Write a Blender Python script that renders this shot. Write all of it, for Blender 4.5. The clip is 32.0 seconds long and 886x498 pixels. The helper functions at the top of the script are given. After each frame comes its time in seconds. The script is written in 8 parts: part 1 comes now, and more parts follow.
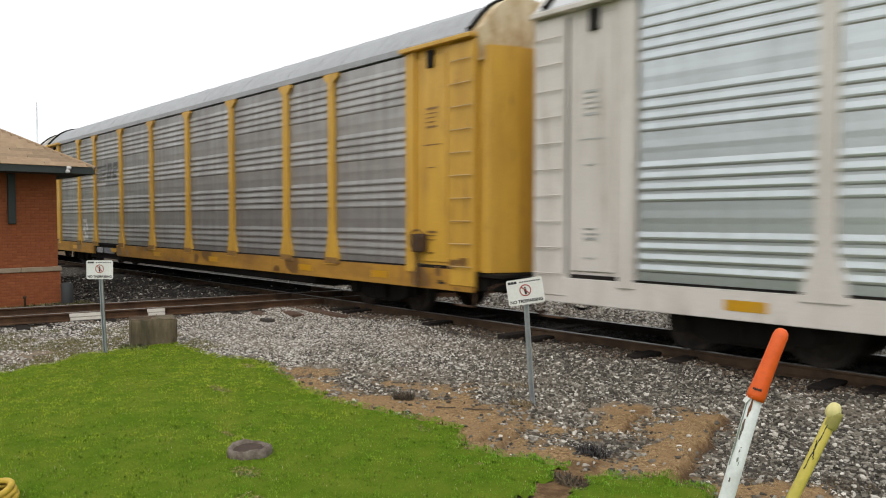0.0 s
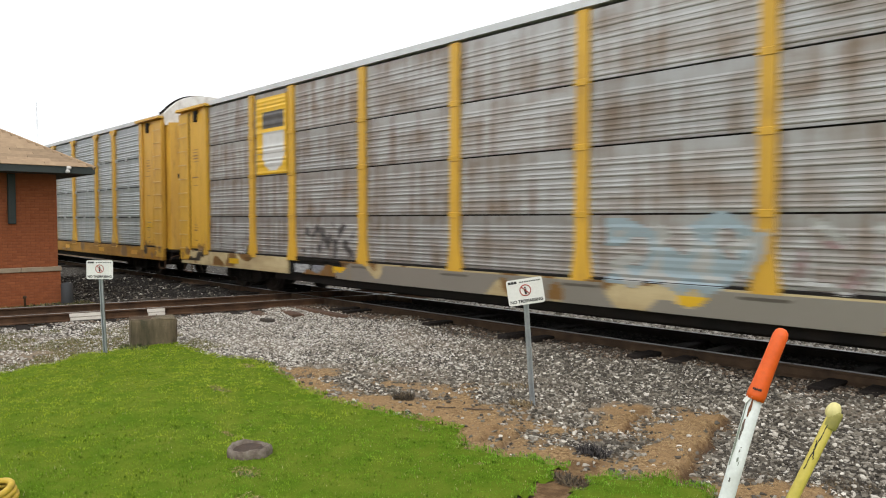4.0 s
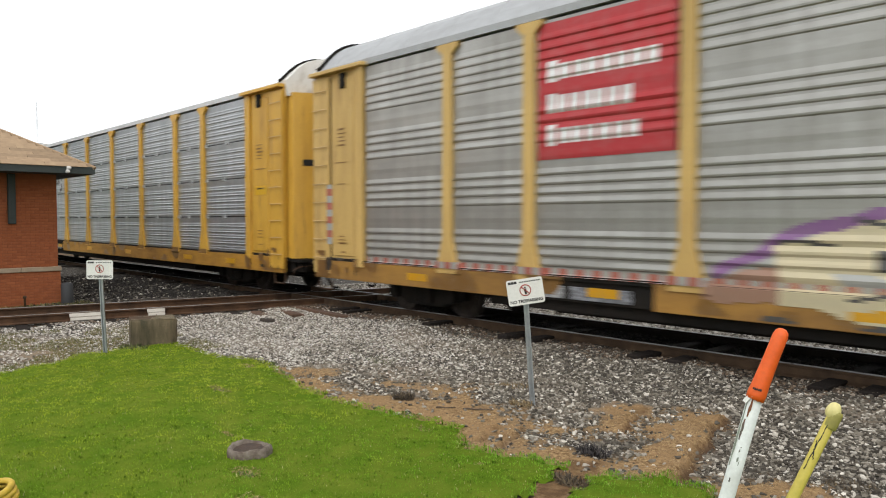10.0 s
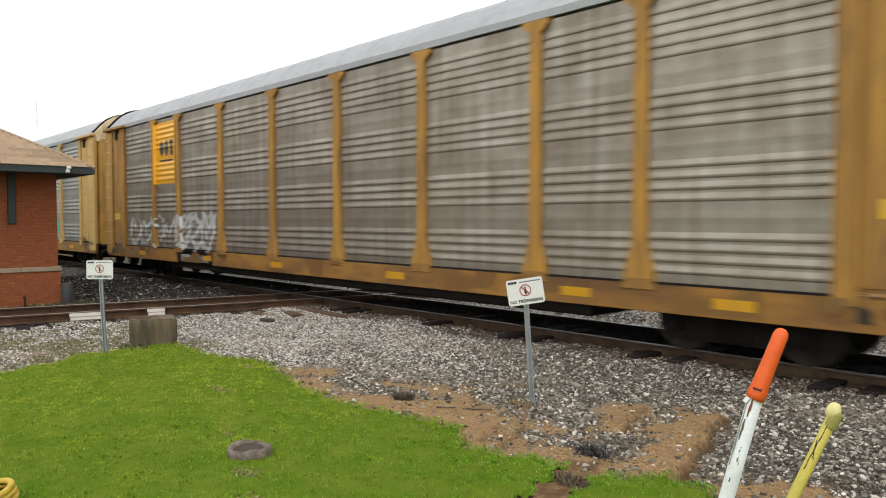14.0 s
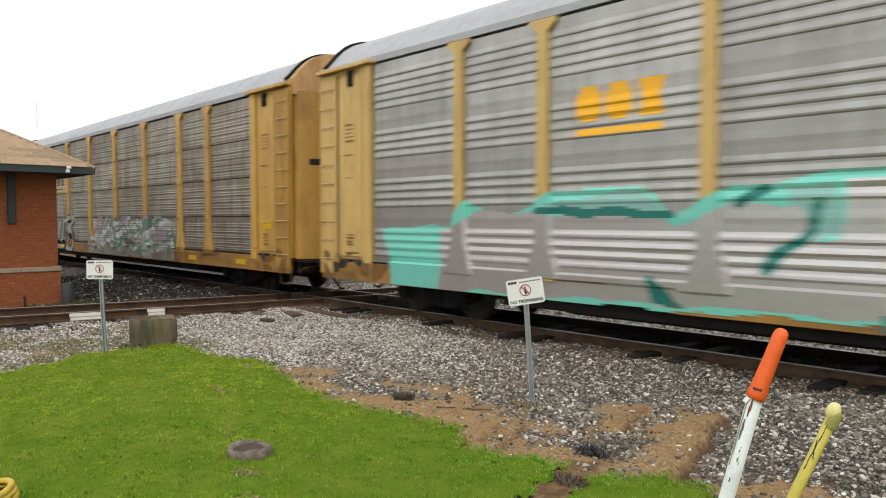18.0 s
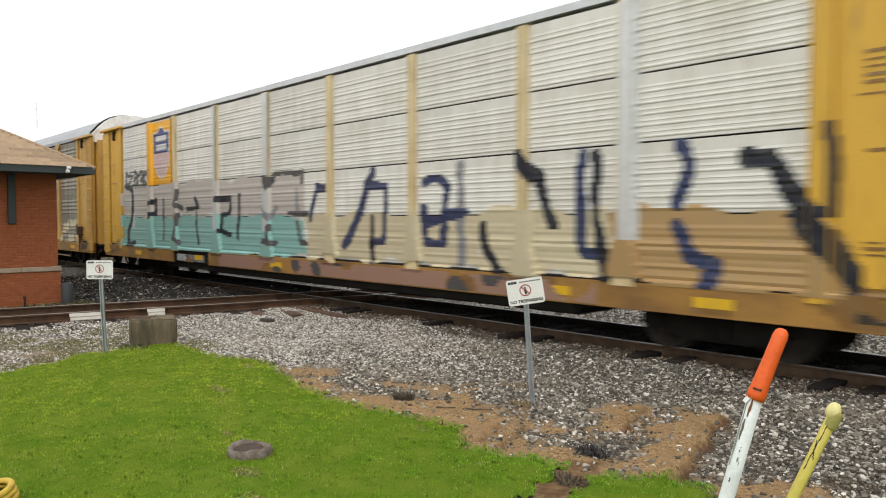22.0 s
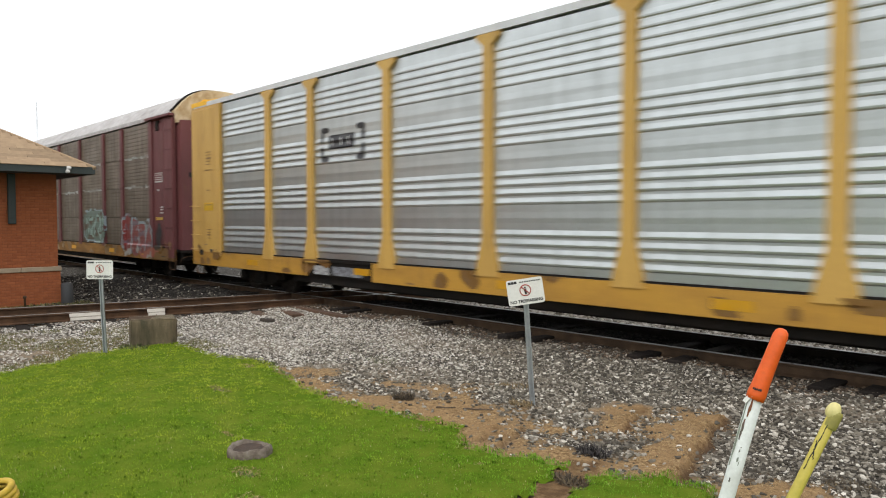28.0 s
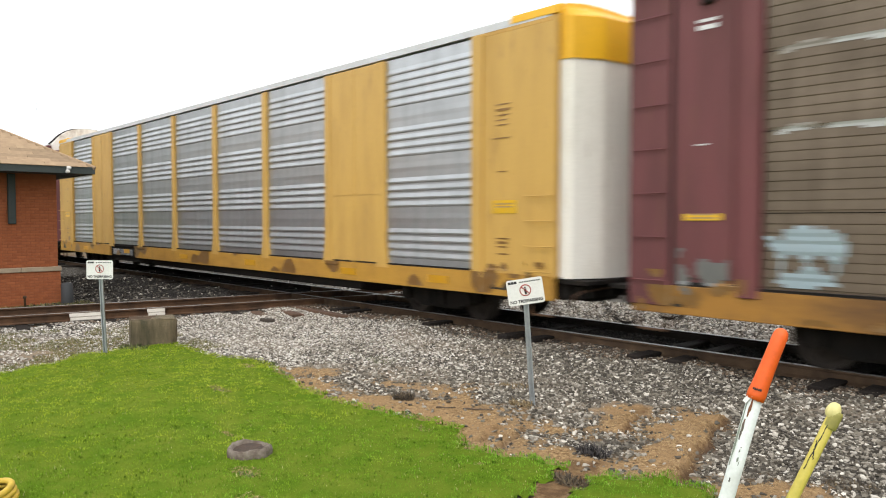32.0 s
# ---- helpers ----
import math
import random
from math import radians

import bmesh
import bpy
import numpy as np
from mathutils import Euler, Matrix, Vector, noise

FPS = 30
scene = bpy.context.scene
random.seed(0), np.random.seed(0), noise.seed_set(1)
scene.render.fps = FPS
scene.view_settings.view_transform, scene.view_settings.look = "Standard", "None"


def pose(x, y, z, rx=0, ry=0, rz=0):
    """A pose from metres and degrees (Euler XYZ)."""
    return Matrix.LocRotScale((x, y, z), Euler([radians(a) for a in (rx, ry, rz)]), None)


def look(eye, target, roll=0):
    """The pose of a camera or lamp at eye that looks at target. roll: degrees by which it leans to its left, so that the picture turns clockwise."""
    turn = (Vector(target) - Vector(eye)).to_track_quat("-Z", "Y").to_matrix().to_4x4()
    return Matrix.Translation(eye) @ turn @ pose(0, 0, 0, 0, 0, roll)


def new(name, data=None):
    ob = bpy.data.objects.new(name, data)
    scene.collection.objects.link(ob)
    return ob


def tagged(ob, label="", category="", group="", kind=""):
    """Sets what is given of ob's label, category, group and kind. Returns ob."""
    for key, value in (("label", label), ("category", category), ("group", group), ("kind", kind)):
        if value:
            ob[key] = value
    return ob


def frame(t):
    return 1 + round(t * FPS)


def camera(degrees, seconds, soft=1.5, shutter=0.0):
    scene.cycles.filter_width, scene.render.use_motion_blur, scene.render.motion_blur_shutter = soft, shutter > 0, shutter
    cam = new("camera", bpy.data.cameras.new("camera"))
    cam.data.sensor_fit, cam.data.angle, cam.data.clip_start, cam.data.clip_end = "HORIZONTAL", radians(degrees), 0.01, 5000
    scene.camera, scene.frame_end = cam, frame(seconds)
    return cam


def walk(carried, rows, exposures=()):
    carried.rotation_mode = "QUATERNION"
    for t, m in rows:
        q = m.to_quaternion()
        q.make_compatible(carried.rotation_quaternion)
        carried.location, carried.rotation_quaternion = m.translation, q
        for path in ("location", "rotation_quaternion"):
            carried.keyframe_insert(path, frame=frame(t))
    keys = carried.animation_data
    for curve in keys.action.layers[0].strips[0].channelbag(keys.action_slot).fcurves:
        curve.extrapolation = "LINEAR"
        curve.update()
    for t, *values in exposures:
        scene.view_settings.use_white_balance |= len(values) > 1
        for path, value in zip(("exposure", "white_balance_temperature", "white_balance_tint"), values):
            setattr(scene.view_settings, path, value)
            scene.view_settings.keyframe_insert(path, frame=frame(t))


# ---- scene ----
# ---- camera ----
EYE = Vector((0.0, 0.0, 1.886))
HEADING, PITCH = radians(42.40), radians(2.29)      # angle from the track, tilt downwards
AHEAD = Vector((-math.cos(HEADING) * math.cos(PITCH), math.sin(HEADING) * math.cos(PITCH), -math.sin(PITCH)))
cam = camera(62.18, 32.0, soft=1.05, shutter=0.45)
CAM_POSE = look(EYE, EYE + AHEAD, 0)
# the camera's own exposure drifts a little with the cars that pass
walk(cam, [(0.0, CAM_POSE), (32.0, CAM_POSE)], exposures=[
    (0, 0.15), (2, 0.37), (3.5, 0.42), (7, 0.42), (10, 0.37), (11, 0.47), (12, 0.40), (14, 0.40), (17, 0.57), (18, 0.39), (20, 0.47), (21, 0.52), (22, 0.40), (23, 0.12), (25, 0.32), (28, 0.32), (29, 0.30), (30, 0.58), (32, 0.72)])

# ---- world, sun ----
world = bpy.data.worlds.new("overcast_sky")
scene.world = world
world.use_nodes = True
wn, wl = world.node_tree.nodes, world.node_tree.links
wn.clear()
sky = wn.new("ShaderNodeTexSky")
sky.sky_type, sky.sun_disc = "NISHITA", False
sky.sun_elevation, sky.sun_rotation = radians(50), radians(150)
sky.air_density, sky.dust_density = 1.0, 4.0
grey = wn.new("ShaderNodeMix")
grey.data_type, grey.blend_type = "RGBA", "MIX"
grey.inputs[0].default_value = 0.92
grey.inputs[7].default_value = (11.6, 11.8, 12.0, 1)   # even cloud cover
back = wn.new("ShaderNodeBackground")
back.inputs[1].default_value = 0.09
wout = wn.new("ShaderNodeOutputWorld")
wl.new(sky.outputs[0], grey.inputs[6])
wl.new(grey.outputs[2], back.inputs[0])
wl.new(back.outputs[0], wout.inputs[0])

sun_data = bpy.data.lights.new("sun", "SUN")
sun_data.energy, sun_data.angle, sun_data.color = 0.8, radians(25), (1.0, 0.97, 0.92)
sun = new("sun", sun_data)
SUN_DIR = Vector((0.32, -0.55, 0.77))
sun.matrix_world = look(SUN_DIR * 50, (0, 0, 0))


# ---- materials ----
def material(name):
    m = bpy.data.materials.new(name)
    m.use_nodes = True
    nt = m.node_tree
    nt.nodes.clear()
    out = nt.nodes.new("ShaderNodeOutputMaterial")
    b = nt.nodes.new("ShaderNodeBsdfPrincipled")
    nt.links.new(b.outputs[0], out.inputs[0])
    return m, nt, b


def coords(nt, scale=(1, 1, 1), spread=True, source="Object"):
    """Object coordinates, shifted by each object's random value."""
    tc = nt.nodes.new("ShaderNodeTexCoord")
    mp = nt.nodes.new("ShaderNodeMapping")
    mp.inputs["Scale"].default_value = scale
    nt.links.new(tc.outputs[source], mp.inputs[0])
    if spread:
        oi = nt.nodes.new("ShaderNodeObjectInfo")
        mul = nt.nodes.new("ShaderNodeMath")
        mul.operation = "MULTIPLY"
        mul.inputs[1].default_value = 61.0
        nt.links.new(oi.outputs["Random"], mul.inputs[0])
        nt.links.new(mul.outputs[0], mp.inputs["Location"])
    return mp.outputs[0]


def noise_tex(nt, vec, scale, detail=4.0, rough=0.6):
    n = nt.nodes.new("ShaderNodeTexNoise")
    n.inputs["Scale"].default_value = scale
    n.inputs["Detail"].default_value = detail
    n.inputs["Roughness"].default_value = rough
    nt.links.new(vec, n.inputs["Vector"])
    return n.outputs["Fac"]


def ramp(nt, fac, lo, hi, a=0.0, b=1.0):
    r = nt.nodes.new("ShaderNodeMapRange")
    r.inputs[1].default_value, r.inputs[2].default_value = lo, hi
    r.inputs[3].default_value, r.inputs[4].default_value = a, b
    nt.links.new(fac, r.inputs[0])
    return r.outputs[0]


def mix(nt, fac, a, b, mode="MIX"):
    m = nt.nodes.new("ShaderNodeMix")
    m.data_type, m.blend_type = "RGBA", mode
    for sock, v in ((0, fac), (6, a), (7, b)):
        if isinstance(v, (int, float)):
            m.inputs[sock].default_value = v
        elif isinstance(v, tuple):
            m.inputs[sock].default_value = (*v, 1)
        else:
            nt.links.new(v, m.inputs[sock])
    return m.outputs[2]


def bump(nt, b, fac, strength, dist):
    n = nt.nodes.new("ShaderNodeBump")
    n.inputs["Strength"].default_value, n.inputs["Distance"].default_value = strength, dist
    nt.links.new(fac, n.inputs["Height"])
    nt.links.new(n.outputs[0], b.inputs["Normal"])


def surface(name, colour, second, rough=0.6, metal=0.0, scale=6.0, stretch=(1, 1, 1), lo=0.35, hi=0.7,
            grain=60.0, relief=0.3, depth=0.004, tint=0.0, spread=True, rust=0.0):
    """A surface with stains (second colour) at one scale and grain at another."""
    m, nt, b = material(name)
    v = coords(nt, stretch, spread)
    big = ramp(nt, noise_tex(nt, v, scale, 5), lo, hi)
    col = mix(nt, big, colour, second)
    fine = noise_tex(nt, coords(nt, (1, 1, 1), spread), grain, 3)
    col = mix(nt, ramp(nt, fine, 0.3, 0.7, 0.0, 0.35), col, tuple(c * 0.6 for c in colour))
    if rust:
        runs = noise_tex(nt, coords(nt, (3.0, 3.0, 0.45), spread), 2.4, 7, 0.7)
        col = mix(nt, ramp(nt, runs, 0.56, 0.70, 0.0, rust), col, (0.15, 0.075, 0.032))
    if tint:
        oi = nt.nodes.new("ShaderNodeObjectInfo")
        hsv = nt.nodes.new("ShaderNodeHueSaturation")
        nt.links.new(ramp(nt, oi.outputs["Random"], 0, 1, 1 - tint, 1 + tint), hsv.inputs["Value"])
        nt.links.new(col, hsv.inputs["Color"])
        col = hsv.outputs[0]
    nt.links.new(col, b.inputs["Base Color"])
    nt.links.new(ramp(nt, big, 0, 1, rough, min(1, rough + 0.2)), b.inputs["Roughness"])
    b.inputs["Metallic"].default_value = metal
    bump(nt, b, fine, relief, depth)
    return m


def sheet(name, colour, stain, rough=0.42, metal=0.55, lo=0.42, hi=0.72, tint=0.08):
    """Galvanised sheet: vertical run-off streaks, broad cloudy weathering, fine spangle."""
    m, nt, b = material(name)
    streak = noise_tex(nt, coords(nt, (2.2, 2.2, 0.16)), 2.6, 6, 0.65)
    cloud = noise_tex(nt, coords(nt, (0.5, 0.5, 1.3)), 1.5, 4)
    fine = noise_tex(nt, coords(nt), 45, 3)
    add = nt.nodes.new("ShaderNodeMath")
    add.operation = "ADD"
    nt.links.new(ramp(nt, streak, 0, 1, 0, 0.6), add.inputs[0])
    nt.links.new(ramp(nt, cloud, 0, 1, 0, 0.45), add.inputs[1])
    fac = ramp(nt, add.outputs[0], lo, hi)
    col = mix(nt, fac, colour, stain)
    col = mix(nt, ramp(nt, fine, 0.35, 0.7, 0.0, 0.22), col, tuple(c * 0.55 for c in stain))
    oi = nt.nodes.new("ShaderNodeObjectInfo")
    hsv = nt.nodes.new("ShaderNodeHueSaturation")
    nt.links.new(ramp(nt, oi.outputs["Random"], 0, 1, 1 - tint, 1 + tint), hsv.inputs["Value"])
    nt.links.new(col, hsv.inputs["Color"])
    nt.links.new(hsv.outputs[0], b.inputs["Base Color"])
    nt.links.new(ramp(nt, fac, 0, 1, rough, min(1, rough + 0.3)), b.inputs["Roughness"])
    b.inputs["Metallic"].default_value = metal
    bump(nt, b, streak, 0.15, 0.01)
    return m


def matt(m, level):
    """The same surface with less gloss."""
    m.node_tree.nodes["Principled BSDF"].inputs["Specular IOR Level"].default_value = level
    return m


def island_mix(name, stops, rough=0.8, grain=40.0, relief=0.4, spec=0.3):
    """Colour by a random value per loose piece."""
    m, nt, b = material(name)
    geo = nt.nodes.new("ShaderNodeNewGeometry")
    cr = nt.nodes.new("ShaderNodeValToRGB")
    els = cr.color_ramp.elements
    els[0].position, els[0].color = stops[0][0], (*stops[0][1], 1)
    els[1].position, els[1].color = stops[-1][0], (*stops[-1][1], 1)
    for p, c in stops[1:-1]:
        e = els.new(p)
        e.color = (*c, 1)
    nt.links.new(geo.outputs["Random Per Island"], cr.inputs[0])
    fine = noise_tex(nt, coords(nt, spread=False), grain, 3)
    col = mix(nt, ramp(nt, fine, 0.3, 0.75, 0.0, 0.45), cr.outputs[0], (0.12, 0.11, 0.10))
    nt.links.new(col, b.inputs["Base Color"])
    b.inputs["Roughness"].default_value = rough
    b.inputs["Specular IOR Level"].default_value = spec
    bump(nt, b, fine, relief, 0.004)
    return m


def paint(name, colour, rough=0.55, wear=0.3, metal=0.0):
    """Sprayed or stencilled paint with thin, patchy coverage."""
    m, nt, b = material(name)
    n = noise_tex(nt, coords(nt, (1, 1, 1), False), 7, 5)
    col = mix(nt, ramp(nt, n, 0.45, 0.8, 0.0, wear), colour, (0.30, 0.28, 0.25))
    nt.links.new(col, b.inputs["Base Color"])
    b.inputs["Roughness"].default_value = rough
    b.inputs["Metallic"].default_value = metal
    return m


# car bodies
YELLOW = surface("yellow_car_paint", (0.66, 0.375, 0.050), (0.46, 0.245, 0.035), 0.38, 0, 1.4, (2, 2, 0.35), 0.45, 0.8, 40, 0.15, 0.003, 0.06, rust=0.55)
YELLOW_BRIGHT = surface("fresh_yellow_paint", (0.65, 0.37, 0.036), (0.45, 0.25, 0.034), 0.45, 0, 1.2, (2, 2, 0.35), 0.5, 0.85, 40, 0.12, 0.003, 0.05, rust=0.60)
YELLOW_DIRTY = surface("grimy_yellow_paint", (0.46, 0.235, 0.032), (0.19, 0.095, 0.035), 0.6, 0, 1.8, (2, 2, 0.4), 0.36, 0.7, 40, 0.2, 0.003, 0.08, rust=0.70)
YELLOW_PALE = surface("faded_yellow_paint", (0.57, 0.335, 0.075), (0.34, 0.19, 0.05), 0.40, 0, 1.4, (2, 2, 0.35), 0.45, 0.8, 40, 0.15, 0.003, 0.06, rust=0.60)
YELLOW_CHALK = surface("chalky_yellow_paint", (0.62, 0.41, 0.135), (0.42, 0.26, 0.085), 0.5, 0, 1.4, (2, 2, 0.35), 0.45, 0.8, 40, 0.15, 0.003, 0.06, rust=0.50)
MUSTARD = surface("mustard_paint", (0.58, 0.35, 0.085), (0.43, 0.25, 0.06), 0.5, 0, 1.1, (2, 2, 0.4), 0.45, 0.85, 40, 0.12, 0.003, 0.05, rust=0.40)
MAROON = surface("maroon_oxide_paint", (0.155, 0.044, 0.046), (0.095, 0.034, 0.033), 0.6, 0, 1.4, (2, 2, 0.4), 0.4, 0.8, 40, 0.15, 0.003, 0.08, rust=0.40)
SILL_YELLOW = surface("stained_yellow_sill", (0.47, 0.235, 0.024), (0.20, 0.095, 0.020), 0.6, 0, 1.1, (0.5, 2, 1.6), 0.40, 0.72, 40, 0.15, 0.003, 0.05, rust=0.70)
SILL_PALE = surface("stained_pale_sill", (0.37, 0.19, 0.034), (0.15, 0.075, 0.024), 0.6, 0, 1.1, (0.5, 2, 1.6), 0.40, 0.72, 40, 0.15, 0.003, 0.05, rust=0.70)
SILL_CREAM = surface("faded_cream_sill", (0.55, 0.44, 0.24), (0.30, 0.20, 0.09), 0.6, 0, 1.1, (0.5, 2, 1.6), 0.42, 0.72, 40, 0.15, 0.003, 0.05, rust=0.60)
SILL_DARK = surface("greasy_yellow_sill", (0.36, 0.17, 0.025), (0.11, 0.055, 0.022), 0.65, 0, 1.2, (0.5, 2, 1.6), 0.36, 0.66, 40, 0.15, 0.003, 0.05, rust=0.60)
SILL_MUSTARD = surface("stained_mustard_sill", (0.50, 0.265, 0.035), (0.34, 0.17, 0.03), 0.55, 0, 1.1, (0.5, 2, 1.6), 0.42, 0.75, 40, 0.15, 0.003, 0.05, rust=0.50)
RUSTY_GEAR = surface("rusty_brake_iron", (0.060, 0.035, 0.022), (0.13, 0.065, 0.03), 0.8, 0.1, 8)
OFF_WHITE = surface("chalky_white_paint", (0.68, 0.63, 0.58), (0.50, 0.45, 0.40), 0.65, 0, 1.4, (2, 2, 0.35), 0.45, 0.85, 40, 0.12, 0.003, 0.04, rust=0.40)
WHITE_HOOD = surface("white_hood_paint", (0.82, 0.80, 0.76), (0.42, 0.36, 0.30), 0.6, 0, 3.0, (1, 1, 0.6), 0.45, 0.75, 40, 0.15, 0.003, 0.04)
WHITE_DOOR = surface("cream_white_door_paint", (0.86, 0.83, 0.76), (0.68, 0.62, 0.52), 0.55, 0, 2.0, (1.5, 1.5, 0.4), 0.52, 0.85, 40, 0.12, 0.003, 0.04, rust=0.25)
HOOD_YELLOW = surface("fresh_orange_yellow_paint", (0.90, 0.49, 0.018), (0.74, 0.38, 0.02), 0.45, 0, 1.4, (1, 1, 1), 0.5, 0.85, 40, 0.12, 0.003, 0.04)
RUST_HOOD = surface("rust_stained_hood", (0.56, 0.34, 0.14), (0.34, 0.16, 0.06), 0.6, 0, 2.4, (1, 1, 0.5), 0.42, 0.7, 40, 0.2, 0.003, 0.04)
CREAM_HOOD = surface("peeling_cream_paint", (0.70, 0.58, 0.38), (0.42, 0.27, 0.12), 0.7, 0, 3.5, (1, 1, 0.7), 0.42, 0.68, 40, 0.2, 0.003, 0.04)
GALV_BRIGHT = sheet("bright_galvanised_sheet", (0.60, 0.635, 0.635), (0.43, 0.455, 0.455), 0.33, 0.88, 0.48, 0.85, 0.05)
GALV_CLEAN = sheet("clean_galvanised_sheet", (0.505, 0.527, 0.54), (0.36, 0.373, 0.385), 0.36, 0.88, 0.46, 0.8, 0.06)
GALV_GREY = sheet("weathered_galvanised_sheet", (0.45, 0.443, 0.415), (0.31, 0.30, 0.275), 0.36, 0.8, 0.42, 0.75, 0.07)
GALV_DARK = sheet("dull_grey_sheet", (0.44, 0.43, 0.41), (0.27, 0.255, 0.24), 0.38, 0.78, 0.42, 0.75, 0.06)
GALV_RUSTY = sheet("rust_streaked_sheet", (0.43, 0.43, 0.42), (0.25, 0.19, 0.145), 0.40, 0.7, 0.46, 0.66, 0.09)
GALV_BROWN = sheet("brown_grimed_sheet", (0.41, 0.375, 0.315), (0.22, 0.178, 0.132), 0.37, 0.78, 0.4, 0.7, 0.07)
BROWN_SHEET = sheet("brown_painted_sheet", (0.185, 0.140, 0.098), (0.100, 0.074, 0.051), 0.38, 0.4, 0.42, 0.75, 0.07)
PALE_POST = surface("overpainted_yellow", (0.66, 0.53, 0.30), (0.46, 0.34, 0.16), 0.55, 0, 3.0, (2, 2, 0.5), 0.45, 0.7, 40, 0.15, rust=0.40)
PEELED = surface("peeled_white_paint", (0.46, 0.36, 0.25), (0.24, 0.14, 0.08), 0.65, 0, 2.0, (1.5, 1.5, 0.35), 0.45, 0.7, 40, 0.2)
WHITEWASH = sheet("whitewashed_sheet", (0.72, 0.70, 0.64), (0.52, 0.48, 0.40), 0.55, 0.15, 0.45, 0.8, 0.05)
ROOF_GREY = sheet("grey_roof_sheet", (0.41, 0.42, 0.43), (0.33, 0.33, 0.335), 0.6, 0.3, 0.46, 0.85, 0.03)
ROOF_LIGHT = sheet("pale_roof_sheet", (0.64, 0.65, 0.66), (0.54, 0.54, 0.54), 0.5, 0.3, 0.46, 0.85, 0.03)
ROOF_WORN = sheet("patchy_roof_sheet", (0.56, 0.54, 0.53), (0.36, 0.33, 0.32), 0.55, 0.3, 0.42, 0.7, 0.03)
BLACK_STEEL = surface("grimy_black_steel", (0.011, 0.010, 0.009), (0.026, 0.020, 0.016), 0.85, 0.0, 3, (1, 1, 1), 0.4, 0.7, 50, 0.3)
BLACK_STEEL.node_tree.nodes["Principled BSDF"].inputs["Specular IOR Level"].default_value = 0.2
WHEEL_STEEL = surface("brown_wheel_steel", (0.05, 0.040, 0.033), (0.022, 0.018, 0.016), 0.55, 0.6, 4, (1, 1, 1), 0.4, 0.7, 50, 0.2)
# near-black: the shade inside slots and gaps put into the colour
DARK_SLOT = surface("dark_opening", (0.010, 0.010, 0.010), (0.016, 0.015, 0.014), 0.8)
# grime plus the shade between cars, put into the door colour
DOOR_YELLOW = surface("grimy_shaded_door_paint", (0.47, 0.26, 0.048), (0.17, 0.09, 0.03), 0.45, 0, 0.8, (1.2, 1.2, 0.7), 0.44, 0.70, 40, 0.2, 0.003, 0.06, rust=0.60)
WORN_YELLOW = surface("worn_column_paint", (0.45, 0.245, 0.042), (0.24, 0.125, 0.032), 0.5, 0, 1.4, (2, 2, 0.5), 0.42, 0.75, 40, 0.15, 0.003, 0.06, rust=0.60)
PLATE_PALE = surface("pale_data_plate", (0.50, 0.50, 0.50), (0.22, 0.22, 0.23), 0.5, 0.2, 9, (1, 1, 3), 0.4, 0.6)
PLATE_GREY = surface("grey_data_plate", (0.30, 0.31, 0.34), (0.12, 0.12, 0.13), 0.5, 0.2, 7, (1, 1, 3), 0.4, 0.6)
FOOT = surface("rusted_post_foot", (0.31, 0.165, 0.036), (0.19, 0.095, 0.028), 0.8, 0, 6)
# zinc of the small tabs; at the posts it imitates sky behind the joints
CLIP = surface("zinc_tab_sky_gap", (0.60, 0.62, 0.64), (0.42, 0.43, 0.44), 0.4, 0.6, 6)
RUNG = surface("worn_rung_steel", (0.72, 0.52, 0.26), (0.38, 0.26, 0.12), 0.45, 0.2, 9)
# paints
P = {}
for key, rgb in dict(black=(0.022, 0.022, 0.026), white=(0.68, 0.68, 0.665), red=(0.42, 0.035, 0.04), crimson=(0.30, 0.022, 0.04),
                     gold=(0.80, 0.48, 0.02), amber=(0.85, 0.42, 0.01), blue=(0.035, 0.05, 0.20), navy=(0.03, 0.04, 0.10),
                     pink=(0.62, 0.30, 0.30), teal=(0.20, 0.66, 0.54), deep_teal=(0.012, 0.17, 0.14), silver=(0.60, 0.57, 0.56),
                     aqua=(0.27, 0.50, 0.45), cream=(0.62, 0.54, 0.36), purple=(0.24, 0.12, 0.27), lilac=(0.50, 0.36, 0.46),
                     green=(0.10, 0.24, 0.15), sky=(0.20, 0.42, 0.56), tan=(0.44, 0.28, 0.12), grey=(0.25, 0.25, 0.26),
                     peach=(0.68, 0.36, 0.22), pale=(0.62, 0.62, 0.60), smoke=(0.085, 0.08, 0.08), ink=(0.24, 0.125, 0.035), haze=(0.32, 0.40, 0.44), oxblood=(0.17, 0.04, 0.04), rose=(0.24, 0.155, 0.15), mint=(0.30, 0.43, 0.40),
                     slate=(0.17, 0.17, 0.165), chalk=(0.42, 0.42, 0.40), moss=(0.13, 0.18, 0.145), jet=(0.012, 0.013, 0.022), mid_teal=(0.055, 0.40, 0.30), blush=(0.54, 0.49, 0.44), mauve=(0.20, 0.125, 0.155), brick=(0.46, 0.15, 0.11), dust=(0.27, 0.245, 0.21), clay=(0.36, 0.21, 0.15), signal=(0.70, 0.36, 0.015), heather=(0.34, 0.25, 0.31), wine=(0.27, 0.050, 0.048), grease=(0.040, 0.030, 0.022), soot=(0.24, 0.125, 0.036)).items():
    P[key] = paint(key + "_spray_paint", rgb, 0.36, 0.25, 0.8 if key == "silver" else 0.35)
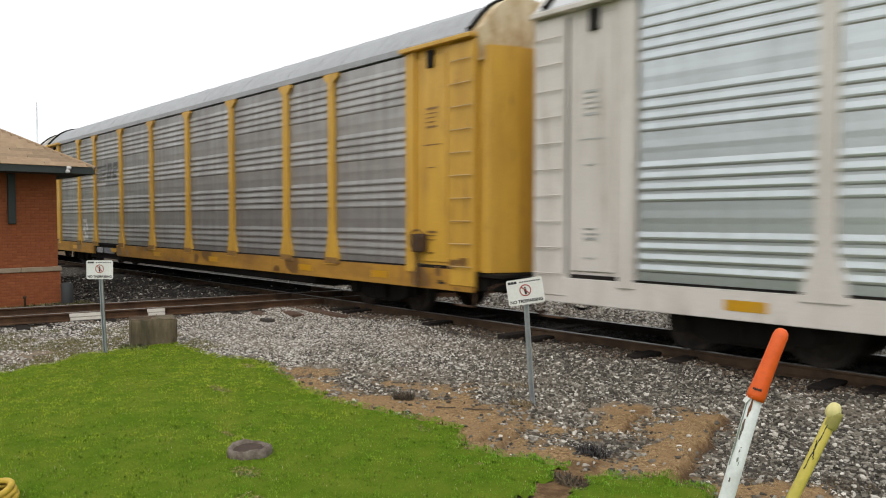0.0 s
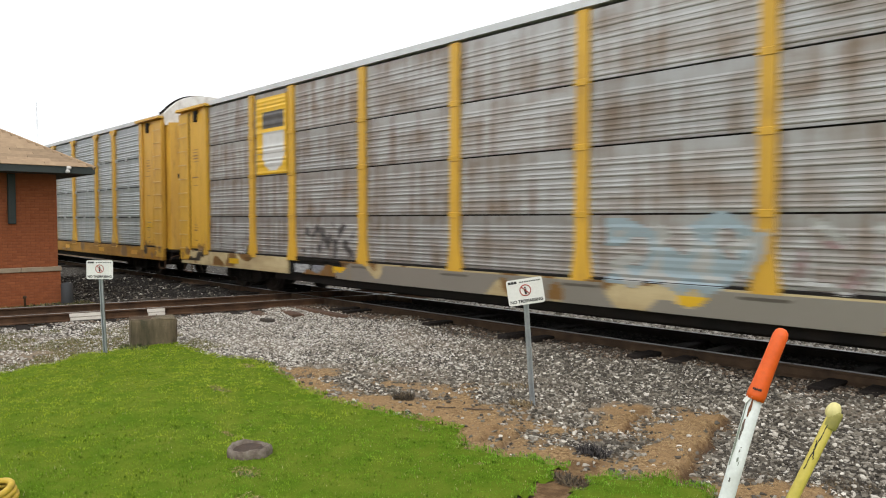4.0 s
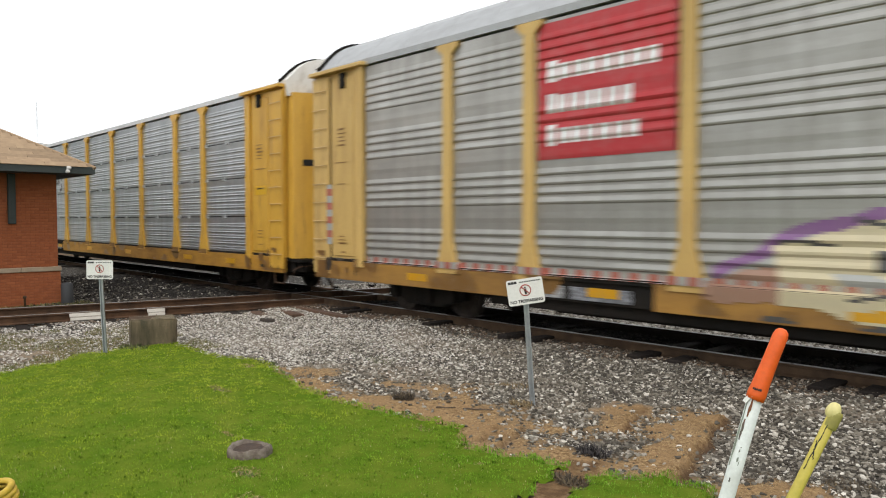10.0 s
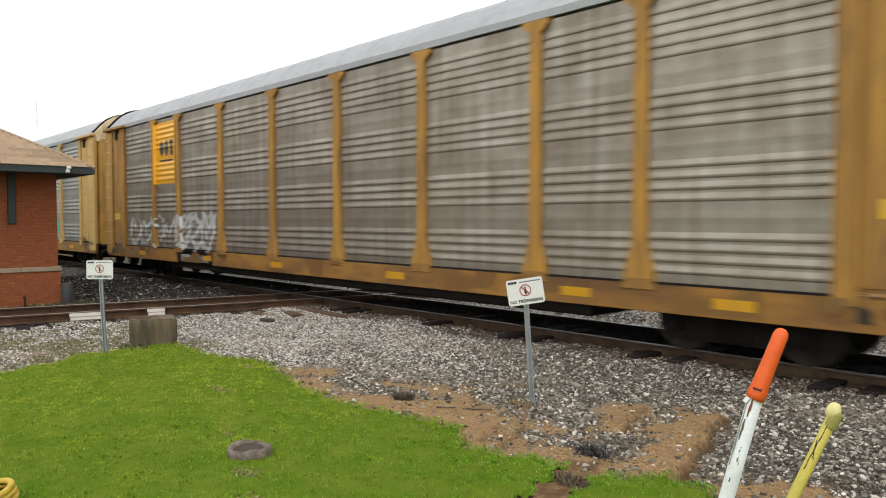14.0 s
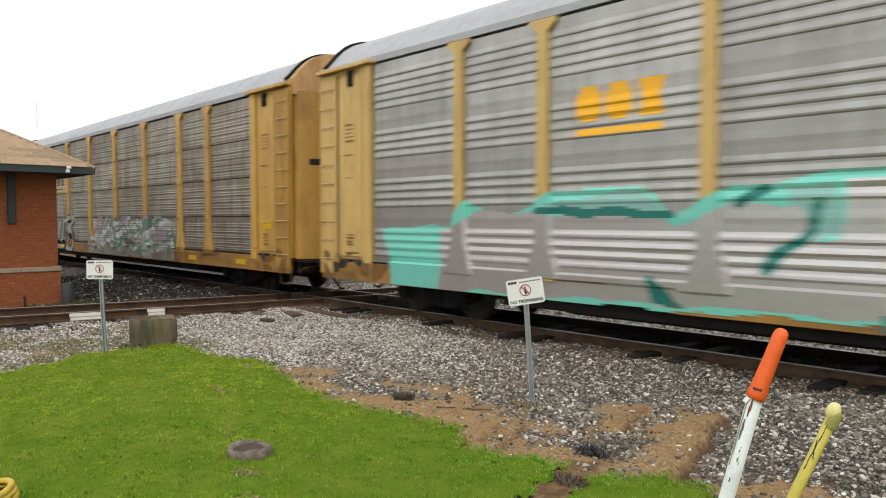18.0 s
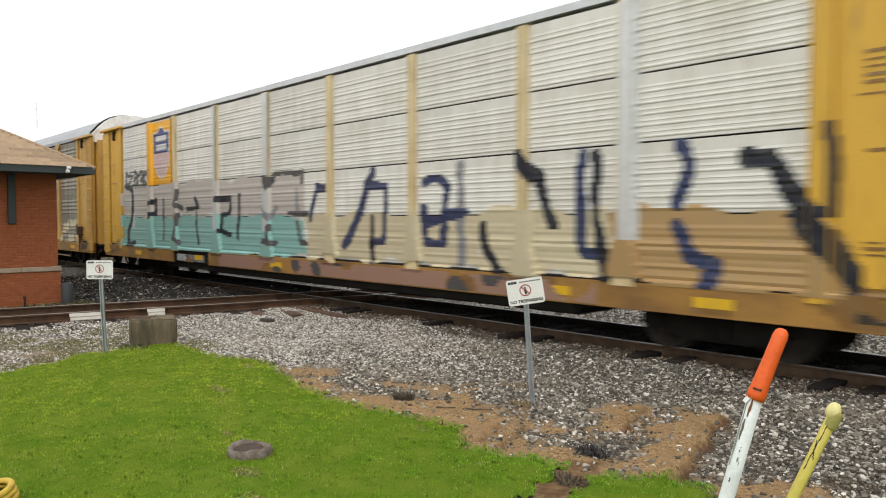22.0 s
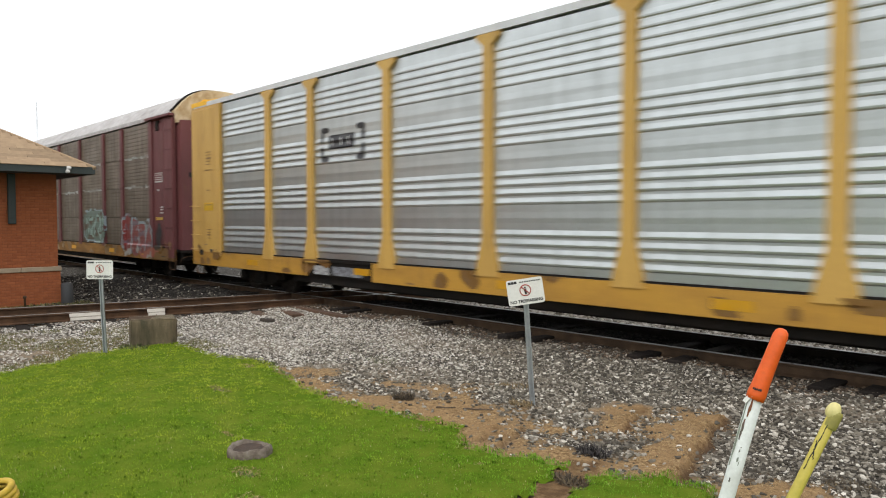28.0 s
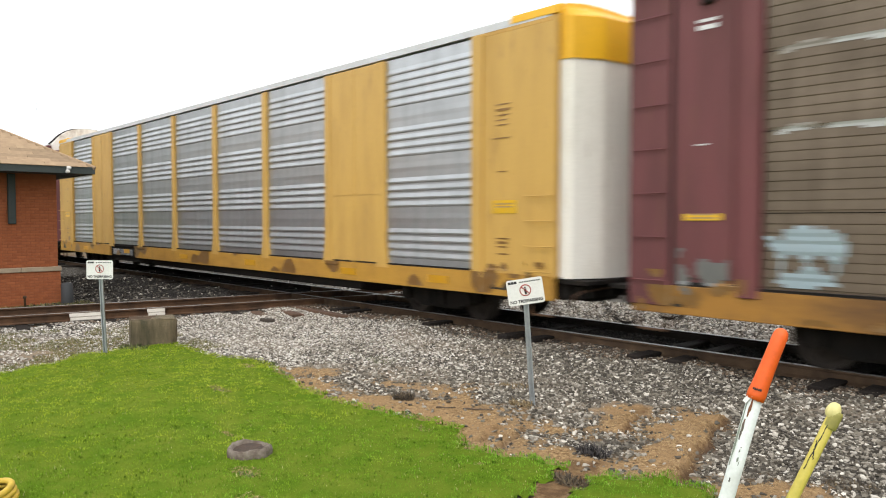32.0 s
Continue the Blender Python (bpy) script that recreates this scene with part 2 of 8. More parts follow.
# ---- building helpers ----
def mesh(name, verts, faces, mats):
    me = bpy.data.meshes.new(name)
    me.from_pydata([tuple(v) for v in verts], [], faces)
    for m in (mats if isinstance(mats, (list, tuple)) else [mats]):
        me.materials.append(m)
    me.update()
    return me


def smooth(me, on=True):
    me.polygons.foreach_set("use_smooth", [on] * len(me.polygons))
    return me


def solid(bm, mat, name="part", soft=False):
    me = bpy.data.meshes.new(name)
    bmesh.ops.recalc_face_normals(bm, faces=bm.faces)
    bm.to_mesh(me)
    bm.free()
    me.materials.append(mat)
    return smooth(me) if soft else me


def add(name, me, parent=None, m=None, label=""):
    ob = new(name, me)
    if parent is not None:
        ob.parent = parent
    if m is not None:
        ob.matrix_basis = m
    if label:
        ob["label"] = label
    return ob


def box(bm, x0, x1, y0, y1, z0, z1, bevel=0.0):
    m = Matrix.LocRotScale(((x0 + x1) / 2, (y0 + y1) / 2, (z0 + z1) / 2), None, (abs(x1 - x0), abs(y1 - y0), abs(z1 - z0)))
    geo = bmesh.ops.create_cube(bm, size=1, matrix=m)
    if bevel:
        edges = {e for v in geo["verts"] for e in v.link_edges}
        bmesh.ops.bevel(bm, geom=list(edges), offset=bevel, segments=1, affect="EDGES")


def rod(bm, a, b, r, r2=None, n=8):
    a, b = Vector(a), Vector(b)
    q = (b - a).to_track_quat("Z", "Y")
    m = Matrix.LocRotScale((a + b) / 2, q, None)
    bmesh.ops.create_cone(bm, cap_ends=True, segments=n, radius1=r, radius2=r if r2 is None else r2, depth=(b - a).length, matrix=m)


def extrude(bm, outline, a0, a1, axis="x"):
    """Prism of a closed outline of (p, q): along x the outline is (y, z), along y it is (x, z)."""
    def put(a, p, q):
        return (a, p, q) if axis == "x" else (p, a, q)
    lo = [bm.verts.new(put(a0, p, q)) for p, q in outline]
    hi = [bm.verts.new(put(a1, p, q)) for p, q in outline]
    n = len(outline)
    for i in range(n):
        bm.faces.new((lo[i], lo[(i + 1) % n], hi[(i + 1) % n], hi[i]))
    bm.faces.new(lo[::-1])
    bm.faces.new(hi)


# ---- train: sizes of one car, from its centre, rail head at zero ----
HALF, BODY = 13.35, 11.50           # end of the rack, edge of the end bays
POSTS = (-8.93, -7.00, -4.20, -1.40, 1.40, 4.20, 7.00, 8.93)
EDGES = (-BODY, *POSTS, BODY)
SIDE = 1.50
Z_SILL, Z_FLOOR, Z_TOP = 0.60, 0.99, 5.02
SILL_GAP = (-7.20, -4.68)           # set-back stretch of the sill
JOINTS = (Z_FLOOR + 0.03, 1.965, 2.975, 3.945, Z_TOP)
TRACK_Y = 10.60
PITCH_CAR = 28.07


def wide_profile():
    """Depth of a tall sheet against height: groups of four ribs with a flat between them."""
    pts = [(JOINTS[0], 0.0)]
    for g in range(4):
        base = 1.14 + g * 0.985
        for r in range(4 if g < 3 else 5):
            z = base + r * 0.153
            pts += [(z, 0.0), (z + 0.018, 0.014), (z + 0.044, 0.017), (z + 0.118, 0.0)]
        if g < 3:
            z = base + 0.65
            pts += [(z + 0.04, 0.0), (z + 0.12, 0.003), (z + 0.22, 0.0)]
    pts.append((Z_TOP, 0.0))
    return pts


def fine_profile(z0, z1, n):
    """A row of pressed ribs, each a sharp fold with a weaker one above it, and a flat top edge."""
    pts = [(z0, 0.0), (z0 + 0.03, 0.0)]
    step = (z1 - z0 - 0.16) / n
    for i in range(n):
        z = z0 + 0.035 + i * step
        pts += [(z + step * 0.04, 0.0), (z + step * 0.11, 0.009), (z + step * 0.20, 0.011), (z + step * 0.34, 0.003),
                (z + step * 0.52, 0.003), (z + step * 0.57, 0.008), (z + step * 0.78, 0.0)]
    return pts + [(z1 - 0.02, 0.0), (z1, 0.0)]


def lap_profile(z0, z1, n):
    """Overlapping boards of sheet: each leans out towards its lower edge."""
    pts = [(z0, 0.0)]
    step = (z1 - z0 - 0.04) / n
    for i in range(n):
        z = z0 + 0.02 + i * step
        pts += [(z, 0.0), (z + 0.012, 0.0065), (z + step * 0.45, 0.0045), (z + step - 0.004, 0.0)]
    return pts + [(z1, 0.0)]


PROFILES = {"wide": [wide_profile()],
            "slot": [fine_profile(JOINTS[i] + 0.014, JOINTS[i + 1] - 0.014, 5) for i in range(4)],
            "lap": [lap_profile(JOINTS[i] + 0.006, JOINTS[i + 1] - 0.006, 8) for i in range(4)]}


def skin(style, x, z):
    """How far the outer skin stands out from the side plane, at (x, z) in the car."""
    x, z = np.asarray(x, float), np.asarray(z, float)
    y = np.zeros_like(z)
    for prof in PROFILES[style]:
        pz, py = np.array([p[0] for p in prof]), np.array([p[1] for p in prof])
        inside = (z >= pz[0]) & (z <= pz[-1])
        y = np.where(inside, np.interp(z, pz, py), y)
    for p in POSTS:
        half = 0.155 + np.clip((1.55 - z) / 0.55, 0, 1) * 0.17
        y = np.where((np.abs(x - p) < half) & (z > Z_FLOOR - 0.1), 0.085, y)
    ax = np.abs(x)
    y = np.where(ax > BODY, 0.021, y)
    y = np.where((ax > BODY) & (ax < BODY + 0.26), 0.086, y)
    y = np.where((ax > BODY + 0.34) & (ax < HALF - 0.72), 0.046, y)
    y = np.where(ax > HALF - 0.62, 0.076, y)
    y = np.where(z < Z_FLOOR + 0.045, np.maximum(y, 0.057), y)
    return np.where((z < Z_FLOOR - 0.05) & (x > SILL_GAP[0]) & (x < SILL_GAP[1]), 0.022, y)


CACHE = {}


def cached(key, maker):
    if key not in CACHE:
        CACHE[key] = maker()
    return CACHE[key]


def panel_mesh(prof, width, mat):
    """A folded sheet with returned edges; outside faces -y."""
    prof = [(prof[0][0], -0.05)] + list(prof) + [(prof[-1][0], -0.05)]
    w = width / 2
    verts, faces = [], []
    for x, dy in ((-w, 0.05), (-w, 0), (w, 0), (w, 0.05)):
        for z, d in prof:
            verts.append((x, -d if dy == 0 else dy, z))
    n = len(prof)
    for s in range(3):
        for i in range(n - 1):
            a, b = s * n + i, (s + 1) * n + i
            faces.append((a, b, b + 1, a + 1))
    return mesh("side_panel", verts, faces, mat)


def post_mesh(mat):
    bm = bmesh.new()
    top = Z_TOP + 0.02
    extrude(bm, [(-0.27, Z_FLOOR - 0.08), (0.27, Z_FLOOR - 0.08), (0.24, 1.10), (0.115, 1.56), (0.105, top - 0.20), (0.26, top - 0.07),
                 (0.27, top), (-0.27, top), (-0.26, top - 0.07), (-0.105, top - 0.20), (-0.115, 1.56), (-0.24, 1.10)], -0.075, 0.02, "y")
    return solid(bm, mat, "post")


def plain_post_mesh(mat):
    bm = bmesh.new()
    extrude(bm, [(-0.20, Z_FLOOR - 0.06), (0.20, Z_FLOOR - 0.06), (0.115, 1.45), (0.105, Z_TOP), (-0.105, Z_TOP), (-0.115, 1.45)], -0.065, 0.02, "y")
    return solid(bm, mat, "post")


def roof_outline(peak):
    pts = [(-1.525, Z_TOP + 0.045), (-1.525, Z_TOP + 0.165), (-1.49, Z_TOP + 0.17)]
    for i in range(1, 14):
        a = -1 + 2 * i / 14
        pts.append((1.46 * a, Z_TOP + 0.17 + (peak - Z_TOP - 0.17) * (1 - abs(a) ** 3.0)))
    return pts + [(1.49, Z_TOP + 0.17), (1.525, Z_TOP + 0.165), (1.525, Z_TOP + 0.045)]


def roof_mesh(peak, mat):
    """Cross-corrugated roof sheets with standing seams."""
    out = roof_outline(peak)
    bm = bmesh.new()
    extrude(bm, out, -HALF + 0.15, HALF - 0.15)
    seam = [(y * 1.002, z + 0.006) for y, z in out[1:-1]] + [(y, z - 0.02) for y, z in out[-2:0:-1]]
    for i in range(23):
        x = -HALF + 0.75 + i * (2 * HALF - 1.5) / 22
        extrude(bm, seam, x - 0.018, x + 0.018)
    return solid(bm, mat, "roof")


def hood_mesh(peak, mat, low=0.18):
    """Arched end hood above the doors."""
    out = [(y * 0.985, z + 0.02) for y, z in roof_outline(peak)]
    bm = bmesh.new()
    extrude(bm, [(-1.45, Z_TOP - low)] + out[1:-1] + [(1.45, Z_TOP - low)], -0.10, 0.10)
    return solid(bm, mat, "end_hood")


def wrap_hood_mesh(peak, mat):
    """Hood that wraps the last metre of the roof."""
    bm = bmesh.new()
    extrude(bm, [(y * 1.006, z + 0.035) for y, z in roof_outline(peak)], -0.95, 0.02)
    return solid(bm, mat, "end_hood")


def hood_face_mesh(peak, mat, low):
    """Bowed front of the wrapped hood, over the doors, closed by a sloping top."""
    plan = [(-0.16, -1.45), (0.20, -1.36), (0.44, -0.87), (0.55, 0.0), (0.44, 0.87), (0.20, 1.36), (-0.16, 1.45)]
    bm = bmesh.new()
    levels = ((Z_TOP - low, 1.0), (Z_TOP + 0.04, 1.0), (Z_TOP + 0.16, 0.72), (peak - 0.02, 0.10))
    rings = [[bm.verts.new((-0.16 + (x + 0.16) * f, y * (1.0 if f > 0.5 else 0.86), z)) for x, y in plan] for z, f in levels]
    for p, q in zip(rings, rings[1:]):
        for i in range(len(plan) - 1):
            bm.faces.new((p[i], p[i + 1], q[i + 1], q[i]))
        bm.faces.new((p[-1], p[0], q[0], q[-1]))
    bm.faces.new(rings[0][::-1]), bm.faces.new(rings[-1])
    return solid(bm, mat, "hood_face")


def hood_rim_mesh(peak):
    out = roof_outline(peak)[1:-1]
    rim = [(y * 1.02, z + 0.055) for y, z in out] + [(y, z - 0.01) for y, z in out[::-1]]
    bm = bmesh.new()
    extrude(bm, rim, -0.05, 0.05)
    return solid(bm, BLACK_STEEL, "hood_rim")


def door_mesh(mat, s, top):
    """One leaf of the bowed end doors."""
    plan = [(-0.06, s * 1.44), (0.28, s * 1.34), (0.52, s * 0.85), (0.63, s * 0.02), (0.55, s * 0.02), (0.22, s * 1.24), (-0.06, s * 1.36)]
    bm = bmesh.new()
    lo = [bm.verts.new((x, y, 0.95)) for x, y in plan]
    hi = [bm.verts.new((x, y, top)) for x, y in plan]
    n = len(plan)
    for i in range(n):
        bm.faces.new((lo[i], lo[(i + 1) % n], hi[(i + 1) % n], hi[i]))
    bm.faces.new(lo), bm.faces.new(hi)
    return solid(bm, mat, "end_door")


def slot_mesh(s):
    """Dark opening that follows the bow of the door leaf."""
    bm = bmesh.new()
    plan = [(0.606, s * 0.25), (0.528, s * 0.85), (0.382, s * 1.15), (0.32, s * 1.15), (0.50, s * 0.25)]
    lo, hi = [bm.verts.new((x, y, 0.0)) for x, y in plan], [bm.verts.new((x, y, 0.15)) for x, y in plan]
    for i in range(5):
        bm.faces.new((lo[i], lo[(i + 1) % 5], hi[(i + 1) % 5], hi[i]))
    bm.faces.new(lo), bm.faces.new(hi)
    return solid(bm, DARK_SLOT, "vent_slot")


def bay_piece(mat, left, name, xa, xb, ya, yb, za, zb, bevel=0.0):
    s = -1 if left else 1
    bm = bmesh.new()
    box(bm, min(s * xa, s * xb), max(s * xa, s * xb), ya, yb, za, zb, bevel)
    return solid(bm, mat, name)


def end_bay(car, coat, left, m, plain=False, clean=False):
    """Side sheet of an end bay with its stiffener, inset panel, grab column, shade strip and lip."""
    x0, x1 = BODY, HALF

    def piece(name, mat, *size):
        return cached((name, left, mat.name, size), lambda: bay_piece(mat, left, name, *size))
    bay = add("end_bay", piece("end_bay", coat, x0, x1, -0.02, 0.05, Z_FLOOR - 0.02, Z_TOP + 0.06), car, m)
    add("stiffener", piece("stiffener", coat, x0, x0 + 0.26, -0.085, -0.018, Z_FLOOR - 0.10, Z_TOP + 0.02, 0.01), bay)
    if plain:
        add("outer_sheet", piece("outer_sheet", coat, x0 + 0.26, x1, -0.045, -0.018, Z_FLOOR - 0.05, Z_TOP - 0.02, 0.02), bay)
    else:
        add("inset_panel", piece("inset_panel", coat, x0 + 0.34, x1 - 0.72, -0.045, -0.018, 1.10, Z_TOP - 0.12, 0.012), bay)
        add("grab_column", piece("grab_column", WORN_YELLOW if coat in (YELLOW, YELLOW_PALE, YELLOW_DIRTY) and not clean else coat, x1 - 0.62, x1, -0.075, -0.018, Z_SILL + 0.10, Z_TOP - 0.02, 0.015), bay)
        # dark strip laid in the gap, in place of its shade
        add("groove", piece("groove", DARK_SLOT, x1 - 0.655, x1 - 0.622, -0.026, -0.018, 1.05, Z_TOP - 0.05), bay, None, "dark strip for the shade of the gap beside the grab column")
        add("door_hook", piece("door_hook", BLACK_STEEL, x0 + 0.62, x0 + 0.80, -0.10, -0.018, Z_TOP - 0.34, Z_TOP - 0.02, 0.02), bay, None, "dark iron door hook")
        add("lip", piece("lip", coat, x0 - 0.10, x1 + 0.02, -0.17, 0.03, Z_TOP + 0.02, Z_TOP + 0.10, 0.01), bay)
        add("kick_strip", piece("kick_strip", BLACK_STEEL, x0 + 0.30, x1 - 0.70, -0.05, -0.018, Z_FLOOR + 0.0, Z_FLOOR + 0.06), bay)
    rung_coat = coat if coat in (MAROON, OFF_WHITE, MUSTARD) else RUNG
    gap = 0.60 if coat is MAROON else 0.405
    for k in range(4 if plain else 7 if coat is MAROON else 10):
        add("rung", cached(("rung", rung_coat.name), lambda: rung_mesh(rung_coat)), bay, Matrix.Translation(((-1 if left else 1) * (HALF - 0.30), 0, 1.05 + k * gap)))


def rung_mesh(mat):
    bm = bmesh.new()
    rod(bm, (-0.26, -0.11, 0), (0.26, -0.11, 0), 0.010, n=6)
    rod(bm, (-0.255, -0.11, 0), (-0.255, -0.05, 0), 0.009, n=5)
    rod(bm, (0.255, -0.11, 0), (0.255, -0.05, 0), 0.009, n=5)
    return solid(bm, mat, "rung")


def sill_mesh(mat, a, b):
    bm = bmesh.new()
    extrude(bm, [(-1.46, Z_SILL + 0.03), (-1.50, Z_SILL), (-1.55, Z_SILL), (-1.556, Z_SILL + 0.008), (-1.556, Z_FLOOR - 0.008), (-1.55, Z_FLOOR),
                 (-1.44, Z_FLOOR), (-1.44, Z_SILL + 0.03)], a, b)
    return solid(bm, mat, "side_sill")


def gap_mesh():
    """Black strip that stands in for the shadow gap along the foot of the side panels."""
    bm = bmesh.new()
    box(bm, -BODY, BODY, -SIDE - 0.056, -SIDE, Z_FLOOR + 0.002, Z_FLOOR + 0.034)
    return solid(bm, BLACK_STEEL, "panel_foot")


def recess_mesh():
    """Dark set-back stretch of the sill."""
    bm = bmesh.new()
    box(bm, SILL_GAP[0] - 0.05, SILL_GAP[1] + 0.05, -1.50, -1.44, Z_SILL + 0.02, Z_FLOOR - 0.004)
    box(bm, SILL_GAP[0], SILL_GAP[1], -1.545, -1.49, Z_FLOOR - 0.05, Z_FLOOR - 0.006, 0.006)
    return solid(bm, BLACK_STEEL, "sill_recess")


def plate_mesh(w, mat):
    bm = bmesh.new()
    box(bm, -w / 2, w / 2, -0.02, 0.0, -0.10, 0.10, 0.006)
    return solid(bm, mat, "data_plate")


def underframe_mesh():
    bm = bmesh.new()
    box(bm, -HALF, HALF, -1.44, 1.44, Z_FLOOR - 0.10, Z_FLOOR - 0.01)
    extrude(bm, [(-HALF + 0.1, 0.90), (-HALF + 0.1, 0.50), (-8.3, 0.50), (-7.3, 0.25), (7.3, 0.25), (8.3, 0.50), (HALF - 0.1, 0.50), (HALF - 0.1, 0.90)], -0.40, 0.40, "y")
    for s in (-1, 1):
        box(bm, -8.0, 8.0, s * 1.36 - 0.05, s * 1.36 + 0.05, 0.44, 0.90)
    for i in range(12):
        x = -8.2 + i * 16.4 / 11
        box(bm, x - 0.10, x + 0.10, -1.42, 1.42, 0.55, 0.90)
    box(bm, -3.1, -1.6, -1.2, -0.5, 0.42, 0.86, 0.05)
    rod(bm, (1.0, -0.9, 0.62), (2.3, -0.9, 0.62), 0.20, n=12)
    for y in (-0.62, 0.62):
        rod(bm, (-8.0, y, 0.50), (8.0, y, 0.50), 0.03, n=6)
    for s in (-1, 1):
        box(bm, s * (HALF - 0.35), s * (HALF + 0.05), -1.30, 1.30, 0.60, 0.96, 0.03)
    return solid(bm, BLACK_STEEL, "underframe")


# unseen decks, added to block light through the panel joints
def deck_mesh():
    bm = bmesh.new()
    for z in JOINTS[1:4]:
        box(bm, -HALF + 0.3, HALF - 0.3, -1.445, 1.445, z - 0.045, z + 0.045)
    return solid(bm, BLACK_STEEL, "inner_deck")


def coupler_mesh():
    bm = bmesh.new()
    box(bm, -0.2, 0.42, -0.09, 0.09, 0.68, 0.92, 0.03)
    box(bm, 0.40, 0.76, -0.19, 0.14, 0.64, 0.96, 0.06)
    box(bm, 0.62, 0.84, 0.05, 0.18, 0.68, 0.92, 0.04)
    return solid(bm, BLACK_STEEL, "coupler")


def tube(bm, pts, r, n=7):
    """One closed tube along a line of points."""
    rings = []
    for i, p in enumerate(pts):
        d = (Vector(pts[min(i + 1, len(pts) - 1)]) - Vector(pts[max(i - 1, 0)])).normalized()
        q = d.to_track_quat("Z", "Y")
        rings.append([bm.verts.new(Vector(p) + q @ Vector((r * math.cos(a), r * math.sin(a), 0))) for a in np.linspace(0, 2 * math.pi, n, endpoint=False)])
    for p, q in zip(rings, rings[1:]):
        for i in range(n):
            bm.faces.new((p[i], p[(i + 1) % n], q[(i + 1) % n], q[i]))
    bm.faces.new(rings[0][::-1])
    bm.faces.new(rings[-1])


def hose_mesh():
    bm = bmesh.new()
    tube(bm, [(0.05 + 0.75 * t, -0.42 - 0.05 * t, 0.72 - 0.50 * math.sin(math.pi * t * 0.62)) for t in np.linspace(0, 1, 11)], 0.028)
    return solid(bm, BLACK_STEEL, "air_hose", True)


def foot_mesh(w):
    bm = bmesh.new()
    extrude(bm, [(-w, Z_FLOOR - 0.06), (w, Z_FLOOR - 0.06), (w * 0.94, 1.06), (-w * 0.94, 1.06)], -0.079, -0.05, "y")
    return solid(bm, FOOT, "foot_plate")


def clip_mesh(w, mat):
    bm = bmesh.new()
    box(bm, -w, w, -0.034, 0.0, -0.05, 0.05, 0.006)
    return solid(bm, mat, "joint_clip")


def step_mesh():
    """Stirrup step that hangs under a corner."""
    bm = bmesh.new()
    tube(bm, [(-0.24, 0, 0.72), (-0.24, 0, 0.40), (-0.20, 0, 0.34), (0.20, 0, 0.34), (0.24, 0, 0.40), (0.24, 0, 0.72)], 0.020, 6)
    return solid(bm, RUSTY_GEAR, "sill_step", True)


def platform_mesh():
    """Crossover platform at the end of a car, with its brackets and beam."""
    bm = bmesh.new()
    box(bm, 0.0, 0.50, -1.36, 1.36, 0.86, 0.93, 0.01)
    box(bm, 0.10, 0.34, -1.20, 1.20, 0.62, 0.84, 0.02)
    for y in (-1.1, -0.55, 0.55, 1.1):
        box(bm, 0.0, 0.42, y - 0.03, y + 0.03, 0.66, 0.88)
    return solid(bm, BLACK_STEEL, "end_platform")


def lever_mesh():
    bm = bmesh.new()
    tube(bm, [(0.30, -1.46, 0.52), (0.34, -1.42, 0.70), (0.42, -1.30, 0.76), (0.46, -0.50, 0.80), (0.50, -0.16, 0.90)], 0.014, 6)
    return solid(bm, RUSTY_GEAR, "uncoupling_lever", True)


def truck_mesh():
    """Bogie frame: two cast side frames, bolster, spring nests, brake beams."""
    bm = bmesh.new()
    for s in (-1, 1):
        y0, y1 = s * 0.94, s * 1.08
        extrude(bm, [(-1.12, 0.36), (-0.80, 0.34), (-0.52, 0.20), (0.52, 0.20), (0.80, 0.34), (1.12, 0.36), (1.12, 0.56), (0.78, 0.62),
                     (0.46, 0.78), (-0.46, 0.78), (-0.78, 0.62), (-1.12, 0.56)], y0, y1, "y")
        for x in (-0.18, 0.0, 0.18):
            rod(bm, (x, s * 1.13, 0.26), (x, s * 1.13, 0.58), 0.07, n=8)
        for x in (-0.865, 0.865):
            rod(bm, (x, s * 0.90, 0.42), (x, s * 1.20, 0.42), 0.13, n=10)
    box(bm, -0.20, 0.20, -1.15, 1.15, 0.55, 0.84, 0.03)
    for x in (-0.42, 0.42):
        box(bm, x - 0.06, x + 0.06, -0.85, 0.85, 0.30, 0.42)
    return solid(bm, BLACK_STEEL, "truck_frame")


def wheelset_mesh():
    """Two flanged, dished wheels on an axle, about its own centre."""
    bm = bmesh.new()
    rod(bm, (0, -1.0, 0), (0, 1.0, 0), 0.085, n=12)
    ring = [(0.10, -0.05), (0.30, -0.02), (0.36, -0.055), (0.42, -0.06), (0.425, 0.045), (0.455, 0.05), (0.455, 0.075), (0.36, 0.075), (0.28, 0.03), (0.10, 0.07)]
    for s in (-1, 1):
        loops = []
        for k in range(28):
            a = 2 * math.pi * k / 28
            loops.append([bm.verts.new((r * math.cos(a), s * (0.755 - w), r * math.sin(a))) for r, w in ring])
        for k in range(28):
            p, q = loops[k], loops[(k + 1) % 28]
            for i in range(len(ring)):
                j = (i + 1) % len(ring)
                bm.faces.new((p[i], p[j], q[j], q[i]))
    for k in range(3):
        a = 2 * math.pi * k / 3
        rod(bm, (0.05 * math.cos(a), -1.03, 0.05 * math.sin(a)), (0.05 * math.cos(a), -0.99, 0.05 * math.sin(a)), 0.018, n=6)
    return solid(bm, WHEEL_STEEL, "wheelset")


# painted shapes, on the skin of a car: functions of (x, z) in metres
def rect(x0, x1, z0, z1):
    return lambda x, z: (x > x0) & (x < x1) & (z > z0) & (z < z1)


def oval(cx, cz, rx, rz):
    return lambda x, z: ((x - cx) / rx) ** 2 + ((z - cz) / rz) ** 2 < 1


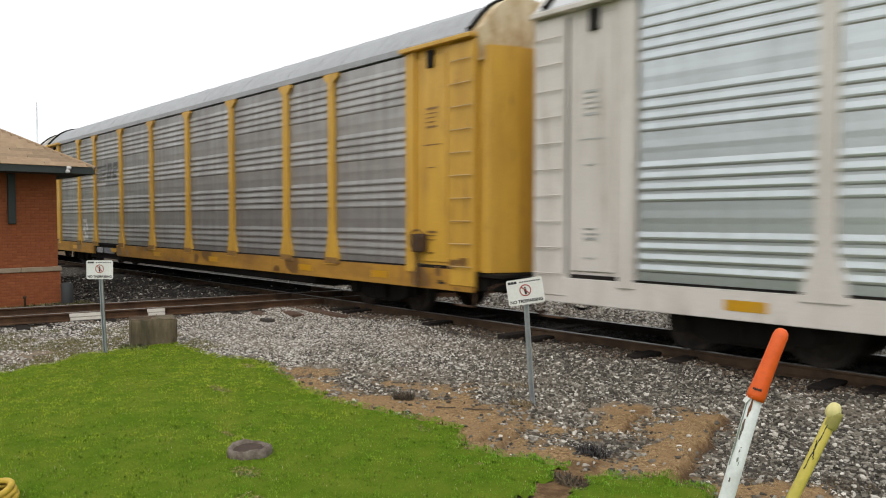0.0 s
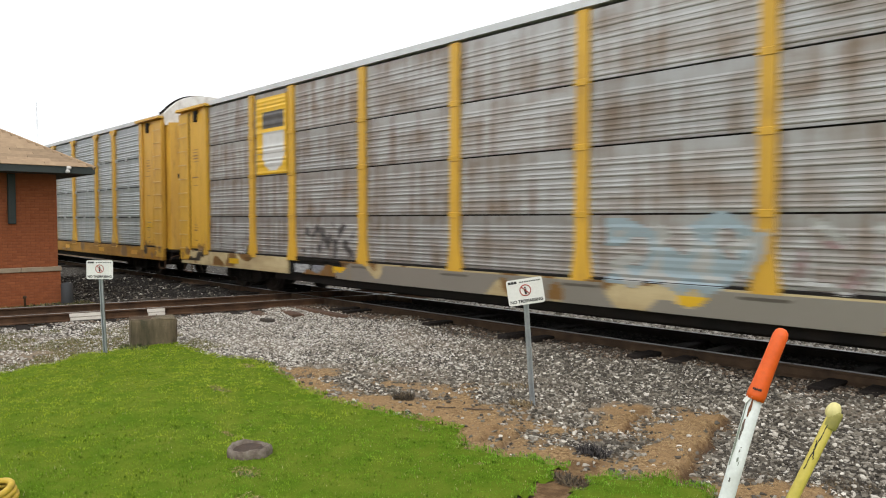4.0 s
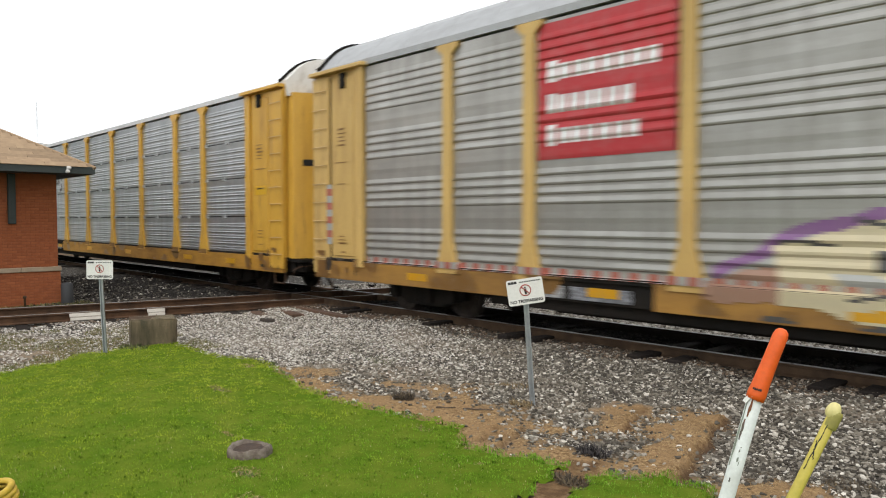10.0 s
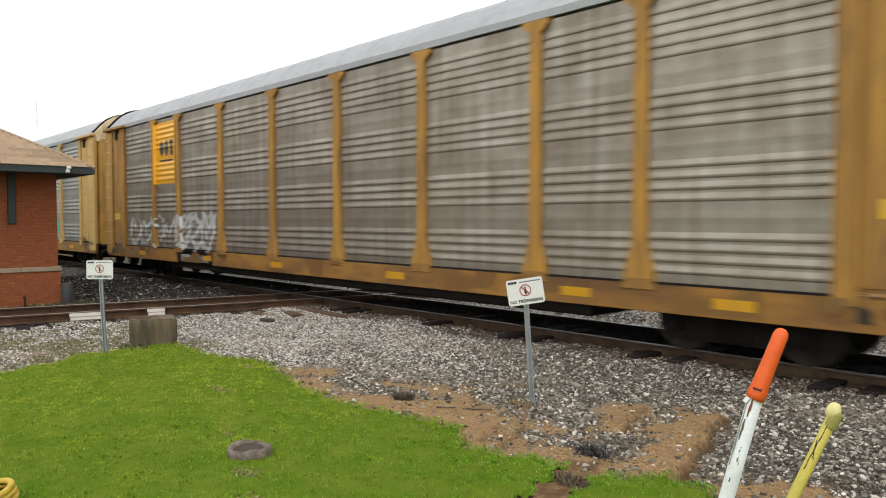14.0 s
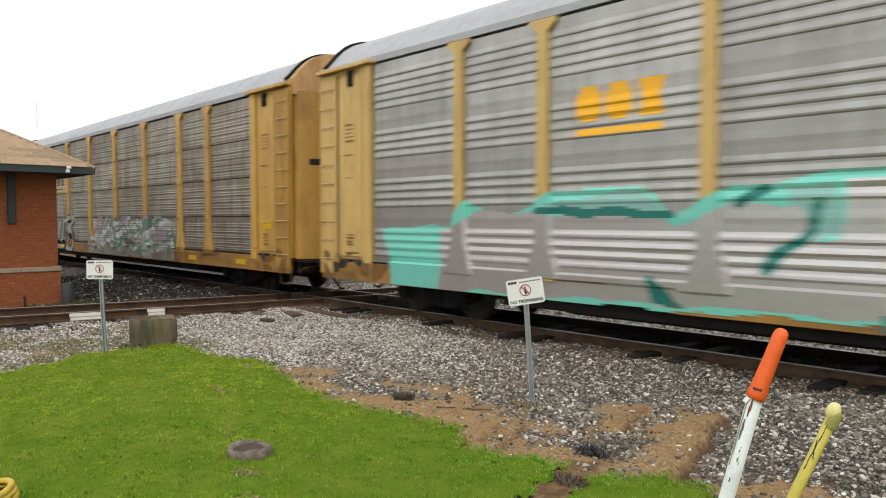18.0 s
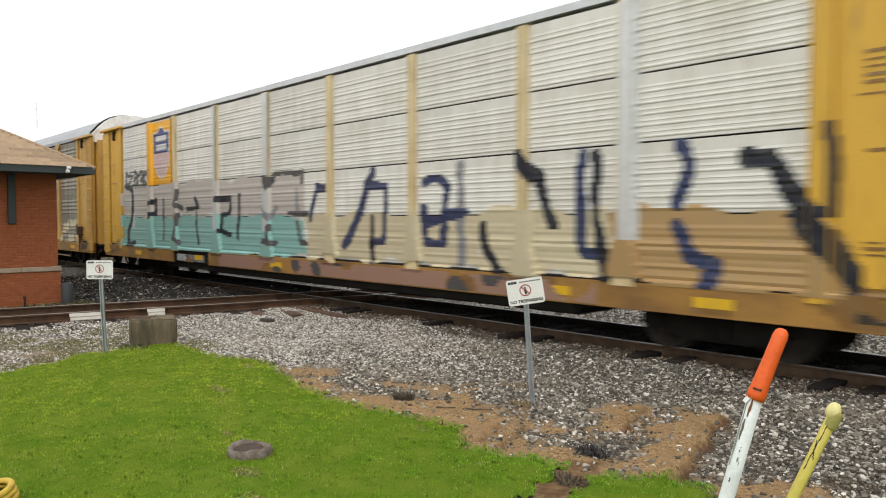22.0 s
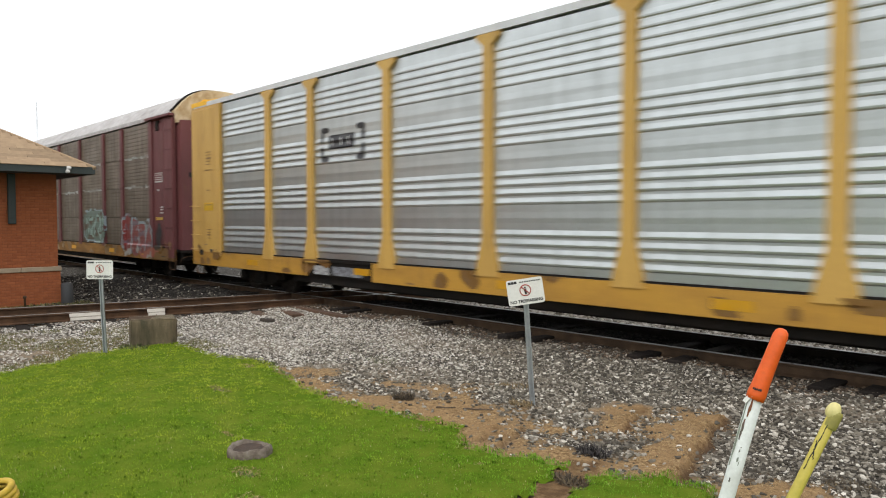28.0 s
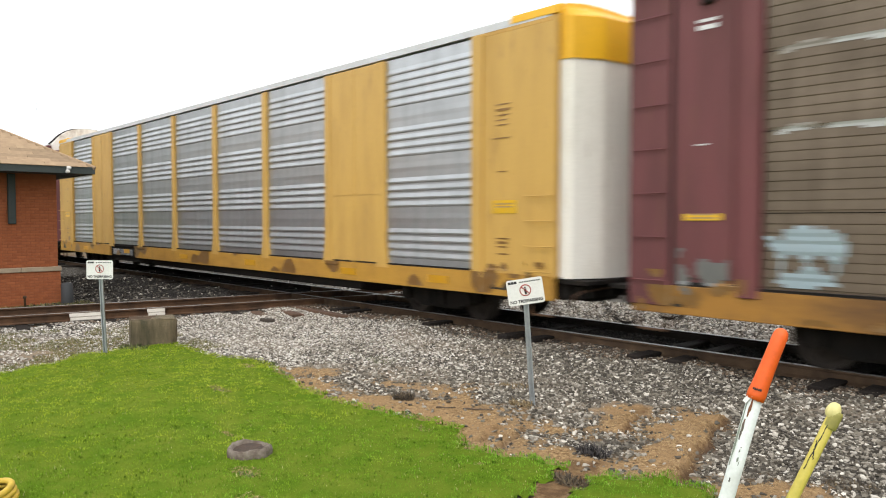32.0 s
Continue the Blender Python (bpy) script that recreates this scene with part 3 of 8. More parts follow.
def stroke(w, *pts):
    def f(x, z):
        hit = np.zeros(x.shape, bool)
        for (ax, az), (bx, bz) in zip(pts, pts[1:]):
            dx, dz = bx - ax, bz - az
            t = np.clip(((x - ax) * dx + (z - az) * dz) / (dx * dx + dz * dz + 1e-9), 0, 1)
            hit |= (x - ax - t * dx) ** 2 + (z - az - t * dz) ** 2 < (w / 2) ** 2
        return hit
    return f


def blob(pts):
    """Filled polygon."""
    def f(x, z):
        inside = np.zeros(x.shape, bool)
        n = len(pts)
        for i in range(n):
            (ax, az), (bx, bz) = pts[i], pts[(i + 1) % n]
            cross = (az > z) != (bz > z)
            inside ^= cross & (x < (bx - ax) * (z - az) / (bz - az + 1e-12) + ax)
        return inside
    return f


def either(*fs):
    def f(x, z):
        hit = fs[0](x, z)
        for g in fs[1:]:
            hit = hit | g(x, z)
        return hit
    return f


def wobble(f, amount, size, seed):
    """The same shape with a ragged edge."""
    def g(x, z):
        dx = np.sin(x * size * 1.7 + z * size * 2.9 + seed) + np.sin(x * size * 3.1 - z * size * 1.3 + seed * 2)
        dz = np.sin(x * size * 2.3 - z * size * 2.1 + seed * 3) + np.sin(z * size * 3.7 + x * size + seed)
        return f(x + dx * amount, z + dz * amount)
    return g


def patchy(f, cover, size, seed):
    """The same shape, broken up into patches that leave part of it bare."""
    def g(x, z):
        n = (np.sin(x * size * 2.1 + seed) * np.cos(z * size * 3.3 - seed) + np.sin(x * size * 0.9 - z * size * 4.1 + seed * 1.7)
             + np.sin(x * size * 5.3 + z * size * 1.9 + seed * 0.6) * 0.6)
        return f(x, z) & (n < cover)
    return g


def decal(car, style, name, label, bounds, layers, cell=0.045, lift=0.008):
    """Paint on the side of a car: small cells that follow the folds of the sheet."""
    x0, x1, z0, z1 = bounds
    nx, nz = max(2, round((x1 - x0) / cell)), max(2, round((z1 - z0) / cell))
    gx, gz = np.linspace(x0, x1, nx + 1), np.linspace(z0, z1, nz + 1)
    cx, cz = np.meshgrid((gx[1:] + gx[:-1]) / 2, (gz[1:] + gz[:-1]) / 2)
    slot = np.full(cx.shape, -1)
    mats = []
    for key, f in layers:
        if P[key] not in mats:
            mats.append(P[key])
        slot[f(cx, cz)] = mats.index(P[key])
    slot[cz < Z_SILL + 0.02] = -1
    vx, vz = np.meshgrid(gx, gz)
    vy = -SIDE - skin(style, vx, vz) - lift
    use = np.zeros(vx.shape, bool)
    for a in (0, 1):
        for b in (0, 1):
            use[a:nz + a, b:nx + b] |= slot >= 0
    index = np.cumsum(use.ravel()).reshape(use.shape) - 1
    verts = np.stack([vx[use], vy[use], vz[use]], 1)
    rows, cols = np.nonzero(slot >= 0)
    faces = np.stack([index[rows, cols], index[rows, cols + 1], index[rows + 1, cols + 1], index[rows + 1, cols]], 1)
    if not len(faces):
        return None
    me = mesh(name, verts.tolist(), faces.tolist(), mats)
    me.polygons.foreach_set("material_index", slot[rows, cols].astype(np.int32))
    return add(name, me, car, None, label)


WHEELS = []


def brake_mesh():
    """Hand brake gear at the end of a car: box, wheel and rod."""
    bm = bmesh.new()
    box(bm, -0.16, 0.16, -0.20, -0.03, 1.28, 1.62, 0.03)
    for k in range(16):
        a, b = 2 * math.pi * k / 16, 2 * math.pi * (k + 1) / 16
        rod(bm, (0.05 + 0.20 * math.cos(a), -0.23, 1.50 + 0.20 * math.sin(a)), (0.05 + 0.20 * math.cos(b), -0.23, 1.50 + 0.20 * math.sin(b)), 0.014, n=5)
    for k in range(3):
        a = 2 * math.pi * k / 3 + 0.4
        rod(bm, (0.05, -0.21, 1.50), (0.05 + 0.20 * math.cos(a), -0.23, 1.50 + 0.20 * math.sin(a)), 0.012, n=5)
    rod(bm, (-0.05, -0.12, 0.62), (-0.05, -0.12, 1.30), 0.025, n=6)
    return solid(bm, RUSTY_GEAR, "brake_gear")


SILL_COATS = {YELLOW_CHALK.name: SILL_PALE, YELLOW.name: SILL_YELLOW, YELLOW_BRIGHT.name: SILL_YELLOW, YELLOW_PALE.name: SILL_PALE, YELLOW_DIRTY.name: SILL_DARK, MUSTARD.name: SILL_MUSTARD}


def build_car(spec):
    """One autorack: a parent at the rail, its parts under it."""
    style, coat, panel = spec["style"], spec["coat"], spec["panel"]
    car = new("autorack_car")
    tagged(car, spec["label"], "rail car", "cars of the freight train")
    sill_coat = spec.get("sill", SILL_COATS.get(coat.name, coat))
    post_coat = spec.get("post", coat)
    peak = spec.get("peak", 5.92)
    rows = PROFILES[style]
    plain = spec.get("plain_posts", False)
    solid_bays = spec.get("solid_bays", ())
    turn = pose(0, 0, 0, 0, 0, 180)
    rng_tab = random.Random(spec["seed"] + 40)
    door_coat = spec.get("door", DOOR_YELLOW if coat in (YELLOW, YELLOW_PALE, YELLOW_CHALK, YELLOW_DIRTY) and not spec.get("clean") else coat)
    for far in (False, True):
        flip = turn if far else Matrix()
        for i in range(9):
            x0, x1 = EDGES[i], EDGES[i + 1]
            w = x1 - x0 - 0.08
            m = flip @ Matrix.Translation(((x0 + x1) / 2, -SIDE, 0))
            if i in solid_bays:
                def plain_panel():
                    bm = bmesh.new()
                    box(bm, -w / 2 - 0.03, w / 2 + 0.03, -0.05, 0.05, Z_FLOOR, Z_TOP, 0.01)
                    box(bm, -0.03, 0.03, -0.058, 0.0, Z_FLOOR, Z_TOP)
                    box(bm, -w / 2, w / 2, -0.058, 0.0, 2.4, 2.44)
                    return solid(bm, coat, "door_panel")
                add("door_panel", cached(("solid", round(w, 2), coat.name), plain_panel), car, m)
                continue
            if panel is GALV_CLEAN and style == "slot":
                for z in JOINTS[1:4]:
                    add("joint_tab", cached("tab", lambda: clip_mesh(0.10, CLIP)), car, m @ Matrix.Translation((rng_tab.uniform(-0.2, 0.2), 0.012, z)))
            for r, prof in enumerate(rows):
                me = cached((style, r, round(w, 2), panel.name), lambda: panel_mesh(prof, w, panel))
                add("side_panel", me, car, m)
        for i, x in enumerate(POSTS):
            if spec.get("no_posts"):
                break
            me = cached(("post", plain, post_coat.name), lambda: (plain_post_mesh if plain else post_mesh)(post_coat))
            post = add("post", me, car, flip @ Matrix.Translation((x, -SIDE, 0)))
            if not plain and coat in (YELLOW, YELLOW_PALE, YELLOW_DIRTY) and panel is not GALV_GREY:
                add("foot_plate", cached("foot", lambda: foot_mesh(0.262)), post, None, "rusty brown post foot")
            if style in ("slot", "lap") and panel is not WHITEWASH:
                for z in JOINTS[1:4]:
                    # pale pieces imitate sky seen through the joints; coated ones are real bumps
                    mat = CLIP if panel is GALV_CLEAN else post_coat
                    add("joint_clip", cached(("clip", mat.name), lambda: clip_mesh(0.26 if mat is CLIP else 0.125, mat)), post, Matrix.Translation((0, 0.006 if mat is CLIP else (-0.046 if plain else -0.062), z)))
        for left in (True, False):
            end_bay(car, coat, left, flip @ Matrix.Translation((0, -SIDE, 0)), "hood_low" in spec, spec.get("clean", False))
        for a, b in ((-HALF + 0.05, SILL_GAP[0]), (SILL_GAP[1], HALF - 0.05)):
            add("side_sill", cached(("sill", sill_coat.name, a), lambda: sill_mesh(sill_coat, a, b)), car, flip)
        add("panel_foot", cached("foot_gap", gap_mesh), car, flip, "black strip standing for the shadow gap above the sill")
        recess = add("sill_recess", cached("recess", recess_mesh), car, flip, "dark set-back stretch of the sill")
        for x, w, mat in ((-6.62, 0.62, PLATE_PALE), (-5.62, 1.10, PLATE_GREY)):
            add("data_plate", cached(("plate", w), lambda: plate_mesh(w, mat)), recess, Matrix.Translation((x, -1.50, Z_SILL + 0.155)), "worn stencilled data plate")
    for end in (False, True):
        flip = turn if end else Matrix()
        m = flip @ Matrix.Translation((HALF - 0.12, 0, 0))
        for s in (-1, 1):
            leaf = add("end_door", cached(("door", s, door_coat.name, "hood_low" in spec), lambda: door_mesh(door_coat, s, Z_TOP - spec.get("hood_low", 0.10))), car, m)
            if spec.get("slots", 0):
                for k in range(spec["slots"]):
                    add("vent_slot", cached(("slot", s), lambda: slot_mesh(s)), leaf, Matrix.Translation((0, 0, 3.18 - 1.0 * k)))
        hood, low = spec.get("hood", WHITE_HOOD), spec.get("hood_low", spec.get("hood_drop", 0.18))
        at_end = flip @ Matrix.Translation((HALF - 0.02, 0, 0))
        if "hood_low" in spec:
            add("end_hood", cached(("wrap", peak, hood.name), lambda: wrap_hood_mesh(peak, hood)), car, at_end)
            add("hood_face", cached(("face", peak, hood.name, low), lambda: hood_face_mesh(peak, hood, low)), car, at_end)
        else:
            arch = peak if end else max(peak, 5.84)
            add("end_hood", cached(("hood", arch, hood.name, low), lambda: hood_mesh(arch, hood, low)), car, at_end)
            if arch > 5.5:
                add("hood_rim", cached(("rim", arch), lambda: hood_rim_mesh(arch)), car, flip @ Matrix.Translation((HALF - 0.16, 0, 0)), "black rim of the end hood")
        add("coupler", cached("coupler", coupler_mesh), car, flip @ Matrix.Translation((HALF - 0.08, 0, 0)))
        add("end_platform", cached("platform", platform_mesh), car, flip @ Matrix.Translation((HALF - 0.04, 0, 0)))
        add("uncoupling_lever", cached("lever", lever_mesh), car, flip @ Matrix.Translation((HALF - 0.06, 0, 0)))
        for s in (-1, 1):
            add("sill_step", cached("step", step_mesh), car, flip @ Matrix.Translation((HALF - 0.32, s * 1.46, 0)))
        add("air_hose", cached("hose", hose_mesh), car, flip @ Matrix.Translation((HALF - 0.08, 0, 0)))
        truck = add("truck", cached("truck", truck_mesh), car, flip @ Matrix.Translation((10.10, 0, 0)))
        for x in (-0.865, 0.865):
            ws = add("wheelset", cached("wheelset", wheelset_mesh), truck)
            ws.matrix_parent_inverse = flip @ Matrix.Translation((x, 0, 0.42)) if not end else Matrix.Rotation(math.pi, 4, "Z") @ Matrix.Translation((x, 0, 0.42))
            WHEELS.append(ws)
    roof = spec.get("roof", ROOF_GREY)
    add("roof", cached(("roof", peak, roof.name), lambda: roof_mesh(peak, roof)), car)
    if spec.get("brake"):
        add("brake_gear", cached("brake", brake_mesh), car, Matrix.Translation((11.95, -SIDE, 0)), "dark rusty hand brake gear")
    add("underframe", cached("underframe", underframe_mesh), car)
    add("inner_deck", cached("deck", deck_mesh), car)
    # small lettering of the end bays, too small to read: bars
    rng = random.Random(spec["seed"])
    marks = []
    ink = "pale" if coat is MAROON else "chalk" if coat is OFF_WHITE else "ink"
    for s in (-1, 1):
        for z, n, w, gap in ((3.85, 5, 0.34, 0.085), (3.2, 1, 0.50, 0.24), (2.75, 1, 0.26, 0.1), (1.62, 3, 0.30, 0.075), (1.26, 1, 0.24, 0.1))[2 if coat is MAROON else 0:3 if coat is MAROON else 5]:
            z += rng.uniform(-0.12, 0.12)
            for k in range(n):
                short = rng.uniform(0.7, 1.0)
                marks.append((ink, rect(s * 12.24 - w / 2, s * 12.24 + w * (short - 0.5), z - k * gap, z - k * gap + 0.026)))
        if coat is MAROON and s < 0:
            marks += [("pale", rect(-12.36, -12.08, z, z + 0.05)) for z in (4.36, 4.45)]
        if coat is MAROON and s > 0:
            marks += [("pale", rect(s * 12.22 - 0.31, s * 12.22 + 0.31, 3.06, 3.36)), ("oxblood", rect(s * 12.22 - 0.28, s * 12.22 + 0.28, 3.09, 3.33))]
            marks += [("pale", rect(s * 12.22 - 0.23, s * 12.22 + 0.22, z, z + 0.024)) for z in (3.13, 3.20, 3.27)]
            marks += [("pale", rect(s * 12.22 + 0.12, s * 12.22 + 0.36, z, z + 0.05)) for z in (2.08, 2.17, 2.26)]
    for s in (-1, 1):
        tagged(decal(car, style, "stencil_lettering", "faint small stencilled lines", (s * 12.25 - 0.45, s * 12.25 + 0.45, 1.2, 4.6), marks, 0.02), kind="stuff")
    # grease and rust on the sill and round the foot of the end bays
    dirt = -1.15 if spec.get("clean") or coat is MUSTARD else -0.8
    stains = [("soot", patchy(rect(-13.2, 13.2, Z_SILL + 0.02, Z_FLOOR - 0.015), dirt, 1.3, spec["seed"]))]
    for s in (-1, 1):
        foot = rect(s * 12.45 - 0.8, s * 12.45 + 0.8, Z_SILL + 0.05, 1.22)
        stains += [("soot", patchy(foot, dirt, 3.0, spec["seed"] + s)), ("grease", patchy(rect(s * 12.3 - 0.55, s * 12.3 + 0.55, 0.72, 1.05), dirt + 0.2, 2.4, spec["seed"] + 4 + s))]
    if coat is not OFF_WHITE:
        tagged(decal(car, style, "grime", "dark greasy dirt on sill and end bays", (-13.2, 13.2, Z_SILL, 1.24), stains, 0.035, 0.004), kind="stuff")
    if spec.get("sticker"):
        z, half = spec["sticker"], 0.045 if coat is MAROON else 0.11
        for s in (-1, 1):
            decal(car, style, "warning_sticker", "bright yellow warning sticker", (s * 12.26 - 0.27, s * 12.26 + 0.27, z - half, z + half),
                  [("gold", rect(-20, 20, 0, 9)), ("tan", either(*[rect(s * 12.26 - 0.2, s * 12.26 + 0.2, z - 0.07 + k * 0.05, z - 0.05 + k * 0.05) for k in range(3)]))], 0.025)
    if spec.get("reflectors", True):
        for x in (-9.8, -5.3, -1.0, 3.2, 7.6, 10.6):
            x += rng.uniform(-0.3, 0.3)
            decal(car, style, "reflector_strip", "", (x - 0.28, x + 0.28, 0.72, 0.86), [(spec.get("reflector", "signal"), rect(-20, 20, 0, 9))], 0.04, 0.005)
    for d in spec.get("paint", ()):
        decal(car, style, *d)
    return car
# ---- painted signs and graffiti of each car ----
def horse_logo(x0, z0):
    """Speed lines and two leaning blocks, black."""
    lines = [stroke(0.07, (x0, z0 + 0.42 - 0.16 * k), (x0 + 0.95 - 0.06 * k, z0 + 0.46 - 0.16 * k)) for k in range(4)]
    blocks = [blob([(a, z0 - 0.04), (a + 0.44, z0 - 0.04), (a + 0.54, z0 + 0.52), (a + 0.10, z0 + 0.52)]) for a in (x0 + 1.05, x0 + 1.62)]
    gaps = either(stroke(0.06, (x0 + 1.27, z0 + 0.12), (x0 + 1.40, z0 + 0.38)), stroke(0.06, (x0 + 1.80, z0 + 0.16), (x0 + 2.10, z0 + 0.16)), stroke(0.06, (x0 + 1.75, z0 + 0.35), (x0 + 2.05, z0 + 0.35)))
    shape = either(*lines, *blocks)
    return lambda x, z: shape(x, z) & ~gaps(x, z)


def block_logo(x0, x1, z0, z1):
    """Three plain round-cornered blocks in a row, the last one pinched in the middle."""
    w = (x1 - x0) / 3.4
    out = []
    for k in range(2):
        a = x0 + k * 1.2 * w
        out.append(either(rect(a + 0.07, a + w - 0.07, z0 - 0.04, z1 + 0.04), rect(a, a + w, z0 + 0.05, z1 - 0.05)))
    a, m = x0 + 2.4 * w, (z0 + z1) / 2
    out.append(blob([(a, z0 - 0.04), (a + w, z0 - 0.04), (a + w * 0.82, m), (a + w, z1 + 0.04), (a, z1 + 0.04), (a + w * 0.18, m)]))
    return either(*out)


def bracket_logo(cx, cz):
    w, h = 0.76, 0.32
    return [("silver", rect(cx - 1.15, cx + 1.15, cz - 0.47, cz + 0.47)), ("black", either(
        rect(cx - 0.50, cx + 0.46, cz - 0.10, cz + 0.20),
        stroke(0.11, (cx - w + 0.2, cz + h), (cx - w, cz + h), (cx - w, cz + 0.10)), stroke(0.11, (cx - w + 0.2, cz - h), (cx - w, cz - h), (cx - w, cz - 0.10)),
        stroke(0.11, (cx + w - 0.2, cz + h), (cx + w, cz + h), (cx + w, cz + 0.10)), stroke(0.11, (cx + w - 0.2, cz - h), (cx + w, cz - h), (cx + w, cz - 0.10)))),
        ("pale", either(rect(cx - 0.40, cx - 0.36, cz - 0.05, cz + 0.15), rect(cx - 0.06, cx - 0.02, cz - 0.05, cz + 0.15), rect(cx + 0.20, cx + 0.24, cz - 0.05, cz + 0.15)))]


def shield(cx, z0, z1, ground, lower):
    """Heraldic shield on a coloured board."""
    h = z1 - z0
    w = 0.60
    zt = z1 - 0.18 * h
    body = blob([(cx - w, zt), (cx - w * 0.55, zt - 0.02), (cx, zt + 0.08 * h), (cx + w * 0.55, zt - 0.02), (cx + w, zt), (cx + w * 0.92, z0 + 0.32 * h),
                 (cx + w * 0.55, z0 + 0.18 * h), (cx, z0 + 0.10 * h), (cx - w * 0.55, z0 + 0.18 * h), (cx - w * 0.92, z0 + 0.32 * h)])
    mid = zt - 0.32 * h
    top = lambda x, z: body(x, z) & (z > mid)
    stripes = lambda x, z: body(x, z) & (z <= mid) & (np.floor((x - cx) / 0.085) % 2 == 0)
    rim = lambda x, z: body((x - cx) / 1.10 + cx, (z - (z0 + z1) / 2) / 1.06 + (z0 + z1) / 2)
    bars = either(rect(cx - 0.42, cx + 0.42, mid + 0.31 * h * 0.62, mid + 0.31 * h * 0.86), rect(cx - 0.40, cx + 0.40, mid + 0.31 * h * 0.16, mid + 0.31 * h * 0.42))
    return [(ground, rect(-20, 20, z0, z1)), ("pale", rim), (lower, lambda x, z: body(x, z) & (z <= mid)), ("pale", stripes), ("blue", top), ("pale", bars)]


def letter_row(seed, x0, z0, w, h, n, t, kinds="loops"):
    """A row of letter-like spray shapes with no meaning."""
    rng = random.Random(seed)
    out = []
    for i in range(n):
        a = x0 + i * w
        b = a + w * 1.04
        m = (a + b) / 2
        lean = rng.uniform(-0.15, 0.15) * w
        q = [rng.uniform(-0.08, 0.08) * h for _ in range(4)]
        forms = [
            ((a, z0 + 0.3 * h), (a + 0.1 * w, z0 + h + q[0]), (m, z0 + 0.7 * h), (b, z0 + h + q[1]), (b - 0.1 * w, z0 + 0.45 * h), (m, z0 + q[2]), (a, z0 + 0.1 * h)),
            ((a, z0 + q[0]), (a + lean, z0 + 0.6 * h), (m, z0 + h + q[1]), (b, z0 + 0.75 * h), (m + lean, z0 + 0.35 * h), (b, z0 + q[2])),
            ((a, z0 + 0.8 * h), (m, z0 + h + q[0]), (b, z0 + 0.7 * h), (a + 0.15 * w, z0 + 0.3 * h), (m, z0 + q[1]), (b, z0 + 0.25 * h)),
            ((a, z0 + 0.1 * h), (a + 0.2 * w, z0 + 0.9 * h), (m + lean, z0 + 0.3 * h), (b - 0.15 * w, z0 + h + q[0]), (b, z0 + 0.2 * h)),
        ]
        out.append(stroke(t, *forms[rng.randrange(len(forms))]))
    return either(*out)


def hump(x0, x1, z0, z1):
    """Round-shouldered bubble letter body."""
    m = (x0 + x1) / 2
    return either(rect(x0, x1, z0, z1 - (x1 - x0) * 0.42), oval(m, z1 - (x1 - x0) * 0.45, (x1 - x0) / 2, (x1 - x0) * 0.46))


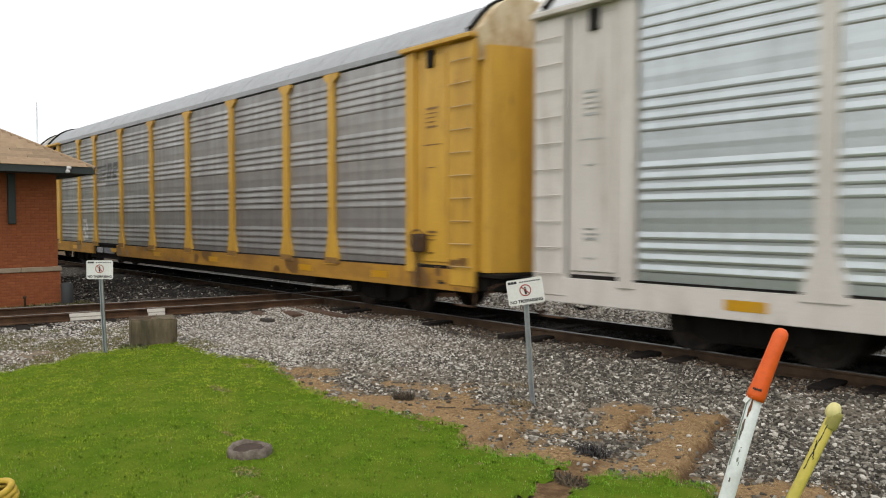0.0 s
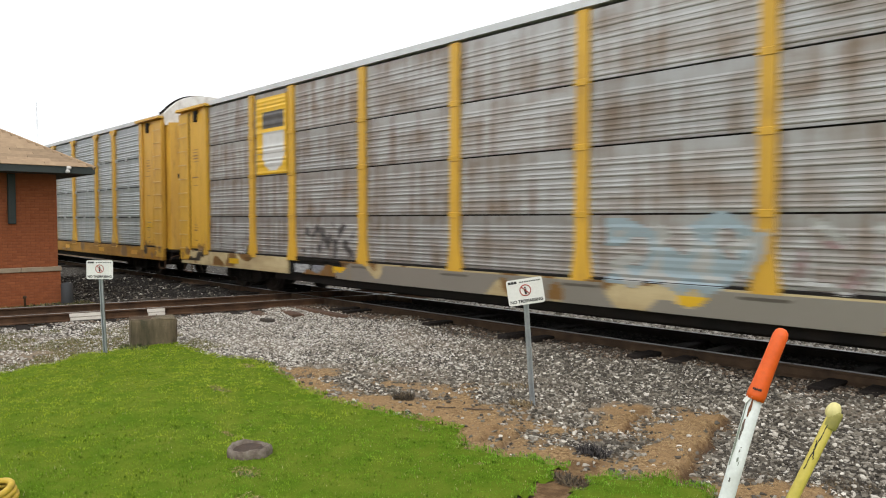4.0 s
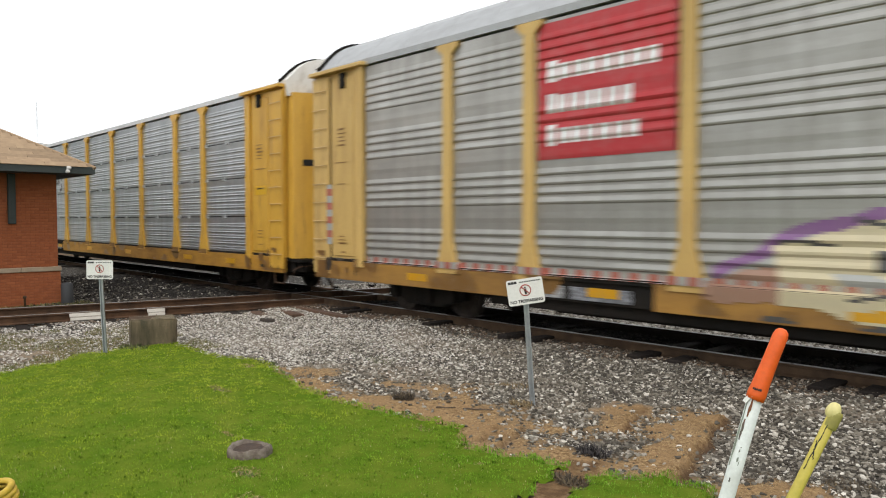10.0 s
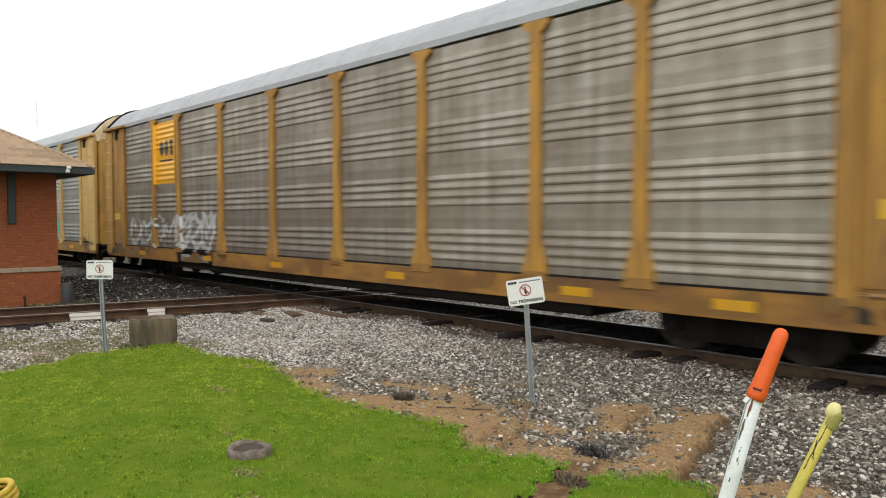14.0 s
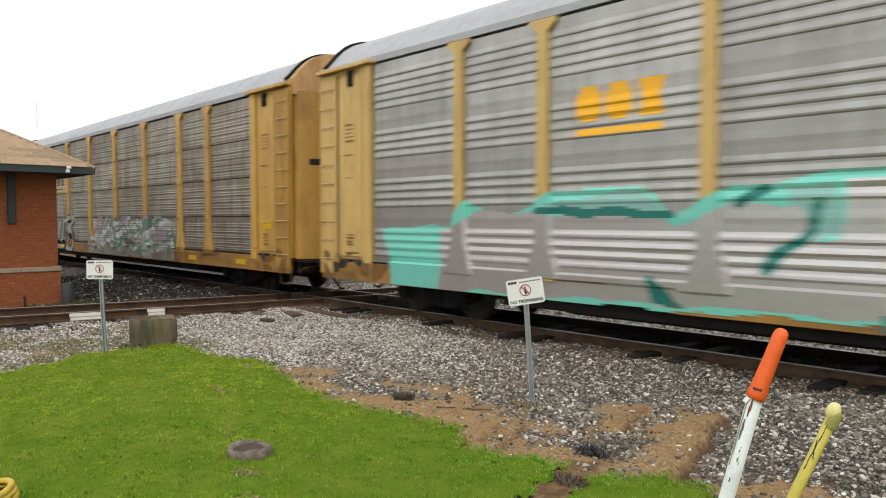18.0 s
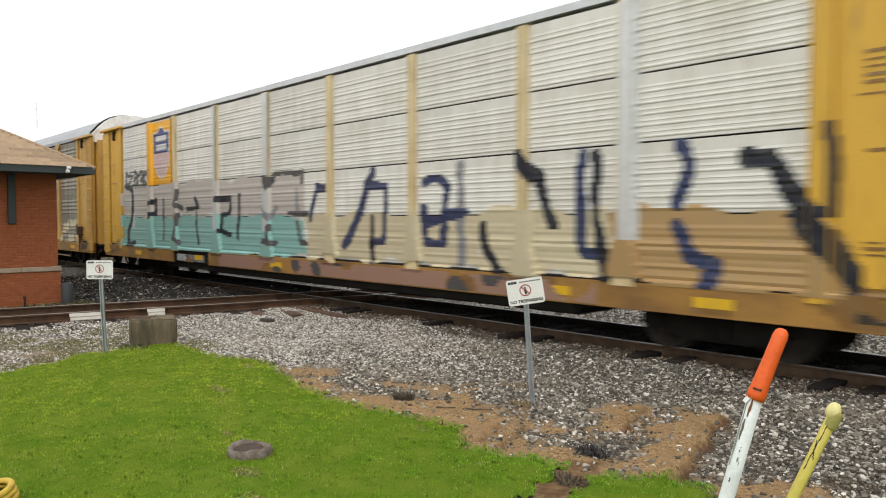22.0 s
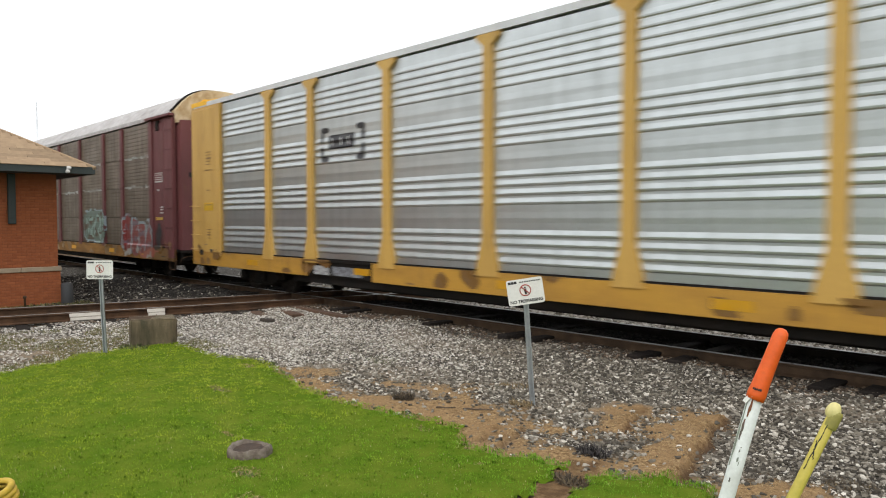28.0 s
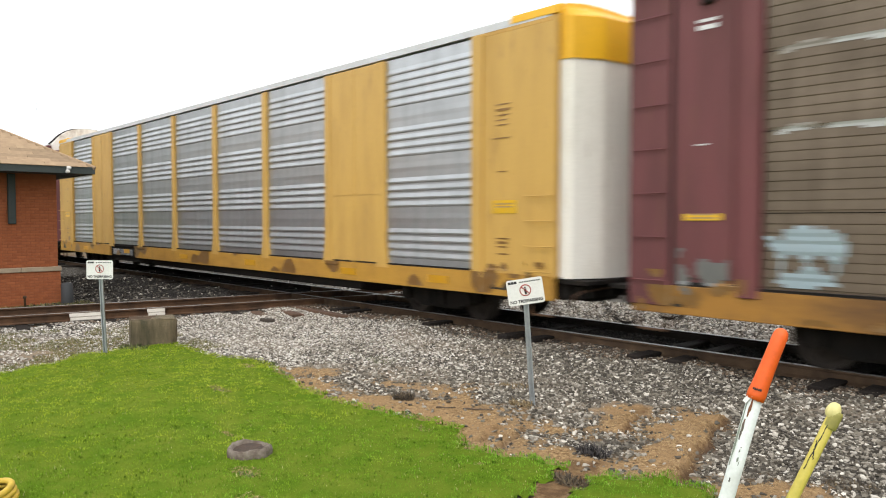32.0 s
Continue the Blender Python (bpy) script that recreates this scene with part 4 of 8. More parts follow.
RED_PIECE = [
    ("smoke", wobble(oval(3.56, 1.9, 0.25, 0.19), 0.02, 2.6, 1)),
    ("smoke", wobble(oval(4.96, 1.855, 0.26, 0.19), 0.02, 2.6, 2)),
    ("smoke", wobble(oval(6.51, 1.825, 0.25, 0.21), 0.02, 2.6, 3)),
    ("smoke", wobble(oval(7.49, 1.955, 0.14, 0.15), 0.02, 2.6, 4)),
    ("smoke", wobble(blob([(1.37, 1.31), (1.77, 1.37), (1.88, 0.47), (1.25, 0.51)]), 0.04, 2.6, 5)),
    ("smoke", wobble(blob([(8.2, 1.52), (8.42, 1.53), (8.58, 1.21), (8.59, 0.61), (8.35, 0.62)]), 0.04, 2.6, 6)),
    ("white", wobble(blob([(1.69, 0.51), (1.96, 1.55), (2.02, 1.75), (2.21, 1.91), (2.48, 2.02), (2.78, 2.05), (3.08, 2.01), (3.32, 1.91), (3.48, 1.76), (3.54, 1.58), (3.54, 0.54)]), 0.01, 2.6, 7)),
    ("white", wobble(blob([(3.51, 0.58), (3.6, 1.6), (3.65, 1.78), (3.8, 1.92), (4.02, 2.02), (4.27, 2.05), (4.51, 2.01), (4.71, 1.92), (4.84, 1.79), (4.88, 1.63), (4.97, 0.6)]), 0.01, 2.6, 8)),
    ("white", wobble(blob([(4.68, 0.56), (4.91, 1.47), (4.97, 1.7), (5.15, 1.89), (5.41, 2.01), (5.7, 2.05), (5.99, 2.01), (6.22, 1.89), (6.37, 1.72), (6.42, 1.51), (6.51, 0.59)]), 0.01, 2.6, 9)),
    ("white", wobble(blob([(6.68, 1.9), (6.78, 2.01), (7.09, 2.04), (7.42, 2), (7.49, 1.9), (7.5, 0.59), (6.64, 0.59), (6.49, 0.61)]), 0.01, 2.6, 1)),
    ("white", wobble(blob([(7.41, 0.54), (7.46, 1.58), (7.5, 1.73), (7.6, 1.86), (7.74, 1.95), (7.91, 1.97), (8.08, 1.94), (8.22, 1.86), (8.31, 1.74), (8.34, 1.6), (8.56, 0.56)]), 0.01, 2.6, 2)),
    ("crimson", wobble(blob([(2.03, 0.53), (2.19, 1.59), (2.24, 1.74), (2.38, 1.86), (2.58, 1.95), (2.82, 1.97), (3.04, 1.94), (3.23, 1.87), (3.35, 1.75), (3.4, 1.61), (3.42, 0.55)]), 0.01, 2.6, 3)),
    ("crimson", wobble(blob([(3.58, 0.57), (3.67, 1.61), (3.72, 1.76), (3.84, 1.88), (4.02, 1.96), (4.23, 1.98), (4.43, 1.96), (4.6, 1.88), (4.71, 1.76), (4.75, 1.63), (4.76, 0.59)]), 0.01, 2.6, 4)),
    ("crimson", wobble(blob([(4.97, 0.55), (5.15, 1.58), (5.19, 1.74), (5.31, 1.87), (5.5, 1.96), (5.71, 1.99), (5.91, 1.96), (6.08, 1.87), (6.19, 1.75), (6.24, 1.6), (6.3, 0.57)]), 0.01, 2.6, 5)),
    ("crimson", wobble(blob([(7.02, 1.92), (7.09, 1.97), (7.27, 1.96), (7.29, 1.35), (7.34, 1.13), (7.55, 0.58), (6.76, 0.59), (6.92, 1.48)]), 0.01, 2.6, 6)),
    ("crimson", wobble(blob([(7.79, 1.86), (7.9, 1.91), (8.13, 1.9), (8.16, 1.28), (7.83, 1.28)]), 0.01, 2.6, 7)),
    ("crimson", wobble(blob([(8.03, 1.14), (8.3, 1.19), (8.4, 0.86), (8.42, 0.6), (8, 0.58)]), 0.01, 2.6, 8)),
]
RED_PIECE += [
    ("white", wobble(oval(2.975, 1.53, 0.42, 0.34), 0.02, 2.6, 1)),
    ("white", wobble(oval(4.305, 1.5, 0.39, 0.27), 0.02, 2.6, 2)),
    ("white", wobble(oval(5.77, 1.59, 0.44, 0.28), 0.02, 2.6, 3)),
    ("smoke", wobble(blob([(2.74, 1.58), (2.99, 1.58), (3, 1.29), (2.74, 1.27)]), 0.005, 2.6, 4)),
    ("smoke", wobble(blob([(5.52, 1.56), (5.8, 1.56), (5.8, 1.3), (5.52, 1.3)]), 0.005, 2.6, 5)),
    ("white", wobble(blob([(2.58, 1.12), (2.99, 1.02), (3.41, 1.18), (3.38, 0.93), (3.16, 0.67), (2.86, 0.68), (2.79, 0.9)]), 0.02, 2.6, 6)),
    ("white", wobble(blob([(3.63, 1.16), (4.09, 1.07), (4.69, 1.09), (4.54, 0.91), (4.26, 0.84), (3.91, 0.92)]), 0.02, 2.6, 7)),
    ("white", wobble(blob([(5.35, 1.31), (5.85, 1.18), (6.23, 1.26), (6.46, 1.13), (6.44, 1.07), (6.17, 1), (6.08, 0.87), (6.06, 0.56), (5.72, 0.56), (5.67, 0.84), (5.47, 1.04), (5.9, 1.04)]), 0.02, 2.6, 8)),
    ("white", wobble(blob([(7.25, 1.36), (7.58, 1.28), (7.85, 1.23), (8.3, 1.26), (8.33, 1.19), (8.08, 1.11), (8, 1), (8.01, 0.58), (7.59, 0.58), (7.53, 0.87), (7.31, 1.13)]), 0.02, 2.6, 9)),
    ("crimson", wobble(blob([(7.27, 1.31), (7.52, 1.23), (7.65, 1.11), (7.47, 1.14)]), 0.02, 2.6, 1)),
    ("rose", wobble(blob([(5.57, 1.17), (5.94, 1.08), (6.29, 1.22), (5.92, 0.97)]), 0.02, 2.6, 2)),
    ("crimson", wobble(blob([(1.84, 0.86), (3.48, 0.89), (3.48, 0.84), (1.84, 0.81)]), 0.005, 2.6, 3)),
    ("smoke", wobble(stroke(0.03, (1.88, 0.85), (5.47, 0.9), (8.58, 0.94)), 0, 2.6, 4)),
]

BLUE_PIECE = [
    ("purple", wobble(blob([(-8.51, 0.86), (-7.92, 0.93), (-7.87, 0.49), (-8.46, 0.5)]), 0.04, 2.6, 1)),
    ("lilac", wobble(blob([(-1.83, 0.86), (-1.45, 0.86), (-1.35, 0.52), (-1.73, 0.54)]), 0.04, 2.6, 2)),
    ("cream", wobble(blob([(-6.2, 1.99), (-5.74, 1.99), (-5.7, 1.73), (-6.15, 1.73)]), 0.04, 2.6, 3)),
    ("gold", wobble(blob([(-5.02, 2.02), (-4.39, 2.06), (-4.3, 1.96), (-4.93, 1.92)]), 0.03, 2.6, 4)),
    ("cream", wobble(blob([(-2.58, 2.02), (-2.18, 2.05), (-2.11, 1.75), (-2.33, 1.46), (-2.47, 1.79)]), 0.04, 2.6, 5)),
    ("smoke", wobble(blob([(-2.11, 1.79), (-1.64, 1.81), (-1.58, 1.31), (-2.04, 1.26)]), 0.06, 2.6, 6)),
    ("peach", wobble(blob([(-2.41, 1.21), (-1.86, 1.22), (-1.79, 0.86), (-2.33, 0.92)]), 0.05, 2.6, 7)),
    ("teal", wobble(blob([(-7.91, 1.04), (-5.76, 1.01), (-1.69, 0.89), (-1.69, 0.48), (-4.11, 0.43), (-7.93, 0.5)]), 0.03, 2.6, 8)),
    ("white", wobble(blob([(-8.11, 1.61), (-7.89, 1.92), (-7.32, 2.1), (-7.15, 1.97), (-7.18, 0.96), (-7.8, 1.04)]), 0.03, 2.6, 9)),
    ("white", wobble(blob([(-6.99, 1.82), (-6.77, 2.01), (-6.25, 2.02), (-6.07, 1.82), (-6.11, 1.09), (-6.96, 1.02)]), 0.03, 2.6, 1)),
    ("white", wobble(blob([(-5.75, 1.78), (-5.45, 2.01), (-4.98, 1.99), (-4.86, 1.04), (-5.38, 0.83), (-5.76, 1.01)]), 0.03, 2.6, 2)),
    ("white", wobble(blob([(-4.79, 1.87), (-4.43, 1.95), (-3.57, 1.94), (-3.59, 1.04), (-4.1, 0.84), (-4.72, 1.04)]), 0.03, 2.6, 3)),
    ("white", wobble(blob([(-3.62, 1.95), (-2.93, 1.95), (-2.47, 1.87), (-2.33, 1.67), (-2.41, 0.91), (-3.43, 0.85)]), 0.03, 2.6, 4)),
    ("sky", wobble(blob([(-7.34, 1.11), (-5.76, 1.03), (-4.1, 0.98), (-2.41, 0.96), (-2.41, 0.89), (-4.1, 0.88), (-5.77, 0.94), (-7.34, 0.98)]), 0.05, 2.6, 5)),
    ("blue", wobble(blob([(-7.83, 1.82), (-7.55, 1.9), (-7.54, 1.38), (-7.73, 1.41)]), 0.02, 2.6, 6)),
    ("blue", wobble(blob([(-6.88, 1.8), (-6.61, 1.97), (-6.3, 1.92), (-6.31, 1.33), (-6.63, 1.25), (-6.89, 1.37)]), 0.02, 2.6, 7)),
    ("blue", wobble(blob([(-5.53, 1.71), (-4.93, 1.76), (-4.91, 1.57), (-5.51, 1.56)]), 0.02, 2.6, 8)),
    ("blue", wobble(blob([(-5.68, 1.32), (-4.99, 1.41), (-4.88, 1.08), (-5.57, 1.09)]), 0.02, 2.6, 9)),
    ("blue", wobble(blob([(-4.45, 1.78), (-4.17, 1.88), (-3.83, 1.83), (-3.75, 1.39), (-4.01, 1.2), (-4.35, 1.28)]), 0.02, 2.6, 1)),
    ("blue", wobble(blob([(-3.51, 1.87), (-3.35, 1.87), (-3.4, 1.26), (-3.54, 1.28)]), 0.02, 2.6, 2)),
    ("blue", wobble(blob([(-2.86, 1.83), (-2.69, 1.81), (-2.75, 1.3), (-2.88, 1.3)]), 0.02, 2.6, 3)),
    ("blue", wobble(blob([(-3.46, 1.22), (-2.71, 1.22), (-2.79, 1.09), (-3.42, 1.09)]), 0.02, 2.6, 4)),
    ("blue", wobble(blob([(-5.3, 2.13), (-5.02, 2.13), (-5.07, 1.94), (-5.35, 1.99)]), 0.02, 2.6, 5)),
    ("smoke", wobble(blob([(-6.67, 0.75), (-4.45, 0.77), (-4.26, 0.61), (-4.28, 0.49), (-6.68, 0.45)]), 0.01, 2.6, 6)),
    ("grey", wobble(blob([(-5.77, 0.69), (-4.63, 0.7), (-4.64, 0.56), (-5.77, 0.53)]), 0.01, 2.6, 7)),
]

GREEN_PIECE = [
    ("teal", wobble(blob([(-11.16, 1.72), (-10.06, 1.75), (-9.26, 1.76), (-8.78, 2.26), (-8.06, 1.86), (-7.35, 2.08), (-6.68, 2.35), (-5.21, 2.37), (-4.7, 1.96), (-3.8, 2.34), (-2.91, 2.39), (-1.41, 2.57), (-1.08, 2.35), (-0.61, 2.45), (-0.02, 2.63), (0.67, 2.5), (1.06, 2.3), (1.56, 2.29), (2.03, 2.46), (2.48, 2.54), (3.01, 2.46), (3.51, 2.24), (4.15, 2.26), (4.29, 2.38), (4.58, 2.34), (4.83, 2.13), (5.67, 2.14), (6.09, 2.07), (6.43, 1.86), (6.51, 0.6), (3.8, 0.63), (-0.32, 0.74), (-10.78, 0.52)]), 0.02, 2.6, 1)),
    ("mid_teal", wobble(blob([(5.96, 1.62), (6.43, 1.83), (6.92, 1.73), (7.38, 1.65), (7.58, 1.41), (7.66, 1.13), (7.75, 0.66), (6.05, 0.62), (5.72, 0.98)]), 0.02, 2.6, 2)),
    ("aqua", wobble(blob([(5.67, 2.12), (6.09, 2.06), (6.43, 1.83), (7.04, 1.65), (7.16, 1.48), (6.5, 1.51), (6.03, 1.75)]), 0.02, 2.6, 3)),
    ("aqua", wobble(blob([(-6.95, 2.14), (-5.21, 2.33), (-4.77, 1.84), (-6.69, 2.04)]), 0.02, 2.6, 4)),
    ("aqua", wobble(blob([(3.11, 2.33), (4.15, 2.23), (4.07, 1.86), (3.61, 1.81)]), 0.02, 2.6, 5)),
    ("aqua", wobble(blob([(-3.2, 2.27), (-2.67, 2.38), (-2.53, 1.68), (-3.02, 1.66)]), 0.02, 2.6, 6)),
    ("silver", wobble(blob([(-9.42, 1.66), (-8.49, 2.02), (-6.95, 1.99), (-5.11, 1.98), (-4.62, 1.8), (-3.8, 2.11), (-3.01, 2.03), (-2.83, 1.64), (-2.55, 1.66), (-2.54, 2.33), (-1.41, 2.45), (-1.09, 2.16), (-0.77, 1.93), (-0.46, 2.17), (-0.02, 2.41), (0.54, 2.36), (0.87, 1.98), (1.56, 2), (1.8, 2.2), (2.15, 2.4), (2.8, 2.4), (3.21, 2.14), (3.51, 1.76), (4.11, 1.8), (4.2, 2.24), (4.5, 2.24), (4.75, 1.92), (5.15, 1.99), (5.49, 2.04), (5.57, 1.84), (5.2, 1.51), (5.54, 1.03), (5.91, 0.63), (3.8, 0.66), (-0.32, 0.8), (-9.45, 0.62)]), 0.02, 2.6, 7)),
    ("deep_teal", wobble(stroke(0.2, (-1.25, 2.35), (-1.01, 1.97), (-1.25, 1.68)), 0.02, 2.6, 8)),
    ("deep_teal", wobble(stroke(0.17, (-0.24, 2.47), (0.47, 2.47), (0.8, 2.03), (0.12, 1.65)), 0.02, 2.6, 9)),
    ("deep_teal", wobble(stroke(0.15, (0.87, 2), (1.56, 2.01), (1.74, 1.89), (1.89, 2.26), (2.48, 2.49), (3.09, 2.33), (3.49, 1.78), (4.07, 1.83)), 0.02, 2.6, 1)),
    ("deep_teal", wobble(stroke(0.17, (4.07, 1.86), (4.15, 2.23), (4.29, 2.33), (4.57, 2.23), (4.82, 1.94), (5.45, 2.06)), 0.02, 2.6, 2)),
    ("deep_teal", wobble(stroke(0.16, (2.26, 1.51), (2.68, 1.78), (2.96, 1.57)), 0.02, 2.6, 3)),
    ("deep_teal", wobble(stroke(0.13, (2.89, 2.01), (3.17, 1.57)), 0.02, 2.6, 4)),
    ("deep_teal", wobble(stroke(0.13, (-3.45, 1.28), (-2.92, 1.76), (-2.82, 2.06)), 0.02, 2.6, 5)),
    ("deep_teal", wobble(stroke(0.12, (-7.08, 2.05), (-4.77, 1.94)), 0.02, 2.6, 6)),
    ("deep_teal", wobble(stroke(0.12, (-3.8, 2.06), (-3.44, 2.29)), 0.02, 2.6, 7)),
    ("deep_teal", wobble(blob([(-1.25, 1.68), (-0.77, 1.78), (-0.47, 1.17), (-1.01, 1.25)]), 0.02, 2.6, 8)),
    ("deep_teal", wobble(blob([(5.49, 2.04), (5.89, 2.01), (6.07, 1.63), (5.97, 1.31), (5.69, 1.03), (5.2, 1.48), (5.59, 1.78)]), 0.02, 2.6, 9)),
    ("deep_teal", wobble(blob([(-0.03, 0.96), (1.14, 1.21), (1.09, 0.91), (0.04, 0.62)]), 0.02, 2.6, 1)),
    ("deep_teal", wobble(blob([(3.47, 1.29), (3.95, 1.26), (3.92, 0.55), (3.52, 0.91)]), 0.02, 2.6, 2)),
    ("deep_teal", wobble(blob([(4.41, 0.55), (4.64, 0.89), (5.09, 0.92), (5.34, 0.59)]), 0.02, 2.6, 3)),
    ("deep_teal", wobble(blob([(-2.07, 0.84), (-1.9, 0.85), (-1.63, 0.41), (-2.11, 0.51)]), 0.02, 2.6, 4)),
    ("deep_teal", wobble(blob([(-5.12, 1.12), (-4.46, 0.7), (-5.02, 0.7)]), 0.02, 2.6, 5)),
    ("deep_teal", wobble(blob([(2.15, 1.39), (2.48, 1.56), (2.4, 1.24)]), 0.02, 2.6, 6)),
    ("deep_teal", wobble(blob([(6.81, 1.08), (7.28, 1.08), (7.29, 0.95), (6.85, 0.95)]), 0.02, 2.6, 7)),
    ("mid_teal", wobble(oval(8.2, 1.625, 0.36, 0.34), 0.02, 2.6, 8)),
]

TAG_FIELD = [
    ("aqua", wobble(blob([(-11.51, 1.99), (-7.24, 2), (-3.09, 2.04), (-0.94, 2.04), (0.21, 1.88), (0.45, 1.06), (-1.51, 0.98), (-7.26, 0.86), (-11.54, 0.91)]), 0.05, 2.6, 1)),
    ("blush", wobble(blob([(-11.48, 3), (-5.38, 2.99), (0.21, 2.89), (0.33, 2.01), (-3.09, 2.02), (-11.51, 2.02)]), 0.05, 2.6, 2)),
    ("cream", wobble(blob([(0.33, 1.97), (2.03, 2), (5.64, 1.97), (6, 1.97), (6.02, 1.08), (2.94, 1.05), (0.45, 1.06)]), 0.05, 2.6, 3)),
    ("tan", wobble(blob([(8.65, 2.04), (11.79, 2), (12.03, 0.88), (10.07, 0.96), (8.65, 1.05)]), 0.05, 2.6, 4)),
    ("cream", wobble(blob([(5.97, 2.06), (8.65, 2.04), (8.65, 0.99), (5.96, 1.05)]), 0.05, 2.6, 5)),
]
for x in (-10.6, -4.3, -1.4, 9.0):
    TAG_FIELD.append(("pale", rect(x - 0.16, x + 0.16, 1.6, 5.0)))
TAG_FIELD += [
    ("jet", wobble(stroke(0.2, (-11.24, 3.06), (-10.58, 2.85), (-10.6, 2.1), (-11.01, 1.44), (-11.09, 1.04), (-10.43, 1.09)), 0.02, 2.6, 1)),
    ("jet", wobble(stroke(0.15, (-9.12, 2.43), (-8.49, 2.48), (-8.56, 2.08), (-9.13, 2.02), (-9.14, 1.47)), 0.02, 2.6, 2)),
    ("smoke", wobble(stroke(0.14, (-7.95, 2.53), (-7.97, 1.29)), 0.02, 2.6, 3)),
    ("smoke", wobble(stroke(0.15, (-6.78, 2.75), (-6.99, 2.38), (-6.55, 2.21)), 0.02, 2.6, 4)),
    ("smoke", wobble(stroke(0.15, (-6.8, 2.07), (-7.1, 1.31), (-6.71, 1.17)), 0.02, 2.6, 5)),
    ("jet", wobble(stroke(0.16, (-6.16, 2.19), (-5.43, 2.23), (-5.6, 2.51)), 0.02, 2.6, 6)),
    ("jet", wobble(stroke(0.13, (-5.56, 2.24), (-5.44, 1.21)), 0.02, 2.6, 7)),
    ("jet", wobble(stroke(0.16, (-4.21, 2.44), (-3.4, 2.47), (-3.41, 2.04), (-3.9, 1.99), (-3.99, 1.55), (-3.41, 1.51)), 0.02, 2.6, 8)),
    ("jet", wobble(stroke(0.16, (-2.89, 2.56), (-2.96, 1.46)), 0.02, 2.6, 9)),
    ("grey", wobble(stroke(0.16, (-1.66, 2.18), (-1.29, 1.91), (-0.97, 2.16)), 0.02, 2.6, 1)),
    ("smoke", wobble(stroke(0.18, (-1.29, 1.72), (-1.29, 1.28)), 0.02, 2.6, 2)),
    ("smoke", wobble(stroke(0.16, (-1.63, 1.31), (-0.97, 1.35)), 0.02, 2.6, 3)),
    ("smoke", wobble(stroke(0.14, (-1.01, 3), (0.21, 3.01), (0.21, 2.73)), 0.02, 2.6, 4)),
    ("grey", wobble(stroke(0.12, (-0.04, 2.55), (0.03, 2.06)), 0.02, 2.6, 5)),
    ("smoke", wobble(stroke(0.14, (-0.35, 2.02), (0.42, 2.05)), 0.02, 2.6, 6)),
    ("smoke", wobble(stroke(0.13, (0.03, 1.79), (0.12, 1.38), (0.39, 1.34)), 0.02, 2.6, 7)),
    ("smoke", wobble(blob([(-1.73, 2.99), (-0.97, 2.98), (-1.34, 2.58)]), 0.02, 2.6, 8)),
]
TAG_FIELD += [
    ("navy", wobble(stroke(0.16, (1.2, 2.6), (0.81, 2.6), (0.68, 2.22), (0.54, 1.94)), 0.02, 2.6, 1)),
    ("navy", wobble(stroke(0.22, (2.91, 2.89), (2.66, 2.44), (2.4, 1.92), (1.94, 1.33)), 0.02, 2.6, 2)),
    ("navy", wobble(stroke(0.15, (2.66, 2.59), (3.33, 2.56), (3.37, 2.06), (3.26, 1.45), (2.89, 1.4)), 0.02, 2.6, 3)),
    ("jet", wobble(stroke(0.15, (2.88, 1.92), (2.94, 0.96)), 0.02, 2.6, 4)),
    ("navy", wobble(stroke(0.18, (4.54, 2.59), (4.93, 2.63), (5.18, 2.47), (5.12, 2.23), (5.01, 1.88), (4.63, 1.85)), 0.02, 2.6, 5)),
    ("navy", wobble(stroke(0.18, (4.49, 2.15), (4.57, 1.46), (5.08, 1.48), (5.07, 1.88)), 0.02, 2.6, 6)),
    ("grey", wobble(stroke(0.2, (5.51, 2.84), (5.55, 1.13)), 0.02, 2.6, 7)),
    ("navy", wobble(stroke(0.15, (5.07, 1.98), (5.64, 2)), 0.02, 2.6, 8)),
]
TAG_FIELD += [
    ("jet", wobble(stroke(0.2, (6.07, 1.76), (6.18, 1.35), (6.51, 0.9)), 0.02, 2.6, 1)),
    ("jet", wobble(stroke(0.22, (6.92, 2.9), (7.31, 2.55), (7.62, 1.81)), 0.02, 2.6, 2)),
    ("navy", wobble(stroke(0.2, (8.17, 2.87), (8.17, 1.4), (8.58, 1.36)), 0.02, 2.6, 3)),
    ("jet", wobble(stroke(0.18, (8.42, 2.86), (8.43, 1.94), (8.58, 1.36), (8.61, 0.89)), 0.02, 2.6, 4)),
    ("navy", wobble(stroke(0.22, (9.83, 2.91), (9.95, 2.61), (9.77, 2.08)), 0.02, 2.6, 5)),
    ("navy", wobble(stroke(0.22, (9.77, 1.78), (9.92, 1.44), (10.3, 1.31), (10.24, 0.97)), 0.02, 2.6, 6)),
    ("jet", wobble(stroke(0.26, (10.74, 2.67), (11.03, 2.62), (11.44, 2.02)), 0.02, 2.6, 7)),
    ("jet", wobble(stroke(0.3, (11.44, 1.88), (11.79, 1.49), (12.28, 1.03)), 0.02, 2.6, 8)),
    ("jet", wobble(stroke(0.14, (11.76, 2.94), (11.76, 1.97), (11.29, 1.97)), 0.02, 2.6, 9)),
]
SHORT_TAG = [("smoke", either(letter_row(5, -11.2, 3.05, 0.55, 0.42, 4, 0.13), stroke(0.12, (-11.3, 3.0), (-9.2, 3.0))))]

